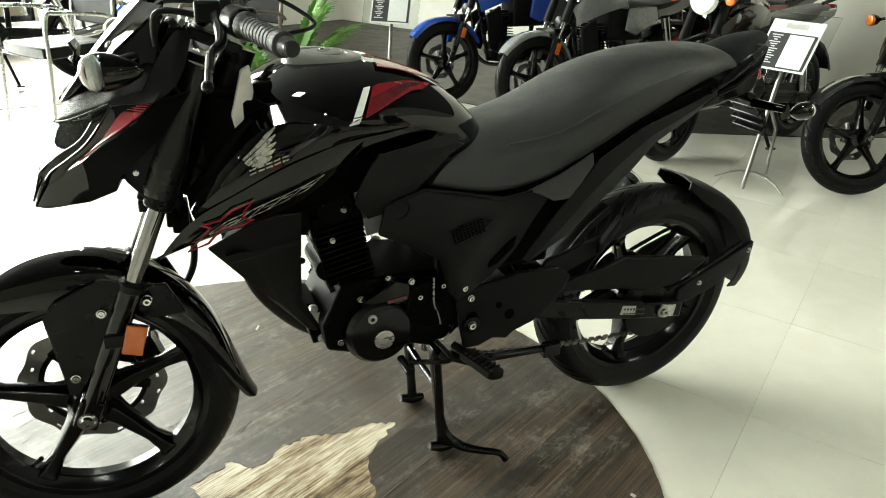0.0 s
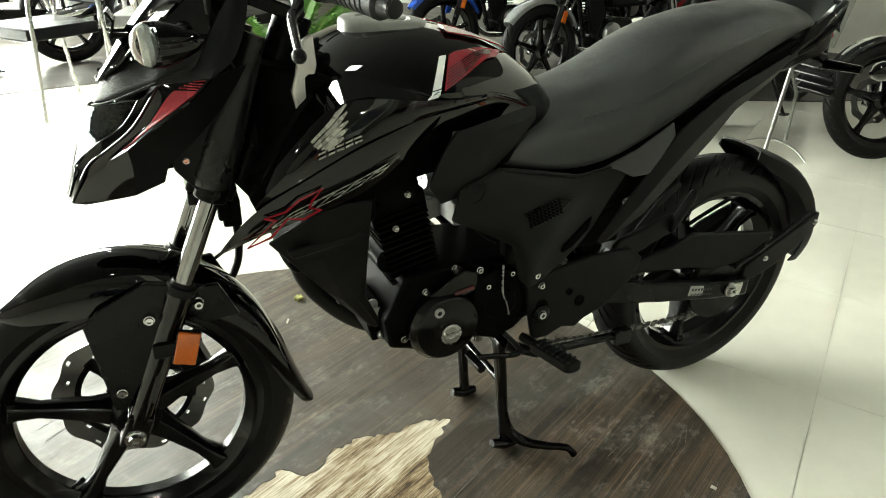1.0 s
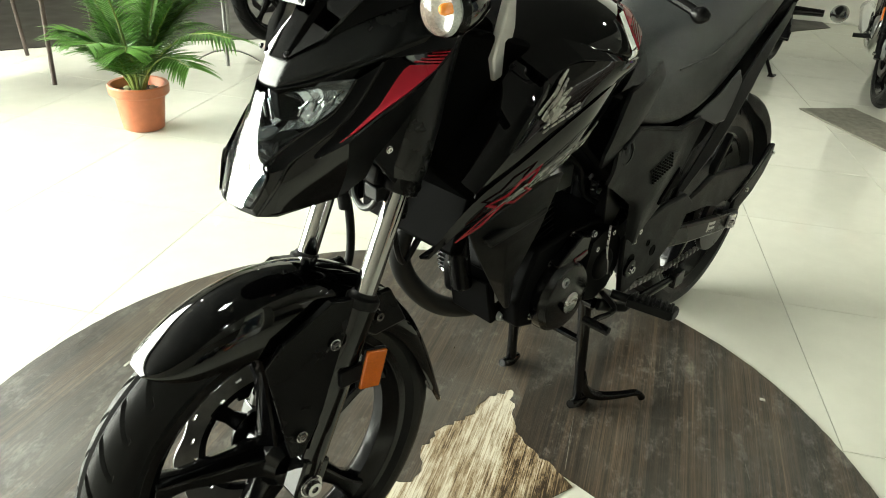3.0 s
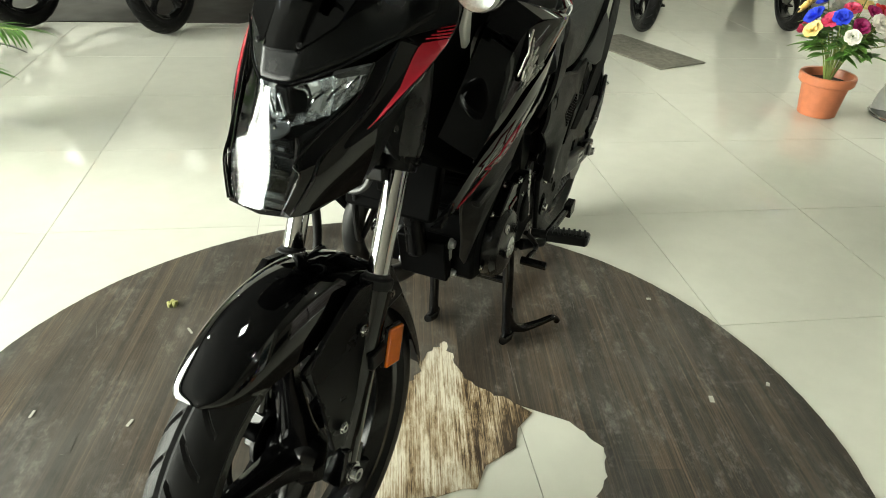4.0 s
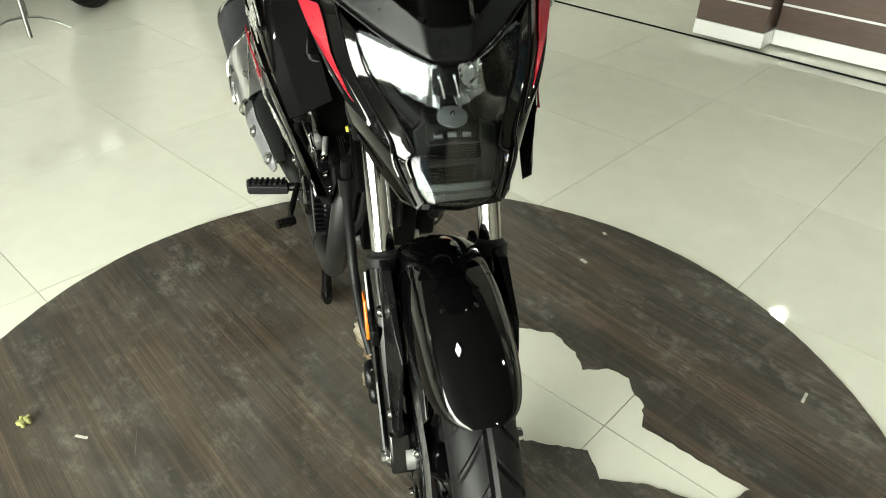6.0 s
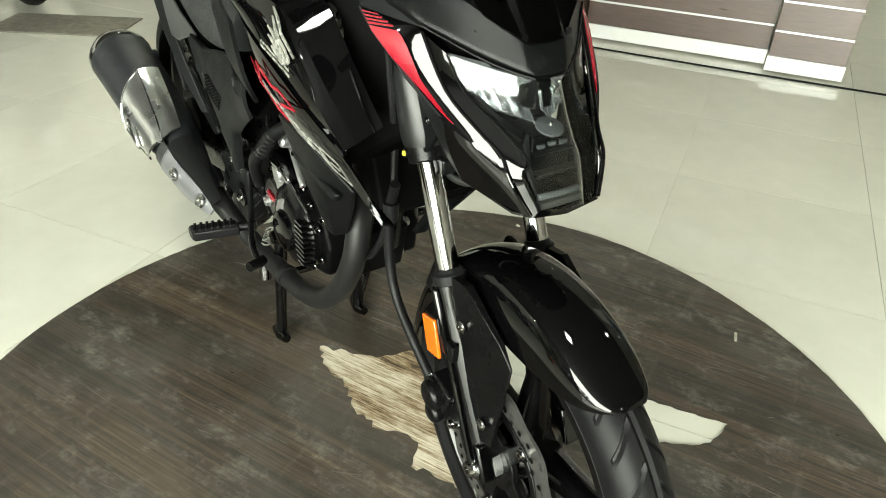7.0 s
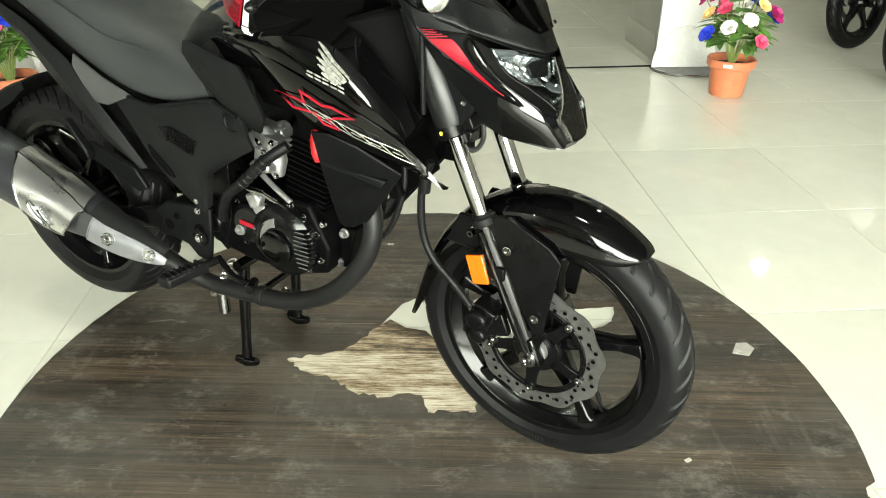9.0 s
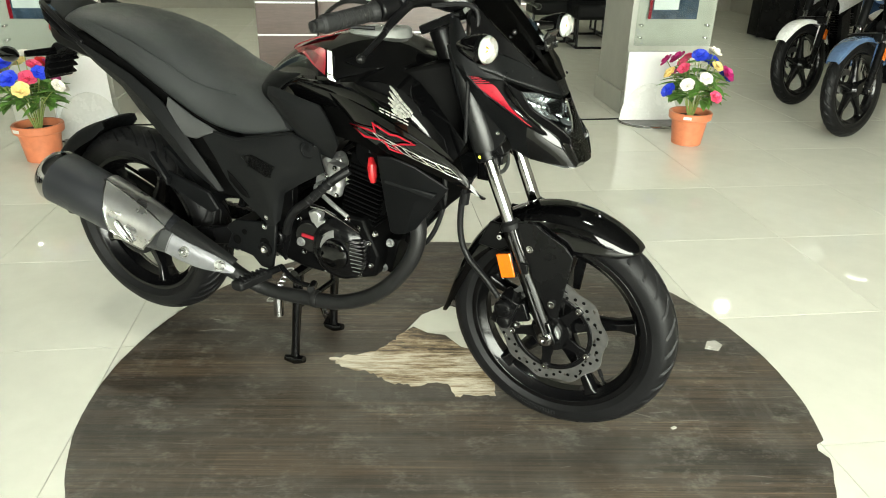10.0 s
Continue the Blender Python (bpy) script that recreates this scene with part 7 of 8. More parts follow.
def worn_material():
    """The bare backing where the print has been rubbed off: pale, streaked with dark remains."""
    m = bpy.data.materials.new("rubbed_off_backing")
    m.use_nodes = True
    nt = m.node_tree
    b = nt.nodes["Principled BSDF"]
    tc = nt.nodes.new("ShaderNodeTexCoord").outputs["Object"]
    rot = nt.nodes.new("ShaderNodeMapping")
    rot.inputs["Rotation"].default_value = (0, 0, radians(-26))
    nt.links.new(tc, rot.inputs[0])
    s1 = noise_ramp(nt, 44, 10, 0, 1, rot.outputs[0], (0.10, 7, 1), 0.80)
    s2 = noise_ramp(nt, 6, 10, 0, 1, rot.outputs[0], (0.55, 2.4, 1), 0.78)
    ad_ = nt.nodes.new("ShaderNodeMath")
    ad_.operation = "MULTIPLY_ADD"
    nt.links.new(s1, ad_.inputs[0])
    ad_.inputs[1].default_value = 0.6
    mm = nt.nodes.new("ShaderNodeMath")
    mm.operation = "MULTIPLY"
    nt.links.new(s2, mm.inputs[0])
    mm.inputs[1].default_value = 0.75
    xyz = nt.nodes.new("ShaderNodeSeparateXYZ")
    nt.links.new(tc, xyz.inputs[0])
    rub_ = nt.nodes.new("ShaderNodeMapRange")
    for key, val in (("From Min", 0.02), ("From Max", 0.22), ("To Min", -0.02), ("To Max", 0.20)):
        rub_.inputs[key].default_value = val
    nt.links.new(xyz.outputs["Y"], rub_.inputs["Value"])
    less = nt.nodes.new("ShaderNodeMath")
    less.operation = "SUBTRACT"
    nt.links.new(mm.outputs[0], less.inputs[0])
    nt.links.new(rub_.outputs[0], less.inputs[1])
    nt.links.new(less.outputs[0], ad_.inputs[2])
    r = nt.nodes.new("ShaderNodeValToRGB")
    r.color_ramp.elements[0].position, r.color_ramp.elements[1].position = 0.42, 0.84
    r.color_ramp.elements[0].color, r.color_ramp.elements[1].color = (0.030, 0.018, 0.010, 1), (0.64, 0.59, 0.48, 1)
    mid_ = r.color_ramp.elements.new(0.58)
    mid_.color = (0.27, 0.19, 0.105, 1)
    nt.links.new(ad_.outputs[0], r.inputs[0])
    nt.links.new(r.outputs[0], b.inputs["Base Color"])
    b.inputs["Roughness"].default_value = 0.38
    return m


VINYL, WORN = mat_material(), worn_material()
MC, MR = Vector((0.379, 0.010)), 0.976


def ragged(pts, step=0.012, amp=0.006, seed=3, closed=False):
    """A torn outline: the corners joined by short jittered steps."""
    rnd = random.Random(seed)
    out = []
    for i in range(len(pts) if closed else len(pts) - 1):
        a, b = Vector(pts[i]), Vector(pts[(i + 1) % len(pts)])
        n = max(1, int((b - a).length / step))
        for k in range(n):
            j = amp if k else amp * 0.3
            out.append(a.lerp(b, k / n) + Vector((rnd.uniform(-j, j), rnd.uniform(-j, j))))
    return out


shared = [(0.400, 0.178), (0.388, 0.203), (0.325, 0.198), (0.300, 0.212), (0.252, 0.238), (0.198, 0.224), (0.140, 0.238)]
torn = [(0.128, 0.320), (0.170, 0.406), (0.245, 0.430), (0.303, 0.420), (0.312, 0.480), (0.350, 0.511), (0.383, 0.502), (0.434, 0.504), (0.482, 0.471), (0.552, 0.515), (0.672, 0.597), (0.686, 0.520), (0.668, 0.480),
        (0.617, 0.416), (0.582, 0.328), (0.515, 0.335), (0.462, 0.225), (0.450, 0.190)]
rub = [(0.130, 0.190), (0.118, 0.120), (0.103, 0.058), (0.055, 0.012), (-0.003, -0.036), (0.075, -0.056), (0.137, -0.044), (0.222, -0.062), (0.295, -0.044), (0.332, -0.010), (0.370, 0.006), (0.412, -0.037), (0.512, 0.017), (0.485, 0.070), (0.458, 0.116), (0.430, 0.150)]
rub_line = ragged(rub, amp=0.006, seed=9)
outline = ragged(torn, amp=0.003, seed=5)
opening = [Vector(p) for p in outline] + [Vector(p) for p in rub_line[::-1]]


def sheet_with_hole(outer, hole, z0, z1):
    bm = bmesh.new()
    loops = []
    for line in (outer, hole):
        vs = [bm.verts.new((p[0], p[1], z1)) for p in line]
        loops.append([bm.edges.new((vs[i], vs[(i + 1) % len(vs)])) for i in range(len(vs))])
    bmesh.ops.triangle_fill(bm, edges=[e for l in loops for e in l], use_beauty=True)
    ext = bmesh.ops.extrude_face_region(bm, geom=list(bm.faces))
    for v in [x for x in ext["geom"] if isinstance(x, bmesh.types.BMVert)]:
        v.co.z = z0
    bmesh.ops.recalc_face_normals(bm, faces=bm.faces)
    me = bpy.data.meshes.new("mesh")
    bm.to_mesh(me)
    bm.free()
    return me


rnd = random.Random(2)
circle = []
for k in range(260):
    a = 2 * math.pi * k / 260
    r = MR - 0.002 - 0.008 * max(0.0, math.cos(a - 0.6)) ** 2 - 0.004 * max(0.0, math.cos(a - 2.2)) ** 2 + 0.0025 * math.sin(7 * a) + rnd.uniform(-0.0012, 0.0012)
    if 0.165 < (a if a < math.pi else a - 2 * math.pi) < 0.205:
        r -= 0.022
    circle.append((MC.x + r * math.cos(a), MC.y + r * math.sin(a)))
mat_ob = new("round_mat", sheet_with_hole(circle, opening, 0.0006, PZ))
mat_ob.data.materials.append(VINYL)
tagged(mat_ob, "round dark wood-print vinyl mat, torn and rubbed through", "floor mat")
back = [Vector(p) for p in shared[::-1]] + [Vector(p) for p in rub_line[::-1]]
bmb = bmesh.new()
cent = Vector((0.26, 0.09))
grow = [p + (p - cent).normalized() * (0.004 if i >= len(shared) else 0.0) for i, p in enumerate(back)]
f_ = bmb.faces.new([bmb.verts.new((p.x, p.y, 0.0022)) for p in grow])
bmesh.ops.triangulate(bmb, faces=[f_])
ext = bmesh.ops.extrude_face_region(bmb, geom=list(bmb.faces))
for v in [x for x in ext["geom"] if isinstance(x, bmesh.types.BMVert)]:
    v.co.z = 0.0008
bmesh.ops.recalc_face_normals(bmb, faces=bmb.faces)
bme = bpy.data.meshes.new("mesh")
bmb.to_mesh(bme)
bmb.free()
bme.materials.append(WORN)
bkob = new("bare_backing", bme)
bkob.parent = mat_ob
tagged(bkob, label="pale scratched backing where the print is rubbed off")
# scuffs, chips and dust specks lying on the mat
CHIP = material("pale_chip", (0.46, 0.445, 0.40), 0.5, vary=0.2)
SCRATCH = material("pale_scratch", (0.125, 0.116, 0.100), 0.5, vary=0.3, grain=200)
sc = Geo()
rnd = random.Random(11)
for k in range(420):
    a, r = rnd.uniform(0, 2 * math.pi), MR * math.sqrt(rnd.random()) * 0.97
    x, y = MC.x + r * math.cos(a), MC.y + r * math.sin(a)
    if -0.05 < x < 0.72 and -0.1 < y < 0.63:
        continue
    ln, w = rnd.choice((0.003, 0.004, 0.005, 0.007, 0.010, 0.02, 0.05)) * rnd.uniform(0.5, 1.4), rnd.uniform(0.0004, 0.0011)
    d = radians(26 + rnd.gauss(0, 9 if ln > 0.015 else 60))
    sc.box((x, y, PZ + 0.0004), (ln, w, 0.0006), Matrix.Rotation(d, 3, "Z"))
sc.box((0.04, 0.16, PZ + 0.0004), (0.17, 0.0013, 0.0006), Matrix.Rotation(0.50, 3, "Z"))
part("scratch", sc, SCRATCH, mat_ob, kind="stuff")
cp = Geo()
for x, y, l, w, a in ((-0.085, 0.601, 0.020, 0.010, 0.3), (0.496, 0.855, 0.035, 0.006, 2.2), (0.974, 0.095, 0.014, 0.008, 1), (-0.20, 0.72, 0.012, 0.008, 0), (-0.43, 0.40, 0.012, 0.008, 2), (0.62, -0.72, 0.02, 0.005, 0.4), (0.25, -0.62, 0.025, 0.005, 1.1), (0.55, -0.52, 0.02, 0.006, 0.2)):
    cp.box((x, y, PZ + 0.0012), (l, w, 0.002), Matrix.Rotation(a, 3, "Z"))
part("chip", cp, CHIP, mat_ob, kind="stuff")
tape = tagged(part("tape_scrap", Geo().rings([[Vector((1.024 + x, 0.556 + y, z)) for x, y in ((-0.022, -0.030), (0.018, -0.022), (0.026, 0.018), (0.004, 0.034), (-0.020, 0.020))] for z in (PZ + 0.0003, PZ + 0.0015)]), material("clear_tape", (0.34, 0.33, 0.30), 0.25)), "torn scrap of grey tape on the mat", "tape")
leaf_bit = Geo()
for k in range(5):
    leaf_bit.box((0.186 + 0.008 * math.cos(k * 1.3), -0.733 + 0.008 * math.sin(k * 1.3), PZ + 0.006), (0.013, 0.008, 0.010), Matrix.Rotation(k * 1.1, 3, "Z"))
tagged(part("dried_bud", leaf_bit, material("dried_bud", (0.28, 0.28, 0.10), 0.7, vary=0.3, grain=120), bevel=0.002), "small dried greenish bud lying on the mat", "plant debris")

# ---- ceiling lamps: small square recessed fittings
lamp = thing("downlight", uv(-4.31, 5.0, H), "square recessed ceiling downlight, lit", "lamp", "ceiling downlights")
part("trim_ring", Geo().rings([[Vector((a * w, b * w, z)) for a, b in ((1, 1), (-1, 1), (-1, -1), (1, -1))] for w, z in ((0.090, 0.0), (0.085, -0.014), (0.065, -0.014), (0.063, 0.0))], loop=True), WHITE_LAM, lamp)
part("lamp_glass", Geo().box((0, 0, -0.006), (0.105, 0.105, 0.006)), DOWNLIGHT, lamp)
lamp.matrix_basis = Matrix.Translation(uv(-4.31, 5.0, H)) @ Matrix.Rotation(ROOM, 4, "Z")
for u, v in ((-4.38, 7.63), (-0.04, 5.03), (4.41, 5.17), (-0.04, 7.6), (-1.74, 1.59), (2.5, 1.6), (4.3, -1.4), (-1.8, -4.2), (2.5, -4.2), (-5.8, -4.2), (5.7, -4.2)):
    copy_thing(lamp, Matrix.Translation(uv(u, v, H)) @ Matrix.Rotation(ROOM, 4, "Z"))

panel = thing("ceiling_panel", uv(0.45, -1.05, H), "square white ceiling light panel, lit", "lamp")
panel.matrix_basis = Matrix.Translation(uv(0.45, -1.05, H)) @ Matrix.Rotation(ROOM, 4, "Z")
part("panel_frame", Geo().rings([[Vector((a * w, b * w, z)) for a, b in ((1, 1), (-1, 1), (-1, -1), (1, -1))] for w, z in ((0.165, 0.0), (0.165, -0.012), (0.140, -0.012), (0.138, 0.0))], loop=True), WHITE_LAM, panel)
part("diffuser", Geo().box((0, 0, -0.006), (0.275, 0.275, 0.006)), PANEL_GLOW, panel, "glowing white diffuser")

# ---------------------------------------------------------------- things round the motorcycle
def pot(place, name, label, category, group=""):
    t = thing(name, place, label, category, group)
    p = part("pot", Geo().lathe([(0.0, 0.080), (0.004, 0.086), (0.15, 0.104), (0.152, 0.118), (0.160, 0.124), (0.192, 0.126), (0.198, 0.122), (0.196, 0.110), (0.16, 0.104), (0.150, 0.098)], (0, 0, 0), (0, 0, 1), 48), TERRACOTTA, t, "terracotta-coloured plastic pot", angle=30)
    part("pot_label", Geo().box((0.0, -0.1265, 0.178), (0.045, 0.002, 0.016)), PAPER, p)
    part("soil", Geo().lathe([(0.0, 0.106), (0.006, 0.06), (0.008, 0.01)], (0, 0, 0.158), (0, 0, 1), 24), SOIL, t)
    return t


def leaf_blade(g, base_, d, length, w, droop, n=5, up=Vector((0, 0, 1))):
    """A narrow pointed leaf with a folded midrib."""
    d = d.normalized()
    sd = d.cross(up).normalized() if d.cross(up).length > 0.05 else Vector((1, 0, 0))
    rows = []
    for k in range(n + 1):
        t = k / n
        c = base_ + d * length * t + Vector((0, 0, -droop * t * t))
        ww = w * math.sin(math.pi * min(0.98, 0.12 + 0.88 * t)) ** 0.8 * (1 - 0.35 * t)
        rows.append([c + sd * ww, c + Vector((0, 0, -ww * 0.35)), c - sd * ww])
    m = len(rows)
    verts = [p for r in rows for p in r]
    faces = [(i * 3 + j, i * 3 + j + 1, i * 3 + j + 4, i * 3 + j + 3) for i in range(m - 1) for j in range(2)]
    g.add(verts, faces)


# feather palm
palm = pot((-0.165, -2.275, 0), "potted_palm", "green feather palm in a terracotta-coloured pot", "plant")
rnd = random.Random(21)
for k in range(31):
    a = k * 2.4 + rnd.uniform(-0.2, 0.2)
    lean = rnd.uniform(0.25, 1.0)
    L_ = rnd.uniform(0.45, 0.72)
    if k > 21:
        a, lean, L_ = radians(rnd.uniform(105, 215)), rnd.uniform(0.28, 0.52), rnd.uniform(0.66, 0.80)
    if math.cos(a) * 0.74 - math.sin(a) * 0.68 > 0.35:
        lean, L_ = lean * 0.75, L_ * 0.68
    pts = []
    for i in range(8):
        t = i / 7
        r = 0.02 + L_ * (lean * t * 0.5 + lean * t * t * 0.45)
        pts.append(Vector((r * math.cos(a), r * math.sin(a), 0.16 + L_ * (t * (1.05 - 0.3 * lean) - 0.38 * lean * t * t * t))))
    fr = part("frond", Geo().tube(pts, [0.006 * (1 - 0.8 * i / 7) + 0.001 for i in range(8)], 6), STEM, palm)
    g = Geo()
    for i in range(34):
        t = 0.24 + 0.76 * i / 33
        s_ = t * 7
        j = min(6, int(s_))
        p = pts[j].lerp(pts[j + 1], s_ - j)
        d = (pts[j + 1] - pts[j]).normalized()
        across = d.cross(Vector((0, 0, 1))).normalized()
        for sgn in (1, -1):
            leaf_blade(g, p, across * sgn + d * (0.55 + 0.9 * (t - 0.28)) + Vector((0, 0, 0.15)), 0.17 * (1.12 - 0.75 * abs(t - 0.5)) * rnd.uniform(0.8, 1.1), 0.0075, 0.045, 4)
    part("frond_blade", g, LEAF, fr, kind="stuff")
for k in range(6):
    a = k * 1.05
    part("pebble", Geo().lathe([(-0.01, 0.004), (-0.006, 0.014), (0.004, 0.014), (0.009, 0.005)], (0.06 * math.cos(a), 0.06 * math.sin(a), 0.168), (0.2, 0.1, 1), 8), STONE, palm)


def rose(g, c, n, r, rnd_):
    """A flower of cupped petals in three rings."""
    n = n.normalized()
    s_ = n.orthogonal().normalized()
    u_ = n.cross(s_)
    for ring, (cnt, rr, tilt_) in enumerate(((6, 1.0, 0.25), (5, 0.72, 0.65), (3, 0.42, 1.0))):
        for k in range(cnt):
            a = 2 * math.pi * (k + 0.5 * ring) / cnt + rnd_.uniform(-0.2, 0.2)
            e = s_ * math.cos(a) + u_ * math.sin(a)
            t = n.cross(e)
            rows = []
            for q, w in ((0.0, 0.25), (0.45, 0.62), (0.8, 0.66), (1.0, 0.40)):
                p = c + e * r * rr * q * math.cos(tilt_ * q) + n * r * rr * (q * math.sin(tilt_ * q) * 1.1 + 0.12 * ring)
                rows.append([p + t * r * rr * w, p + n * r * 0.08 - e * r * 0.03, p - t * r * rr * w])
            verts = [v for row in rows for v in row]
            g.add(verts, [(i * 3 + j, i * 3 + j + 1, i * 3 + j + 4, i * 3 + j + 3) for i in range(3) for j in range(2)])


def flower_pot(place, seed, colours):
    t = pot(place, "flower_pot", "artificial flowers of mixed bright colours in a terracotta-coloured pot", "flower pot", "flower pots")
    rr = random.Random(seed)
    st = Geo()
    for k in range(len(colours)):
        a = k * 2.399
        lean = 0.05 + 0.135 * math.sqrt((k + 0.5) / len(colours))
        h = 0.55 - 0.75 * max(0, lean - 0.08) * rr.uniform(0.7, 2.6) - rr.uniform(0, 0.05)
        tip = Vector((lean * math.cos(a) * 1.05, lean * math.sin(a) * 1.05, h))
        st.curve([(0.012 * math.cos(a), 0.012 * math.sin(a), 0.155), (tip.x * 0.35, tip.y * 0.35, 0.30), tip], 0.0028, 6, 4)
        g = Geo()
        n = Vector((tip.x * 2.2, tip.y * 2.2, 0.30))
        rose(g, tip, n, 0.044 * rr.uniform(0.8, 1.15), rr)
        part("flower", g, PETALS[colours[k]], t, angle=60)
        lv = Geo()
        for j in range(6):
            b = a + rr.uniform(-1.4, 1.4)
            base_ = Vector((tip.x * rr.uniform(0.35, 0.85), tip.y * rr.uniform(0.35, 0.85), rr.uniform(0.29, h - 0.03)))
            leaf_blade(lv, base_, Vector((math.cos(b), math.sin(b), rr.uniform(-0.2, 0.5))), rr.uniform(0.07, 0.11), 0.027, 0.03, 4)
        part("leaves", lv, LEAF2, t, kind="stuff")
    part("stem", st, STEM, t, kind="stuff")
    return t


flower_pot((0.625, 2.90, 0), 4, ["white", "pink", "blue", "blue", "magenta", "cream", "white", "pink", "blue", "magenta", "white", "blue", "cream", "magenta", "pink", "white", "blue", "magenta", "pink", "white", "blue"])
flower_pot((-2.425, 0.875, 0), 8, ["pink", "white", "blue", "magenta", "white", "pink", "red", "white", "magenta", "cream", "blue", "pink", "white", "blue", "magenta", "cream", "white", "pink", "cream", "white", "pink", "white"])

# ---- columns, counter, boards
for n, (ua, ub, va, vb) in (("column_near", (-2.02, -1.42, 2.76, 3.08)), ("column_far", (1.92, 2.50, 2.88, 3.42))):
    c = tagged(part("column", box_of(ua, ub, va, vb, 0.16, H), GREY_PAINT, label="grey painted square column", kind="structure"), category="column")
    part("skirting", box_of(ua - 0.015, ub + 0.015, va - 0.015, vb + 0.015, 0, 0.16), GREY_PAINT, c, bevel=0.004)
    # acrylic poster holder on the front
    w = ub - ua
    brd = tagged(part("poster_holder", box_of(ua + 0.02, ub - 0.02, va - 0.045, va - 0.039, 0.47, 1.95), ACRYLIC, label="clear acrylic poster holder fixed to the column"), category="poster holder")
    part("poster", box_of(ua + 0.10, ub - 0.14, va - 0.030, va - 0.026, 0.64, 1.75), POSTER_DARK, brd, "dark printed poster")
    part("poster_patch", box_of(ua + 0.13, ua + 0.30, va - 0.034, va - 0.031, 0.70, 0.84), PAPER, brd)
    part("poster_stripe", box_of(ua + 0.10, ua + 0.12, va - 0.034, va - 0.031, 0.64, 1.4), RED, brd)
    for uu in (ua + 0.06, ub - 0.06):
        for zz in (0.52, 0.60, 1.90):
            p = uv(uu, va - 0.045, zz)
            part("standoff", Geo().lathe([(-0.04, 0.008), (0.004, 0.008), (0.005, 0.006)], p, (UY, -UX, 0), 14), CHROME, brd)
for (x, y), (x2, y2), lab in (((0.165, 3.235), (0.46, 3.42), "far"), ((-2.632, 1.150), (-2.588, 1.498), "near")):
    d = Vector((x2 - x, y2 - y, 0)).normalized()
    n = Vector((d.y, -d.x, 0))
    if n.dot(Vector((0.5, -0.8, 0))) < 0:
        n = -n
    P = [Vector((x, y, 0)), Vector((x2, y2, 0))]
    rows = [[P[0] + Vector((0, 0, z)) - n * 0.04 * z, P[1] + Vector((0, 0, z)) - n * 0.04 * z, P[1] + Vector((0, 0, z)) - n * (0.018 + 0.04 * z), P[0] + Vector((0, 0, z)) - n * (0.018 + 0.04 * z)] for z in (0.0, 0.455)]
    tagged(part("white_board", Geo().rings(rows), WHITE_LAM, bevel=0.002), "glossy white board leaning beside a column", "board", "leaning boards")
    c = (P[0] + P[1]) / 2 + n * 0.004
    arcp = [c + 0.205 * (d * math.cos(a) + n * math.sin(a)) for a in (math.pi * k / 32 for k in range(33))]
    g = Geo().rings([[p + Vector((0, 0, z)) for p in arcp] for z in (0.001, 0.010)])
    base_ = tagged(part("steel_base", g, DISC_STEEL), "flat half-round polished steel base on the floor", "stand base", "steel bases")
    part("rim", Geo().tube([p + Vector((0, 0, 0.011)) for p in arcp], 0.006, 8), CHROME, base_)
    # reflection of the base in the board, modelled as a pale plate
    fan = [c + d * 0.20 * math.cos(a) + Vector((0, 0, 0.013 + 0.24 * math.sin(a))) - n * 0.24 * 0.04 * math.sin(a) for a in (math.pi * k / 32 for k in range(33))]
    part("reflected_half_disc", Geo().rings([[p + n * q for p in fan] for q in (0.002, 0.007)]), REFLECTION_GREY, base_, "pale grey half-round plate painted as the reflected base")


def counter_unit(ua, ub, va, vb, label):
    t = thing("counter", uv((ua + ub) / 2, (va + vb) / 2, 0), label, "counter", "reception counters")
    inv = Matrix.Translation(-uv((ua + ub) / 2, (va + vb) / 2, 0))
    def local(g):
        g.v = [tuple(inv @ Vector(p)) for p in g.v]
        return g
    part("plinth", local(box_of(ua, ub, va, vb, 0.012, 0.085)), WHITE_LAM, t, "white plinth", bevel=0.002)
    part("carcass", local(box_of(ua + 0.012, ub - 0.012, va + 0.012, vb, 0.08, 1.02)), BROWN_LAM, t)
    for z0, z1 in ((0.090, 0.205), (0.215, 0.345), (0.355, 0.545), (0.555, 0.735), (0.745, 0.99)):
        part("panel", local(box_of(ua + 0.003, ub - 0.003, va, va + 0.02, z0, z1)), BROWN_LAM, t, bevel=0.002)
    for z in (0.210, 0.350, 0.55, 0.74):
        part("inlay", local(box_of(ua + 0.003, ub - 0.003, va - 0.002, va + 0.016, z - 0.005, z + 0.005)), WHITE_LAM, t, "white inlay strip")
    part("worktop", local(box_of(ua - 0.02, ub + 0.02, va - 0.02, vb + 0.02, 1.02, 1.06)), WHITE_LAM, t, "white worktop", bevel=0.004)
    return t


counter_unit(-0.515, -0.150, 2.735, 3.45, "brown laminate counter end unit with white inlay strips")
counter_unit(-0.148, 0.808, 2.865, 3.45, "long brown laminate counter with a white plinth")
counter_unit(0.810, 1.170, 2.760, 3.45, "brown laminate counter end unit with white inlay strips")
# dark cable and joint strip before the counter
tagged(part("floor_cable", Geo().curve([uv(-1.38, 2.71, 0.005), uv(-0.9, 2.705, 0.005), uv(-0.2, 2.70, 0.005), uv(0.6, 2.69, 0.005), uv(1.6, 2.70, 0.005), uv(1.95, 2.72, 0.005)], 0.005, 8), RUBBER), "thin black cable lying along the counter", "cable")
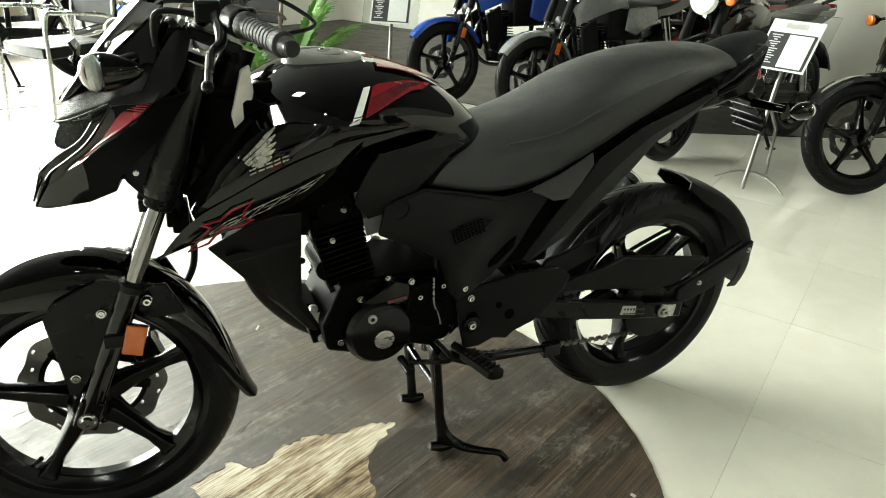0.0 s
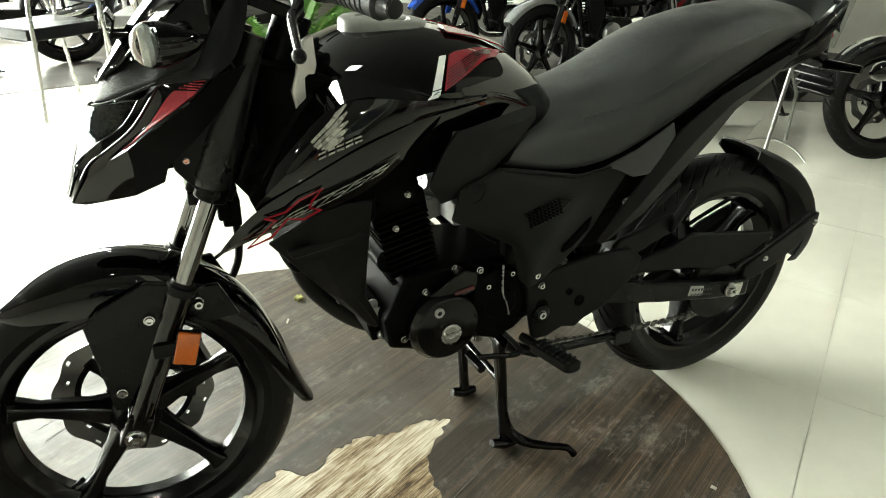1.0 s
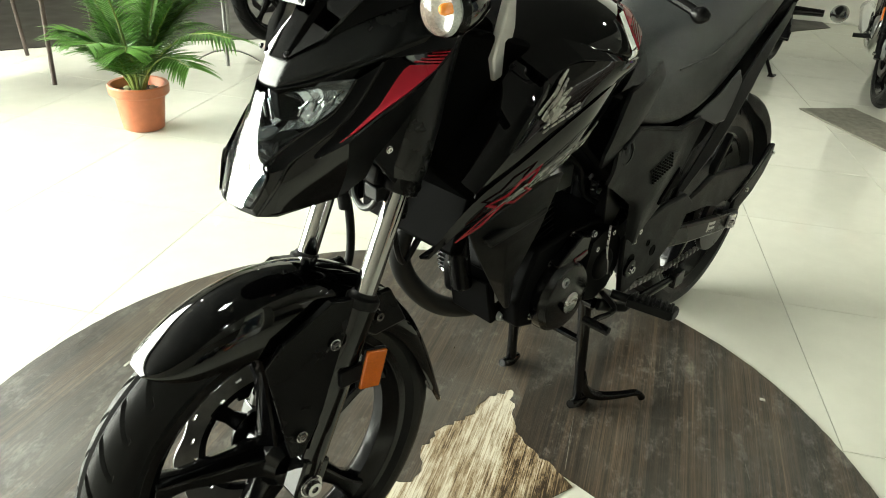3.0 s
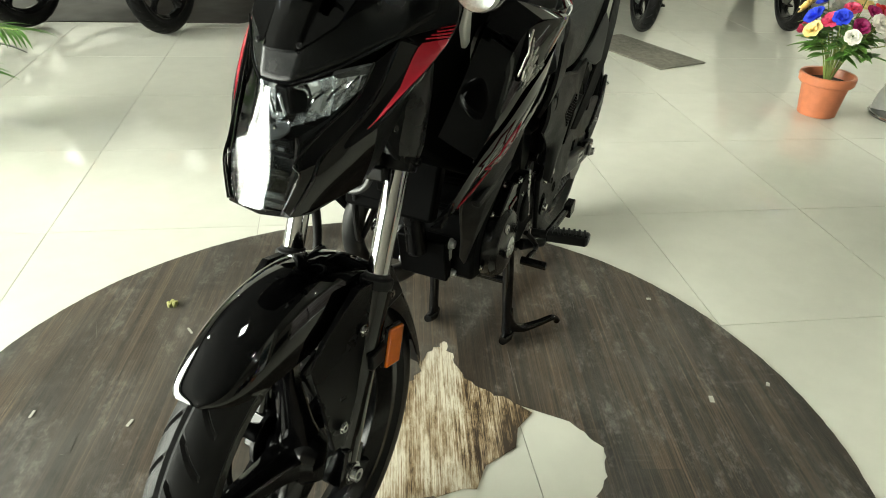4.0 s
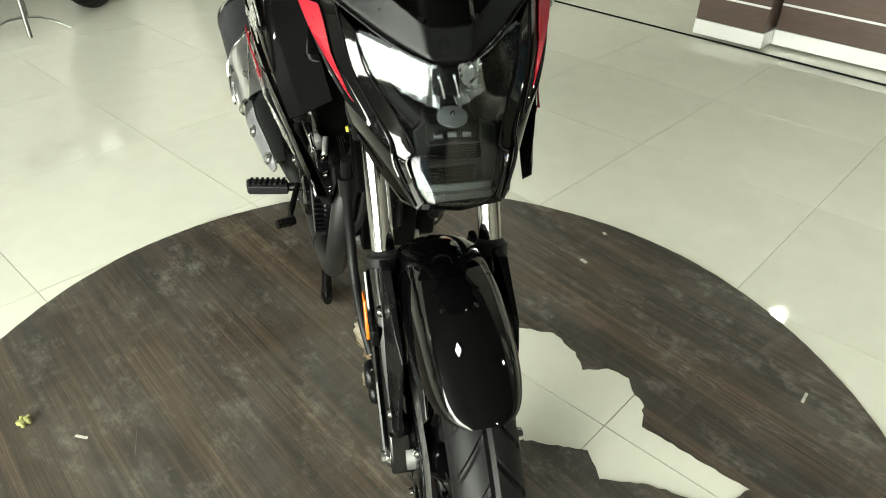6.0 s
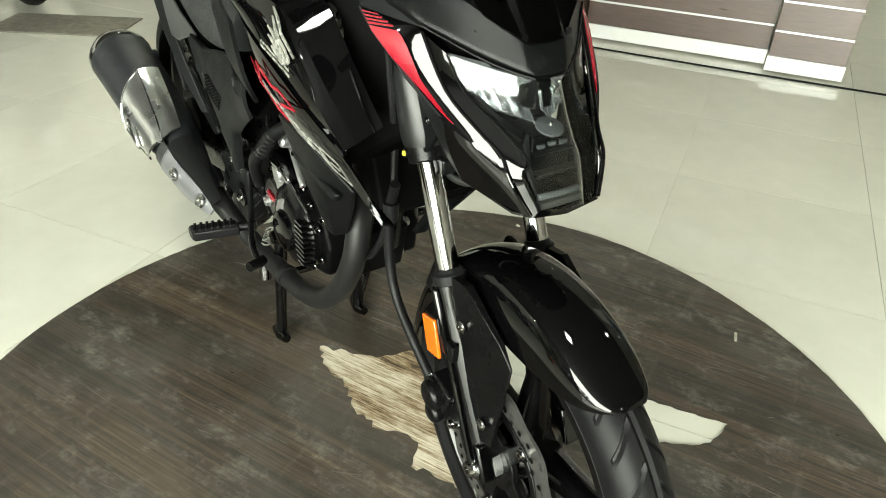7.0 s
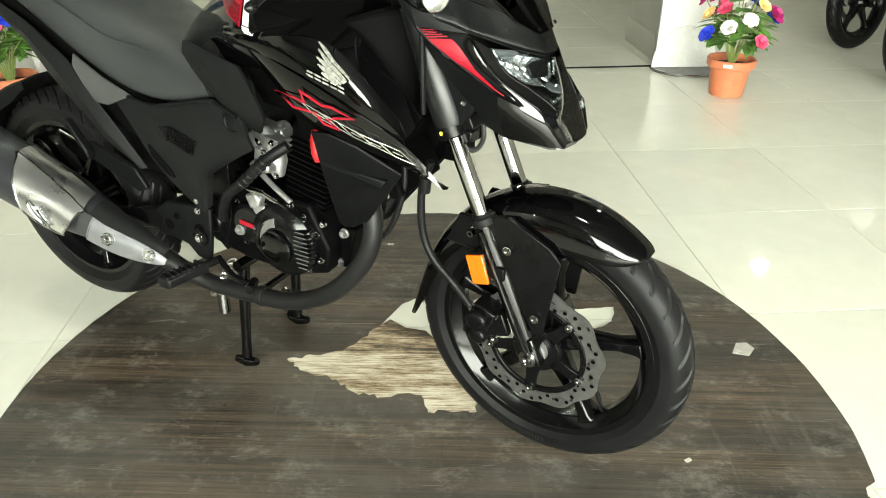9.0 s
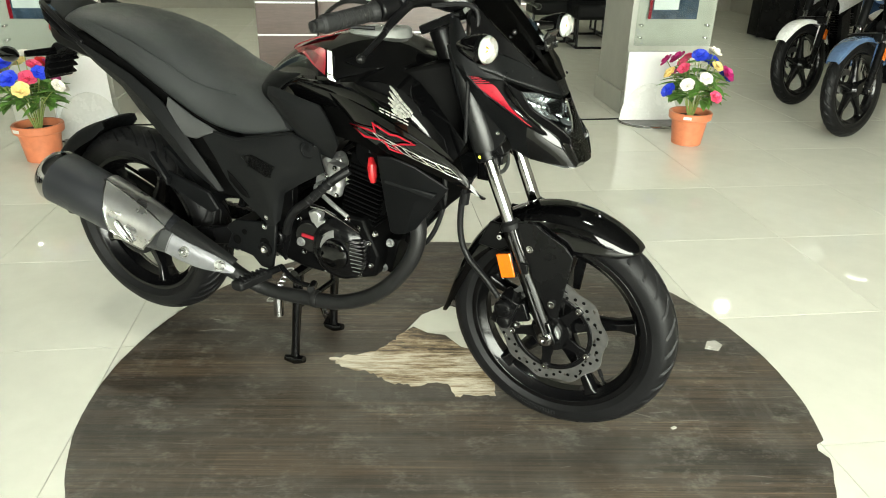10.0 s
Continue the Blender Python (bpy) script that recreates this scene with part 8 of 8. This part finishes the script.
# grey floor mat
mq = [Vector((-2.745, 0.085, 0)), Vector((-3.03, 0.30, 0)), Vector((-3.42, -0.27, 0)), Vector((-3.13, -0.47, 0))]
tagged(part("floor_mat", Geo().rings([[p + Vector((0, 0, z)) for p in mq] for z in (0.001, 0.010)]), CLOTH_MAT, bevel=0.004), "worn grey rubber floor mat on the tiles", "floor mat")


# ---- spec board stands
def spec_stand(place, rz, label):
    t = thing("spec_stand", place, label, "display stand", "spec stands", rz)
    part("pole", Geo().tube([(0.06, 0, 0.0), (0.0, 0, 0.30), (-0.07, 0, 0.60), (-0.10, 0, 0.74)], 0.011, 12), DULL_STEEL, t, "brushed steel pole")
    part("back_pole", Geo().tube([(-0.14, 0.02, 0.05), (-0.13, 0.02, 0.30), (-0.05, 0, 0.42)], 0.009, 10), DULL_STEEL, t)
    for sgn in (1, -1):
        pts = [(-0.05, 0.0, 0.070), (-0.045, 0.07 * sgn, 0.062), (-0.03, 0.13 * sgn, 0.040), (0.0, 0.19 * sgn, 0.007)]
        rows = [[Vector(p) + Vector((a, 0, b)) for a, b in ((0.012 * k, 0.003), (-0.012 * k, 0.003), (-0.012 * k, -0.003), (0.012 * k, -0.003))] for p, k in zip(pts, (1.2, 1.1, 0.8, 0.35))]
        part("foot", Geo().rings(rows), DULL_STEEL, t, "curved steel foot")
    rot = Matrix.Rotation(radians(-32), 3, "Y")
    c = Vector((-0.085, 0, 0.725))
    part("acrylic_board", Geo().box(c, (0.008, 0.36, 0.36), rot), ACRYLIC, t, "clear acrylic board", bevel=0.002)
    sheet = part("spec_sheet", Geo().box(c + rot @ Vector((0.006, 0, 0)), (0.002, 0.26, 0.27), rot), PAPER, t, "white printed specification sheet")
    part("picture_block", Geo().box(c + rot @ Vector((0.0085, 0.0, 0.105)), (0.001, 0.11, 0.03), rot), PLATE_STICKER, sheet)
    part("table_block", Geo().box(c + rot @ Vector((0.008, 0.0, -0.03)), (0.001, 0.24, 0.19), rot), SATIN_GREY, sheet)
    part("column_block", Geo().box(c + rot @ Vector((0.009, 0.045, -0.03)), (0.001, 0.12, 0.175), rot), PAPER, sheet)
    g = Geo()
    for k in range(13):
        g.box(c + rot @ Vector((0.0092, -0.075, 0.05 - 0.0125 * k)), (0.001, 0.055 - 0.018 * (k % 3), 0.005), rot)
    part("text_bars", g, PAPER, sheet, kind="stuff")
    return t


spec_stand((-2.44, -1.235, 0), radians(18), "steel stand with a clear acrylic specification board")
spec_stand((-1.03, -3.03, 0.0), radians(60), "steel stand with a clear acrylic specification board")


# ---- the other motorcycles, simpler, all of one build
def paint(name, c):
    return material(name, c, 0.12, vary=0.15, coat=0.8, rough_vary=0.03)


def other_bike(place, heading, steer, colour, label, guard=None, lean=4.0, pipe=-1):
    t = new("motorcycle")
    t.matrix_basis = Matrix.Translation(place) @ Matrix.Rotation(heading, 4, "Z") @ Matrix.Rotation(radians(lean), 4, "X")
    tagged(t, label, "motorcycle", "motorcycles on show")
    fa, ra = Vector((0, 0, 0.296)), Vector((-1.28, 0, 0.296))
    sm = Matrix.Translation((-0.20, 0, 0.70)) @ Matrix.Rotation(steer, 4, Vector((-0.45, 0, 1))) @ Matrix.Translation((0.20, 0, -0.70))
    plain = lambda k, s_: 0.004 if k in (0, 1) and 0.15 < s_ < 0.85 else 0.0
    for nm, c, half, m in (("front_wheel", fa, 0.043, sm), ("rear_wheel", ra, 0.055, Matrix.Identity(4))):
        w = cast_wheel(nm, t, c, half, 0.222, 20, m, (0.05, 0.05), 1.0, "black cast wheel")
        part("tyre", tyre_geo(c, 0.296, half, 0.220, 28, 9, plain, 1.2), RUBBER, w, "black tyre", angle=24)
        if nm == "front_wheel":
            part("brake_disc", disc_geo(c, -0.05 if pipe < 0 else 0.05, 0.085, 0.12, 9, seg=80), CHAIN_STEEL, w, "steel brake disc", angle=20)
    lx = lambda z: 0.0 - 0.45 * (z - 0.296)
    for s in (1, -1):
        leg = part("fork_leg", Geo().tube([(lx(0.27), 0.09 * s, 0.27), (lx(0.56), 0.09 * s, 0.56)], [0.02, 0.023], 14), SATIN, t, "black fork leg", sm)
        part("fork_tube", Geo().tube([(lx(0.55), 0.09 * s, 0.55), (lx(0.92), 0.09 * s, 0.92)], 0.0155, 16), CHROME, leg, "chrome fork tube")
        part("bolt", bolt(Geo(), (0, 0.105 * s, 0.296), (0, s, 0), 0.012, 0.014), CHROME, leg)
        part("reflector", Geo().box((lx(0.50) - 0.01, 0.118 * s, 0.50), (0.032, 0.008, 0.07), Matrix.Rotation(radians(-20), 3, "Y")), AMBER, leg, "amber reflector", bevel=0.002)
        ind = part("indicator", Geo().lathe([(-0.03, 0.01), (-0.01, 0.026), (0.012, 0.030), (0.02, 0.022)], (-0.16, 0.17 * s, 0.90), (1, 0, 0), 16).tube([(-0.17, 0.08 * s, 0.90), (-0.17, 0.16 * s, 0.90)], 0.008, 8), GLOSS, t, "amber front indicator", sm)
        part("indicator_lens", Geo().lathe([(0.0, 0.0295), (0.012, 0.026), (0.018, 0.012)], (-0.146, 0.17 * s, 0.90), (1, 0, 0), 16), AMBER, ind)
    gm = [arch(fa.x + 0.328 * math.cos(radians(a)), fa.z + 0.328 * math.sin(radians(a)), w, fa, 0.035, 1.06) for a, w in ((36, 0.035), (48, 0.050), (66, 0.055), (88, 0.056), (110, 0.056), (130, 0.052), (146, 0.044), (156, 0.034))]
    gp = guard or colour
    mg = part("front_mudguard", Geo().sheet(gm, 0.004), gp, t, "glossy painted front mudguard", sm, sub=1, angle=60)
    for s in (1, -1):
        part("mudguard_stay", Geo().slab([(-0.10, 0.56), (-0.17, 0.56), (-0.10, 0.43), (-0.06, 0.43)], 0.058 * s, 0.07 * s), gp, mg, bevel=0.004)
    part("speedo_drive", Geo().lathe([(0, 0.03), (0.02, 0.028)], (0, -0.06, 0.296), (0, -1, 0), 20).tube([(0.0, -0.075, 0.31), (0.01, -0.075, 0.38)], 0.009, 10), ALLOY, t, m=sm)
    hl = part("headlamp", Geo().lathe([(-0.10, 0.03), (-0.07, 0.075), (0.0, 0.092), (0.02, 0.09)], (-0.19, 0, 0.90), (1, 0, -0.05), 28), colour, t, "round headlamp in a painted shell", sm)
    part("headlamp_lens", Geo().lathe([(0.0, 0.088), (0.018, 0.07), (0.026, 0.02)], (-0.168, 0, 0.899), (1, 0, -0.05), 28), WHITE_LENS, hl)
    bars = part("handlebar", Geo().curve([(-0.52, -0.37, 1.00), (-0.40, -0.25, 1.03), (-0.34, -0.1, 1.0), (-0.34, 0.1, 1.0), (-0.40, 0.25, 1.03), (-0.52, 0.37, 1.00)], 0.011, 10), CHROME, t, "chrome handlebar", sm)
    for s in (1, -1):
        part("grip", Geo().tube([(-0.47, 0.32 * s, 1.01), (-0.54, 0.39 * s, 0.998)], 0.017, 12), GRIP_RUBBER, bars)
    rows = []
    for x, w, zt, zb in ((-0.30, 0.09, 0.90, 0.78), (-0.38, 0.14, 0.955, 0.76), (-0.52, 0.15, 0.95, 0.74), (-0.66, 0.12, 0.88, 0.73), (-0.76, 0.085, 0.80, 0.72)):
        zm = (zt + zb) / 2
        rows.append([Vector((x, a * w, z)) for a, z in ((0, zt), (0.6, zt - 0.012), (0.95, zm + 0.02), (1, zm - 0.03), (0.8, zb), (-0.8, zb), (-1, zm - 0.03), (-0.95, zm + 0.02), (-0.6, zt - 0.012))])
    part("fuel_tank", Geo().rings(rows), colour, t, "glossy painted fuel tank", sub=1, angle=60)
    for s in (1, -1):
        part("tank_stripe", Geo().sheet([[(-0.40, 0.150 * s, 0.90), (-0.52, 0.154 * s, 0.895), (-0.62, 0.135 * s, 0.865)], [(-0.40, 0.155 * s, 0.880), (-0.52, 0.158 * s, 0.878), (-0.62, 0.138 * s, 0.852)]], 0.003), SILVER_DECAL, t)
        part("side_panel", Geo().slab([(-0.72, 0.74), (-0.98, 0.76), (-1.02, 0.66), (-0.80, 0.56), (-0.70, 0.60)], 0.10 * s, 0.125 * s), colour, t, "painted side panel", bevel=0.01)
    rows = [[Vector((x, a * w, z + b)) for a, b in ((0, 0.0), (0.8, -0.012), (1, -0.045), (0.85, -0.085), (-0.85, -0.085), (-1, -0.045), (-0.8, -0.012))] for x, w, z in ((-0.70, 0.08, 0.815), (-0.82, 0.12, 0.80), (-1.0, 0.14, 0.805), (-1.2, 0.13, 0.84), (-1.42, 0.10, 0.865), (-1.48, 0.07, 0.855))]
    part("seat", Geo().rings(rows), SEAT_VINYL, t, "black vinyl dual seat", sub=1, angle=60)
    tail = [arch(ra.x + 0.36 * math.cos(radians(a)), ra.z + 0.36 * math.sin(radians(a)), 0.075, ra, 0.03, 1.0) for a in (40, 60, 80, 100, 120, 140, 158)]
    part("rear_mudguard", Geo().sheet(tail, 0.004), SATIN, t, "black rear mudguard", angle=60)
    eng = part("engine", Geo().rings([[Vector((x, y, z)) for x, z in ((-0.42, 0.36), (-0.46, 0.28), (-0.72, 0.28), (-0.80, 0.36), (-0.74, 0.46), (-0.50, 0.47))] for y in (-0.10, 0.10)]), SATIN, t, "black and alloy engine", bevel=0.012)
    for s in (1, -1):
        part("crank_cover", Geo().lathe([(0, 0.075), (0.03, 0.07), (0.04, 0.05), (0.041, 0.02)], (-0.54, 0.10 * s, 0.37), (0, s, 0), 28), ALLOY, eng, "alloy crankcase cover")
    for k in range(9):
        part("fin", Geo().box((-0.50 + 0.003 * k, 0, 0.48 + 0.018 * k), (0.15, 0.16, 0.005)), SATIN, eng)
    part("cylinder", Geo().box((-0.49, 0, 0.55), (0.10, 0.10, 0.20)), SATIN, eng, bevel=0.004)
    part("frame", Geo().tube([(-0.26, 0, 0.86), (-0.34, 0, 0.55), (-0.40, 0, 0.30), (-0.80, 0, 0.28)], 0.017, 12).tube([(-0.28, 0, 0.82), (-0.62, 0, 0.72), (-0.82, 0, 0.60), (-0.80, 0, 0.30)], 0.020, 12), SATIN, t, "black tubular frame")
    ex_ = Geo().curve([(-0.46, -0.04, 0.60), (-0.36, -0.08, 0.55), (-0.36, -0.11, 0.36), (-0.50, -0.13, 0.25), (-0.80, -0.15, 0.24), (-0.95, -0.16, 0.27)], 0.018, 12).tube([(-0.92, -0.16, 0.265), (-1.02, -0.17, 0.29), (-1.45, -0.19, 0.38), (-1.50, -0.19, 0.39)], [0.03, 0.048, 0.052, 0.03], 20)
    part("exhaust", ex_ if pipe < 0 else ex_.mirrored(), CHROME, t, "chrome exhaust")
    for s in (1, -1):
        part("swingarm", Geo().tube([(-0.80, 0.09 * s, 0.34), (-1.30, 0.10 * s, 0.296)], 0.018, 10), SATIN, t)
        part("shock_absorber", Geo().tube([(-1.20, 0.11 * s, 0.33), (-1.08, 0.12 * s, 0.68)], 0.030, 14), CHROME, t, "chrome shock absorber")
        part("footpeg", Geo().tube([(-0.70, 0.10 * s, 0.29), (-0.71, 0.24 * s, 0.29)], 0.015, 10), GRIP_RUBBER, t)
    # fuller bodywork: tank wings, belly, airbox, chain case, tail
    for s in (1, -1):
        wing = Geo().sheet([[Vector((x, y * s, z)) for x, y, z in r] for r in (((-0.20, 0.11, 0.74), (-0.32, 0.165, 0.86), (-0.50, 0.165, 0.875), (-0.64, 0.13, 0.83)), ((-0.22, 0.13, 0.70), (-0.34, 0.18, 0.78), (-0.50, 0.175, 0.80), (-0.66, 0.14, 0.79)), ((-0.24, 0.12, 0.64), (-0.36, 0.155, 0.69), (-0.50, 0.155, 0.73), (-0.66, 0.13, 0.75)))], 0.006)
        part("tank_wing", wing, colour, t, "painted tank wing", sub=1, angle=50)
        part("belly_guard", Geo().slab([(-0.30, 0.62), (-0.42, 0.68), (-0.46, 0.50), (-0.40, 0.36), (-0.35, 0.38)], 0.085 * s, 0.115 * s), MATTE, t, "black belly guard", bevel=0.006)
        part("tail_panel", Geo().slab([(-0.98, 0.76), (-1.20, 0.80), (-1.46, 0.83), (-1.44, 0.78), (-1.22, 0.70), (-1.02, 0.66)], 0.085 * s, 0.115 * s), BLACKP, t, "black tail panel", bevel=0.008)
    part("airbox", Geo().box((-0.74, 0, 0.64), (0.34, 0.17, 0.22)), MATTE, t, "black airbox", bevel=0.02)
    part("chain_case", Geo().slab([(-0.78, 0.40), (-1.30, 0.37), (-1.38, 0.30), (-1.30, 0.23), (-0.78, 0.28)], 0.075, 0.10), SATIN, t, "black chain case", bevel=0.01)
    part("horn", Geo().lathe([(0, 0.04), (0.02, 0.042), (0.03, 0.02)], (-0.17, 0.05, 0.66), (1, 0.2, 0), 20), SATIN, t, "round black horn")
    part("instrument", Geo().box((-0.24, 0, 1.02), (0.08, 0.17, 0.07), Matrix.Rotation(radians(-30), 3, "Y")), MATTE, t, "black instrument pod", sm, bevel=0.015)
    part("fork_bridge", Geo().box((-0.13, 0, 0.60), (0.10, 0.20, 0.05)), SATIN, t, "black lower fork clamp", sm, bevel=0.006)
    for s in (1, -1):
        part("fork_cover", Geo().tube([(lx(0.66), 0.09 * s, 0.66), (lx(0.93), 0.09 * s, 0.93)], [0.028, 0.024], 14), MATTE, t, "black upper fork cover", sm)
    part("grab_rail", Geo().curve([(-1.25, 0.12, 0.86), (-1.48, 0.11, 0.90), (-1.58, 0.0, 0.90), (-1.48, -0.11, 0.90), (-1.25, -0.12, 0.86)], 0.012, 10), SATIN, t, "black grab rail")
    part("tail_lamp", Geo().box((-1.53, 0, 0.82), (0.05, 0.13, 0.06)), REDP, t, "red tail lamp", bevel=0.012)
    part("side_stand", Geo().tube([(-0.72, 0.10, 0.27), (-0.78, 0.20, 0.012)], 0.011, 10).box((-0.785, 0.205, 0.010), (0.05, 0.04, 0.012)), SATIN, t, "black side stand")
    return t


BLUE = paint("blue_paint", (0.012, 0.055, 0.33))
GREY = paint("grey_metallic_paint", (0.17, 0.175, 0.18))
BROWN = paint("bronze_paint", (0.12, 0.07, 0.02))
BLACKP = paint("black_paint", (0.010, 0.010, 0.011))
WHITEP = paint("white_paint", (0.70, 0.70, 0.69))
BLUE2 = paint("dull_blue_paint", (0.05, 0.09, 0.17))
REDP = paint("dark_red_paint", (0.20, 0.008, 0.012))
ld = 0.004
other_bike((-1.58, -3.36, ld), radians(10), radians(-5), BLUE, "blue motorcycle with black wheels parked in a row")
other_bike((-1.90, -2.62, ld), radians(10), radians(-4), GREY, "grey motorcycle with black wheels parked in a row")
other_bike((-2.29, -1.74, 0), radians(12), radians(6), BLACKP, "black motorcycle with a dark tank parked in a row")
other_bike((-2.90, -1.00, 0), radians(4), radians(-26), BROWN, "bronze motorcycle with a black mudguard parked in a row", BLACKP)
other_bike((-3.62, -0.17, 0), radians(14), radians(10), BLACKP, "black motorcycle with black wheels parked near the mat")
other_bike((-4.25, 0.73, 0), radians(14), radians(6), REDP, "dark red motorcycle parked further along the row")
other_bike((2.05, -4.40, ld), radians(12), radians(0), BLACKP, "black motorcycle with a chrome exhaust by the window", pipe=1)
other_bike((-2.95, -3.70, ld), radians(10), radians(-5), BLACKP, "black motorcycle in the second row by the wall")
other_bike((-3.40, -2.85, ld), radians(10), radians(-5), REDP, "dark red motorcycle in the second row by the wall")
other_bike((0.35, -4.55, ld), radians(60), radians(-10), BLUE, "blue motorcycle behind the waiting chairs")
other_bike((1.20, 4.40, 0), radians(-118), radians(-6), WHITEP, "white motorcycle parked further inside", WHITEP)
other_bike((1.51, 3.56, 0), radians(-116), radians(-8), BLUE2, "dull blue motorcycle parked further inside", BLUE2)


# ---- waiting chairs and a low bench
CUSHION = material("grey_chair_cushion", (0.20, 0.20, 0.19), 0.4, vary=0.08)
TUBE = material("chair_tube_steel", (0.5, 0.5, 0.49), 0.25, 0.9, vary=0.1)


def chair(place, rz, tube, label, cushion):
    t = thing("visitor_chair", place, label, "chair", "waiting chairs", rz)
    part("seat", Geo().rings([[Vector((x, y, z)) for x, y in ((0.22, 0.20), (0.24, 0.0), (0.22, -0.20), (-0.20, -0.19), (-0.20, 0.19))] for z in (0.42, 0.43, 0.475, 0.485)]), cushion, t, "padded seat", bevel=0.012)
    part("backrest", Geo().rings([[Vector((x, y, z)) for y, z in ((-0.19, 0.56), (0.19, 0.56), (0.20, 0.80), (0.16, 0.86), (-0.16, 0.86), (-0.20, 0.80))] for x in (-0.27, -0.235)]), cushion, t, bevel=0.012)
    for s in (1, -1):
        part("leg_frame", Geo().curve([(0.25, 0.24 * s, 0.012), (0.22, 0.24 * s, 0.40), (0.20, 0.24 * s, 0.64), (0.12, 0.24 * s, 0.665), (-0.14, 0.24 * s, 0.64), (-0.22, 0.24 * s, 0.60)], 0.012, 12), tube, t, "bent steel tube arm and front leg")
        part("leg", Geo().tube([(-0.20, 0.21 * s, 0.62), (-0.22, 0.21 * s, 0.42), (-0.27, 0.22 * s, 0.006)], 0.011, 10), tube, t, "tapered back leg")
        part("stile", Geo().tube([(-0.20, 0.20 * s, 0.44), (-0.26, 0.20 * s, 0.84)], 0.011, 10), tube, t)
    part("crossbar", Geo().tube([(0.21, -0.24, 0.42), (0.21, 0.24, 0.42)], 0.010, 10), tube, t)
    return t


chair((0.87, -3.36, 0), radians(35), TUBE, "steel tube waiting chair with a black padded seat", MATTE)
chair((0.28, -3.62, 0.004), radians(75), TUBE, "steel tube waiting chair with a grey padded seat", CUSHION)
BENT = material("dark_chair_leg", (0.10, 0.08, 0.07), 0.35, 0.5)
chair((-0.12, -3.42, 0), radians(40), BENT, "dark-legged visitor chair with a black seat", MATTE)
b = thing("office_chair", (-0.86, 6.42, 0), "black low waiting chair with tubular sled legs", "chair", "waiting chairs", radians(-60))
part("seat", Geo().box((0, 0, 0.38), (0.52, 0.52, 0.16)), MATTE, b, bevel=0.04, segs=3)
part("backrest", Geo().box((-0.24, 0, 0.72), (0.09, 0.5, 0.5)), MATTE, b, bevel=0.03)
for s in (1, -1):
    part("leg", Geo().curve([(0.25, 0.24 * s, 0.02), (-0.20, 0.24 * s, 0.02), (-0.28, 0.24 * s, 0.04), (-0.25, 0.24 * s, 0.40)], 0.014, 10), SATIN, b)
    part("front_leg", Geo().tube([(0.25, 0.24 * s, 0.02), (0.22, 0.24 * s, 0.40)], 0.014, 10), SATIN, b)
part("floor_bar", Geo().tube([(0.25, -0.24, 0.02), (0.25, 0.24, 0.02)], 0.014, 10), SATIN, b)
for cx, cy in ((-1.42, 6.62), (-0.72, 7.25), (-1.30, 7.45)):
    copy_thing(b, Matrix.Translation((cx, cy, 0)) @ Matrix.Rotation(radians(-60), 4, "Z"))
dk = tagged(part("black_cabinet", Geo().box((1.15, 8.55, 0.36), (0.9, 0.6, 0.72), Matrix.Rotation(ROOM, 3, "Z")), MATTE, bevel=0.01), "low black cabinet standing further inside", "cabinet")
part("cabinet_door", Geo().box((1.31, 8.26, 0.36), (0.40, 0.02, 0.64), Matrix.Rotation(ROOM, 3, "Z")), SATIN, dk, bevel=0.004)
part("cabinet_door", Geo().box((0.92, 8.02, 0.36), (0.40, 0.02, 0.64), Matrix.Rotation(ROOM, 3, "Z")), SATIN, dk, bevel=0.004)
# white vertical blind at the window's end
bl_ = thing("vertical_blind", uv(-3.25, V0 + 0.12, 0), "white vertical slat blind beside the shop window", "blind")
bl_.matrix_basis = Matrix.Translation(uv(-3.25, V0 + 0.12, 0)) @ Matrix.Rotation(ROOM, 4, "Z")
for k in range(11):
    part("slat", Geo().box((0.1 * k, 0, 1.45), (0.085, 0.006, 2.6), Matrix.Rotation(radians(25), 3, "Z")), BLIND, bl_)
part("head_rail", Geo().box((0.5, 0, 2.78), (1.15, 0.05, 0.05)), WHITE_LAM, bl_, bevel=0.004)
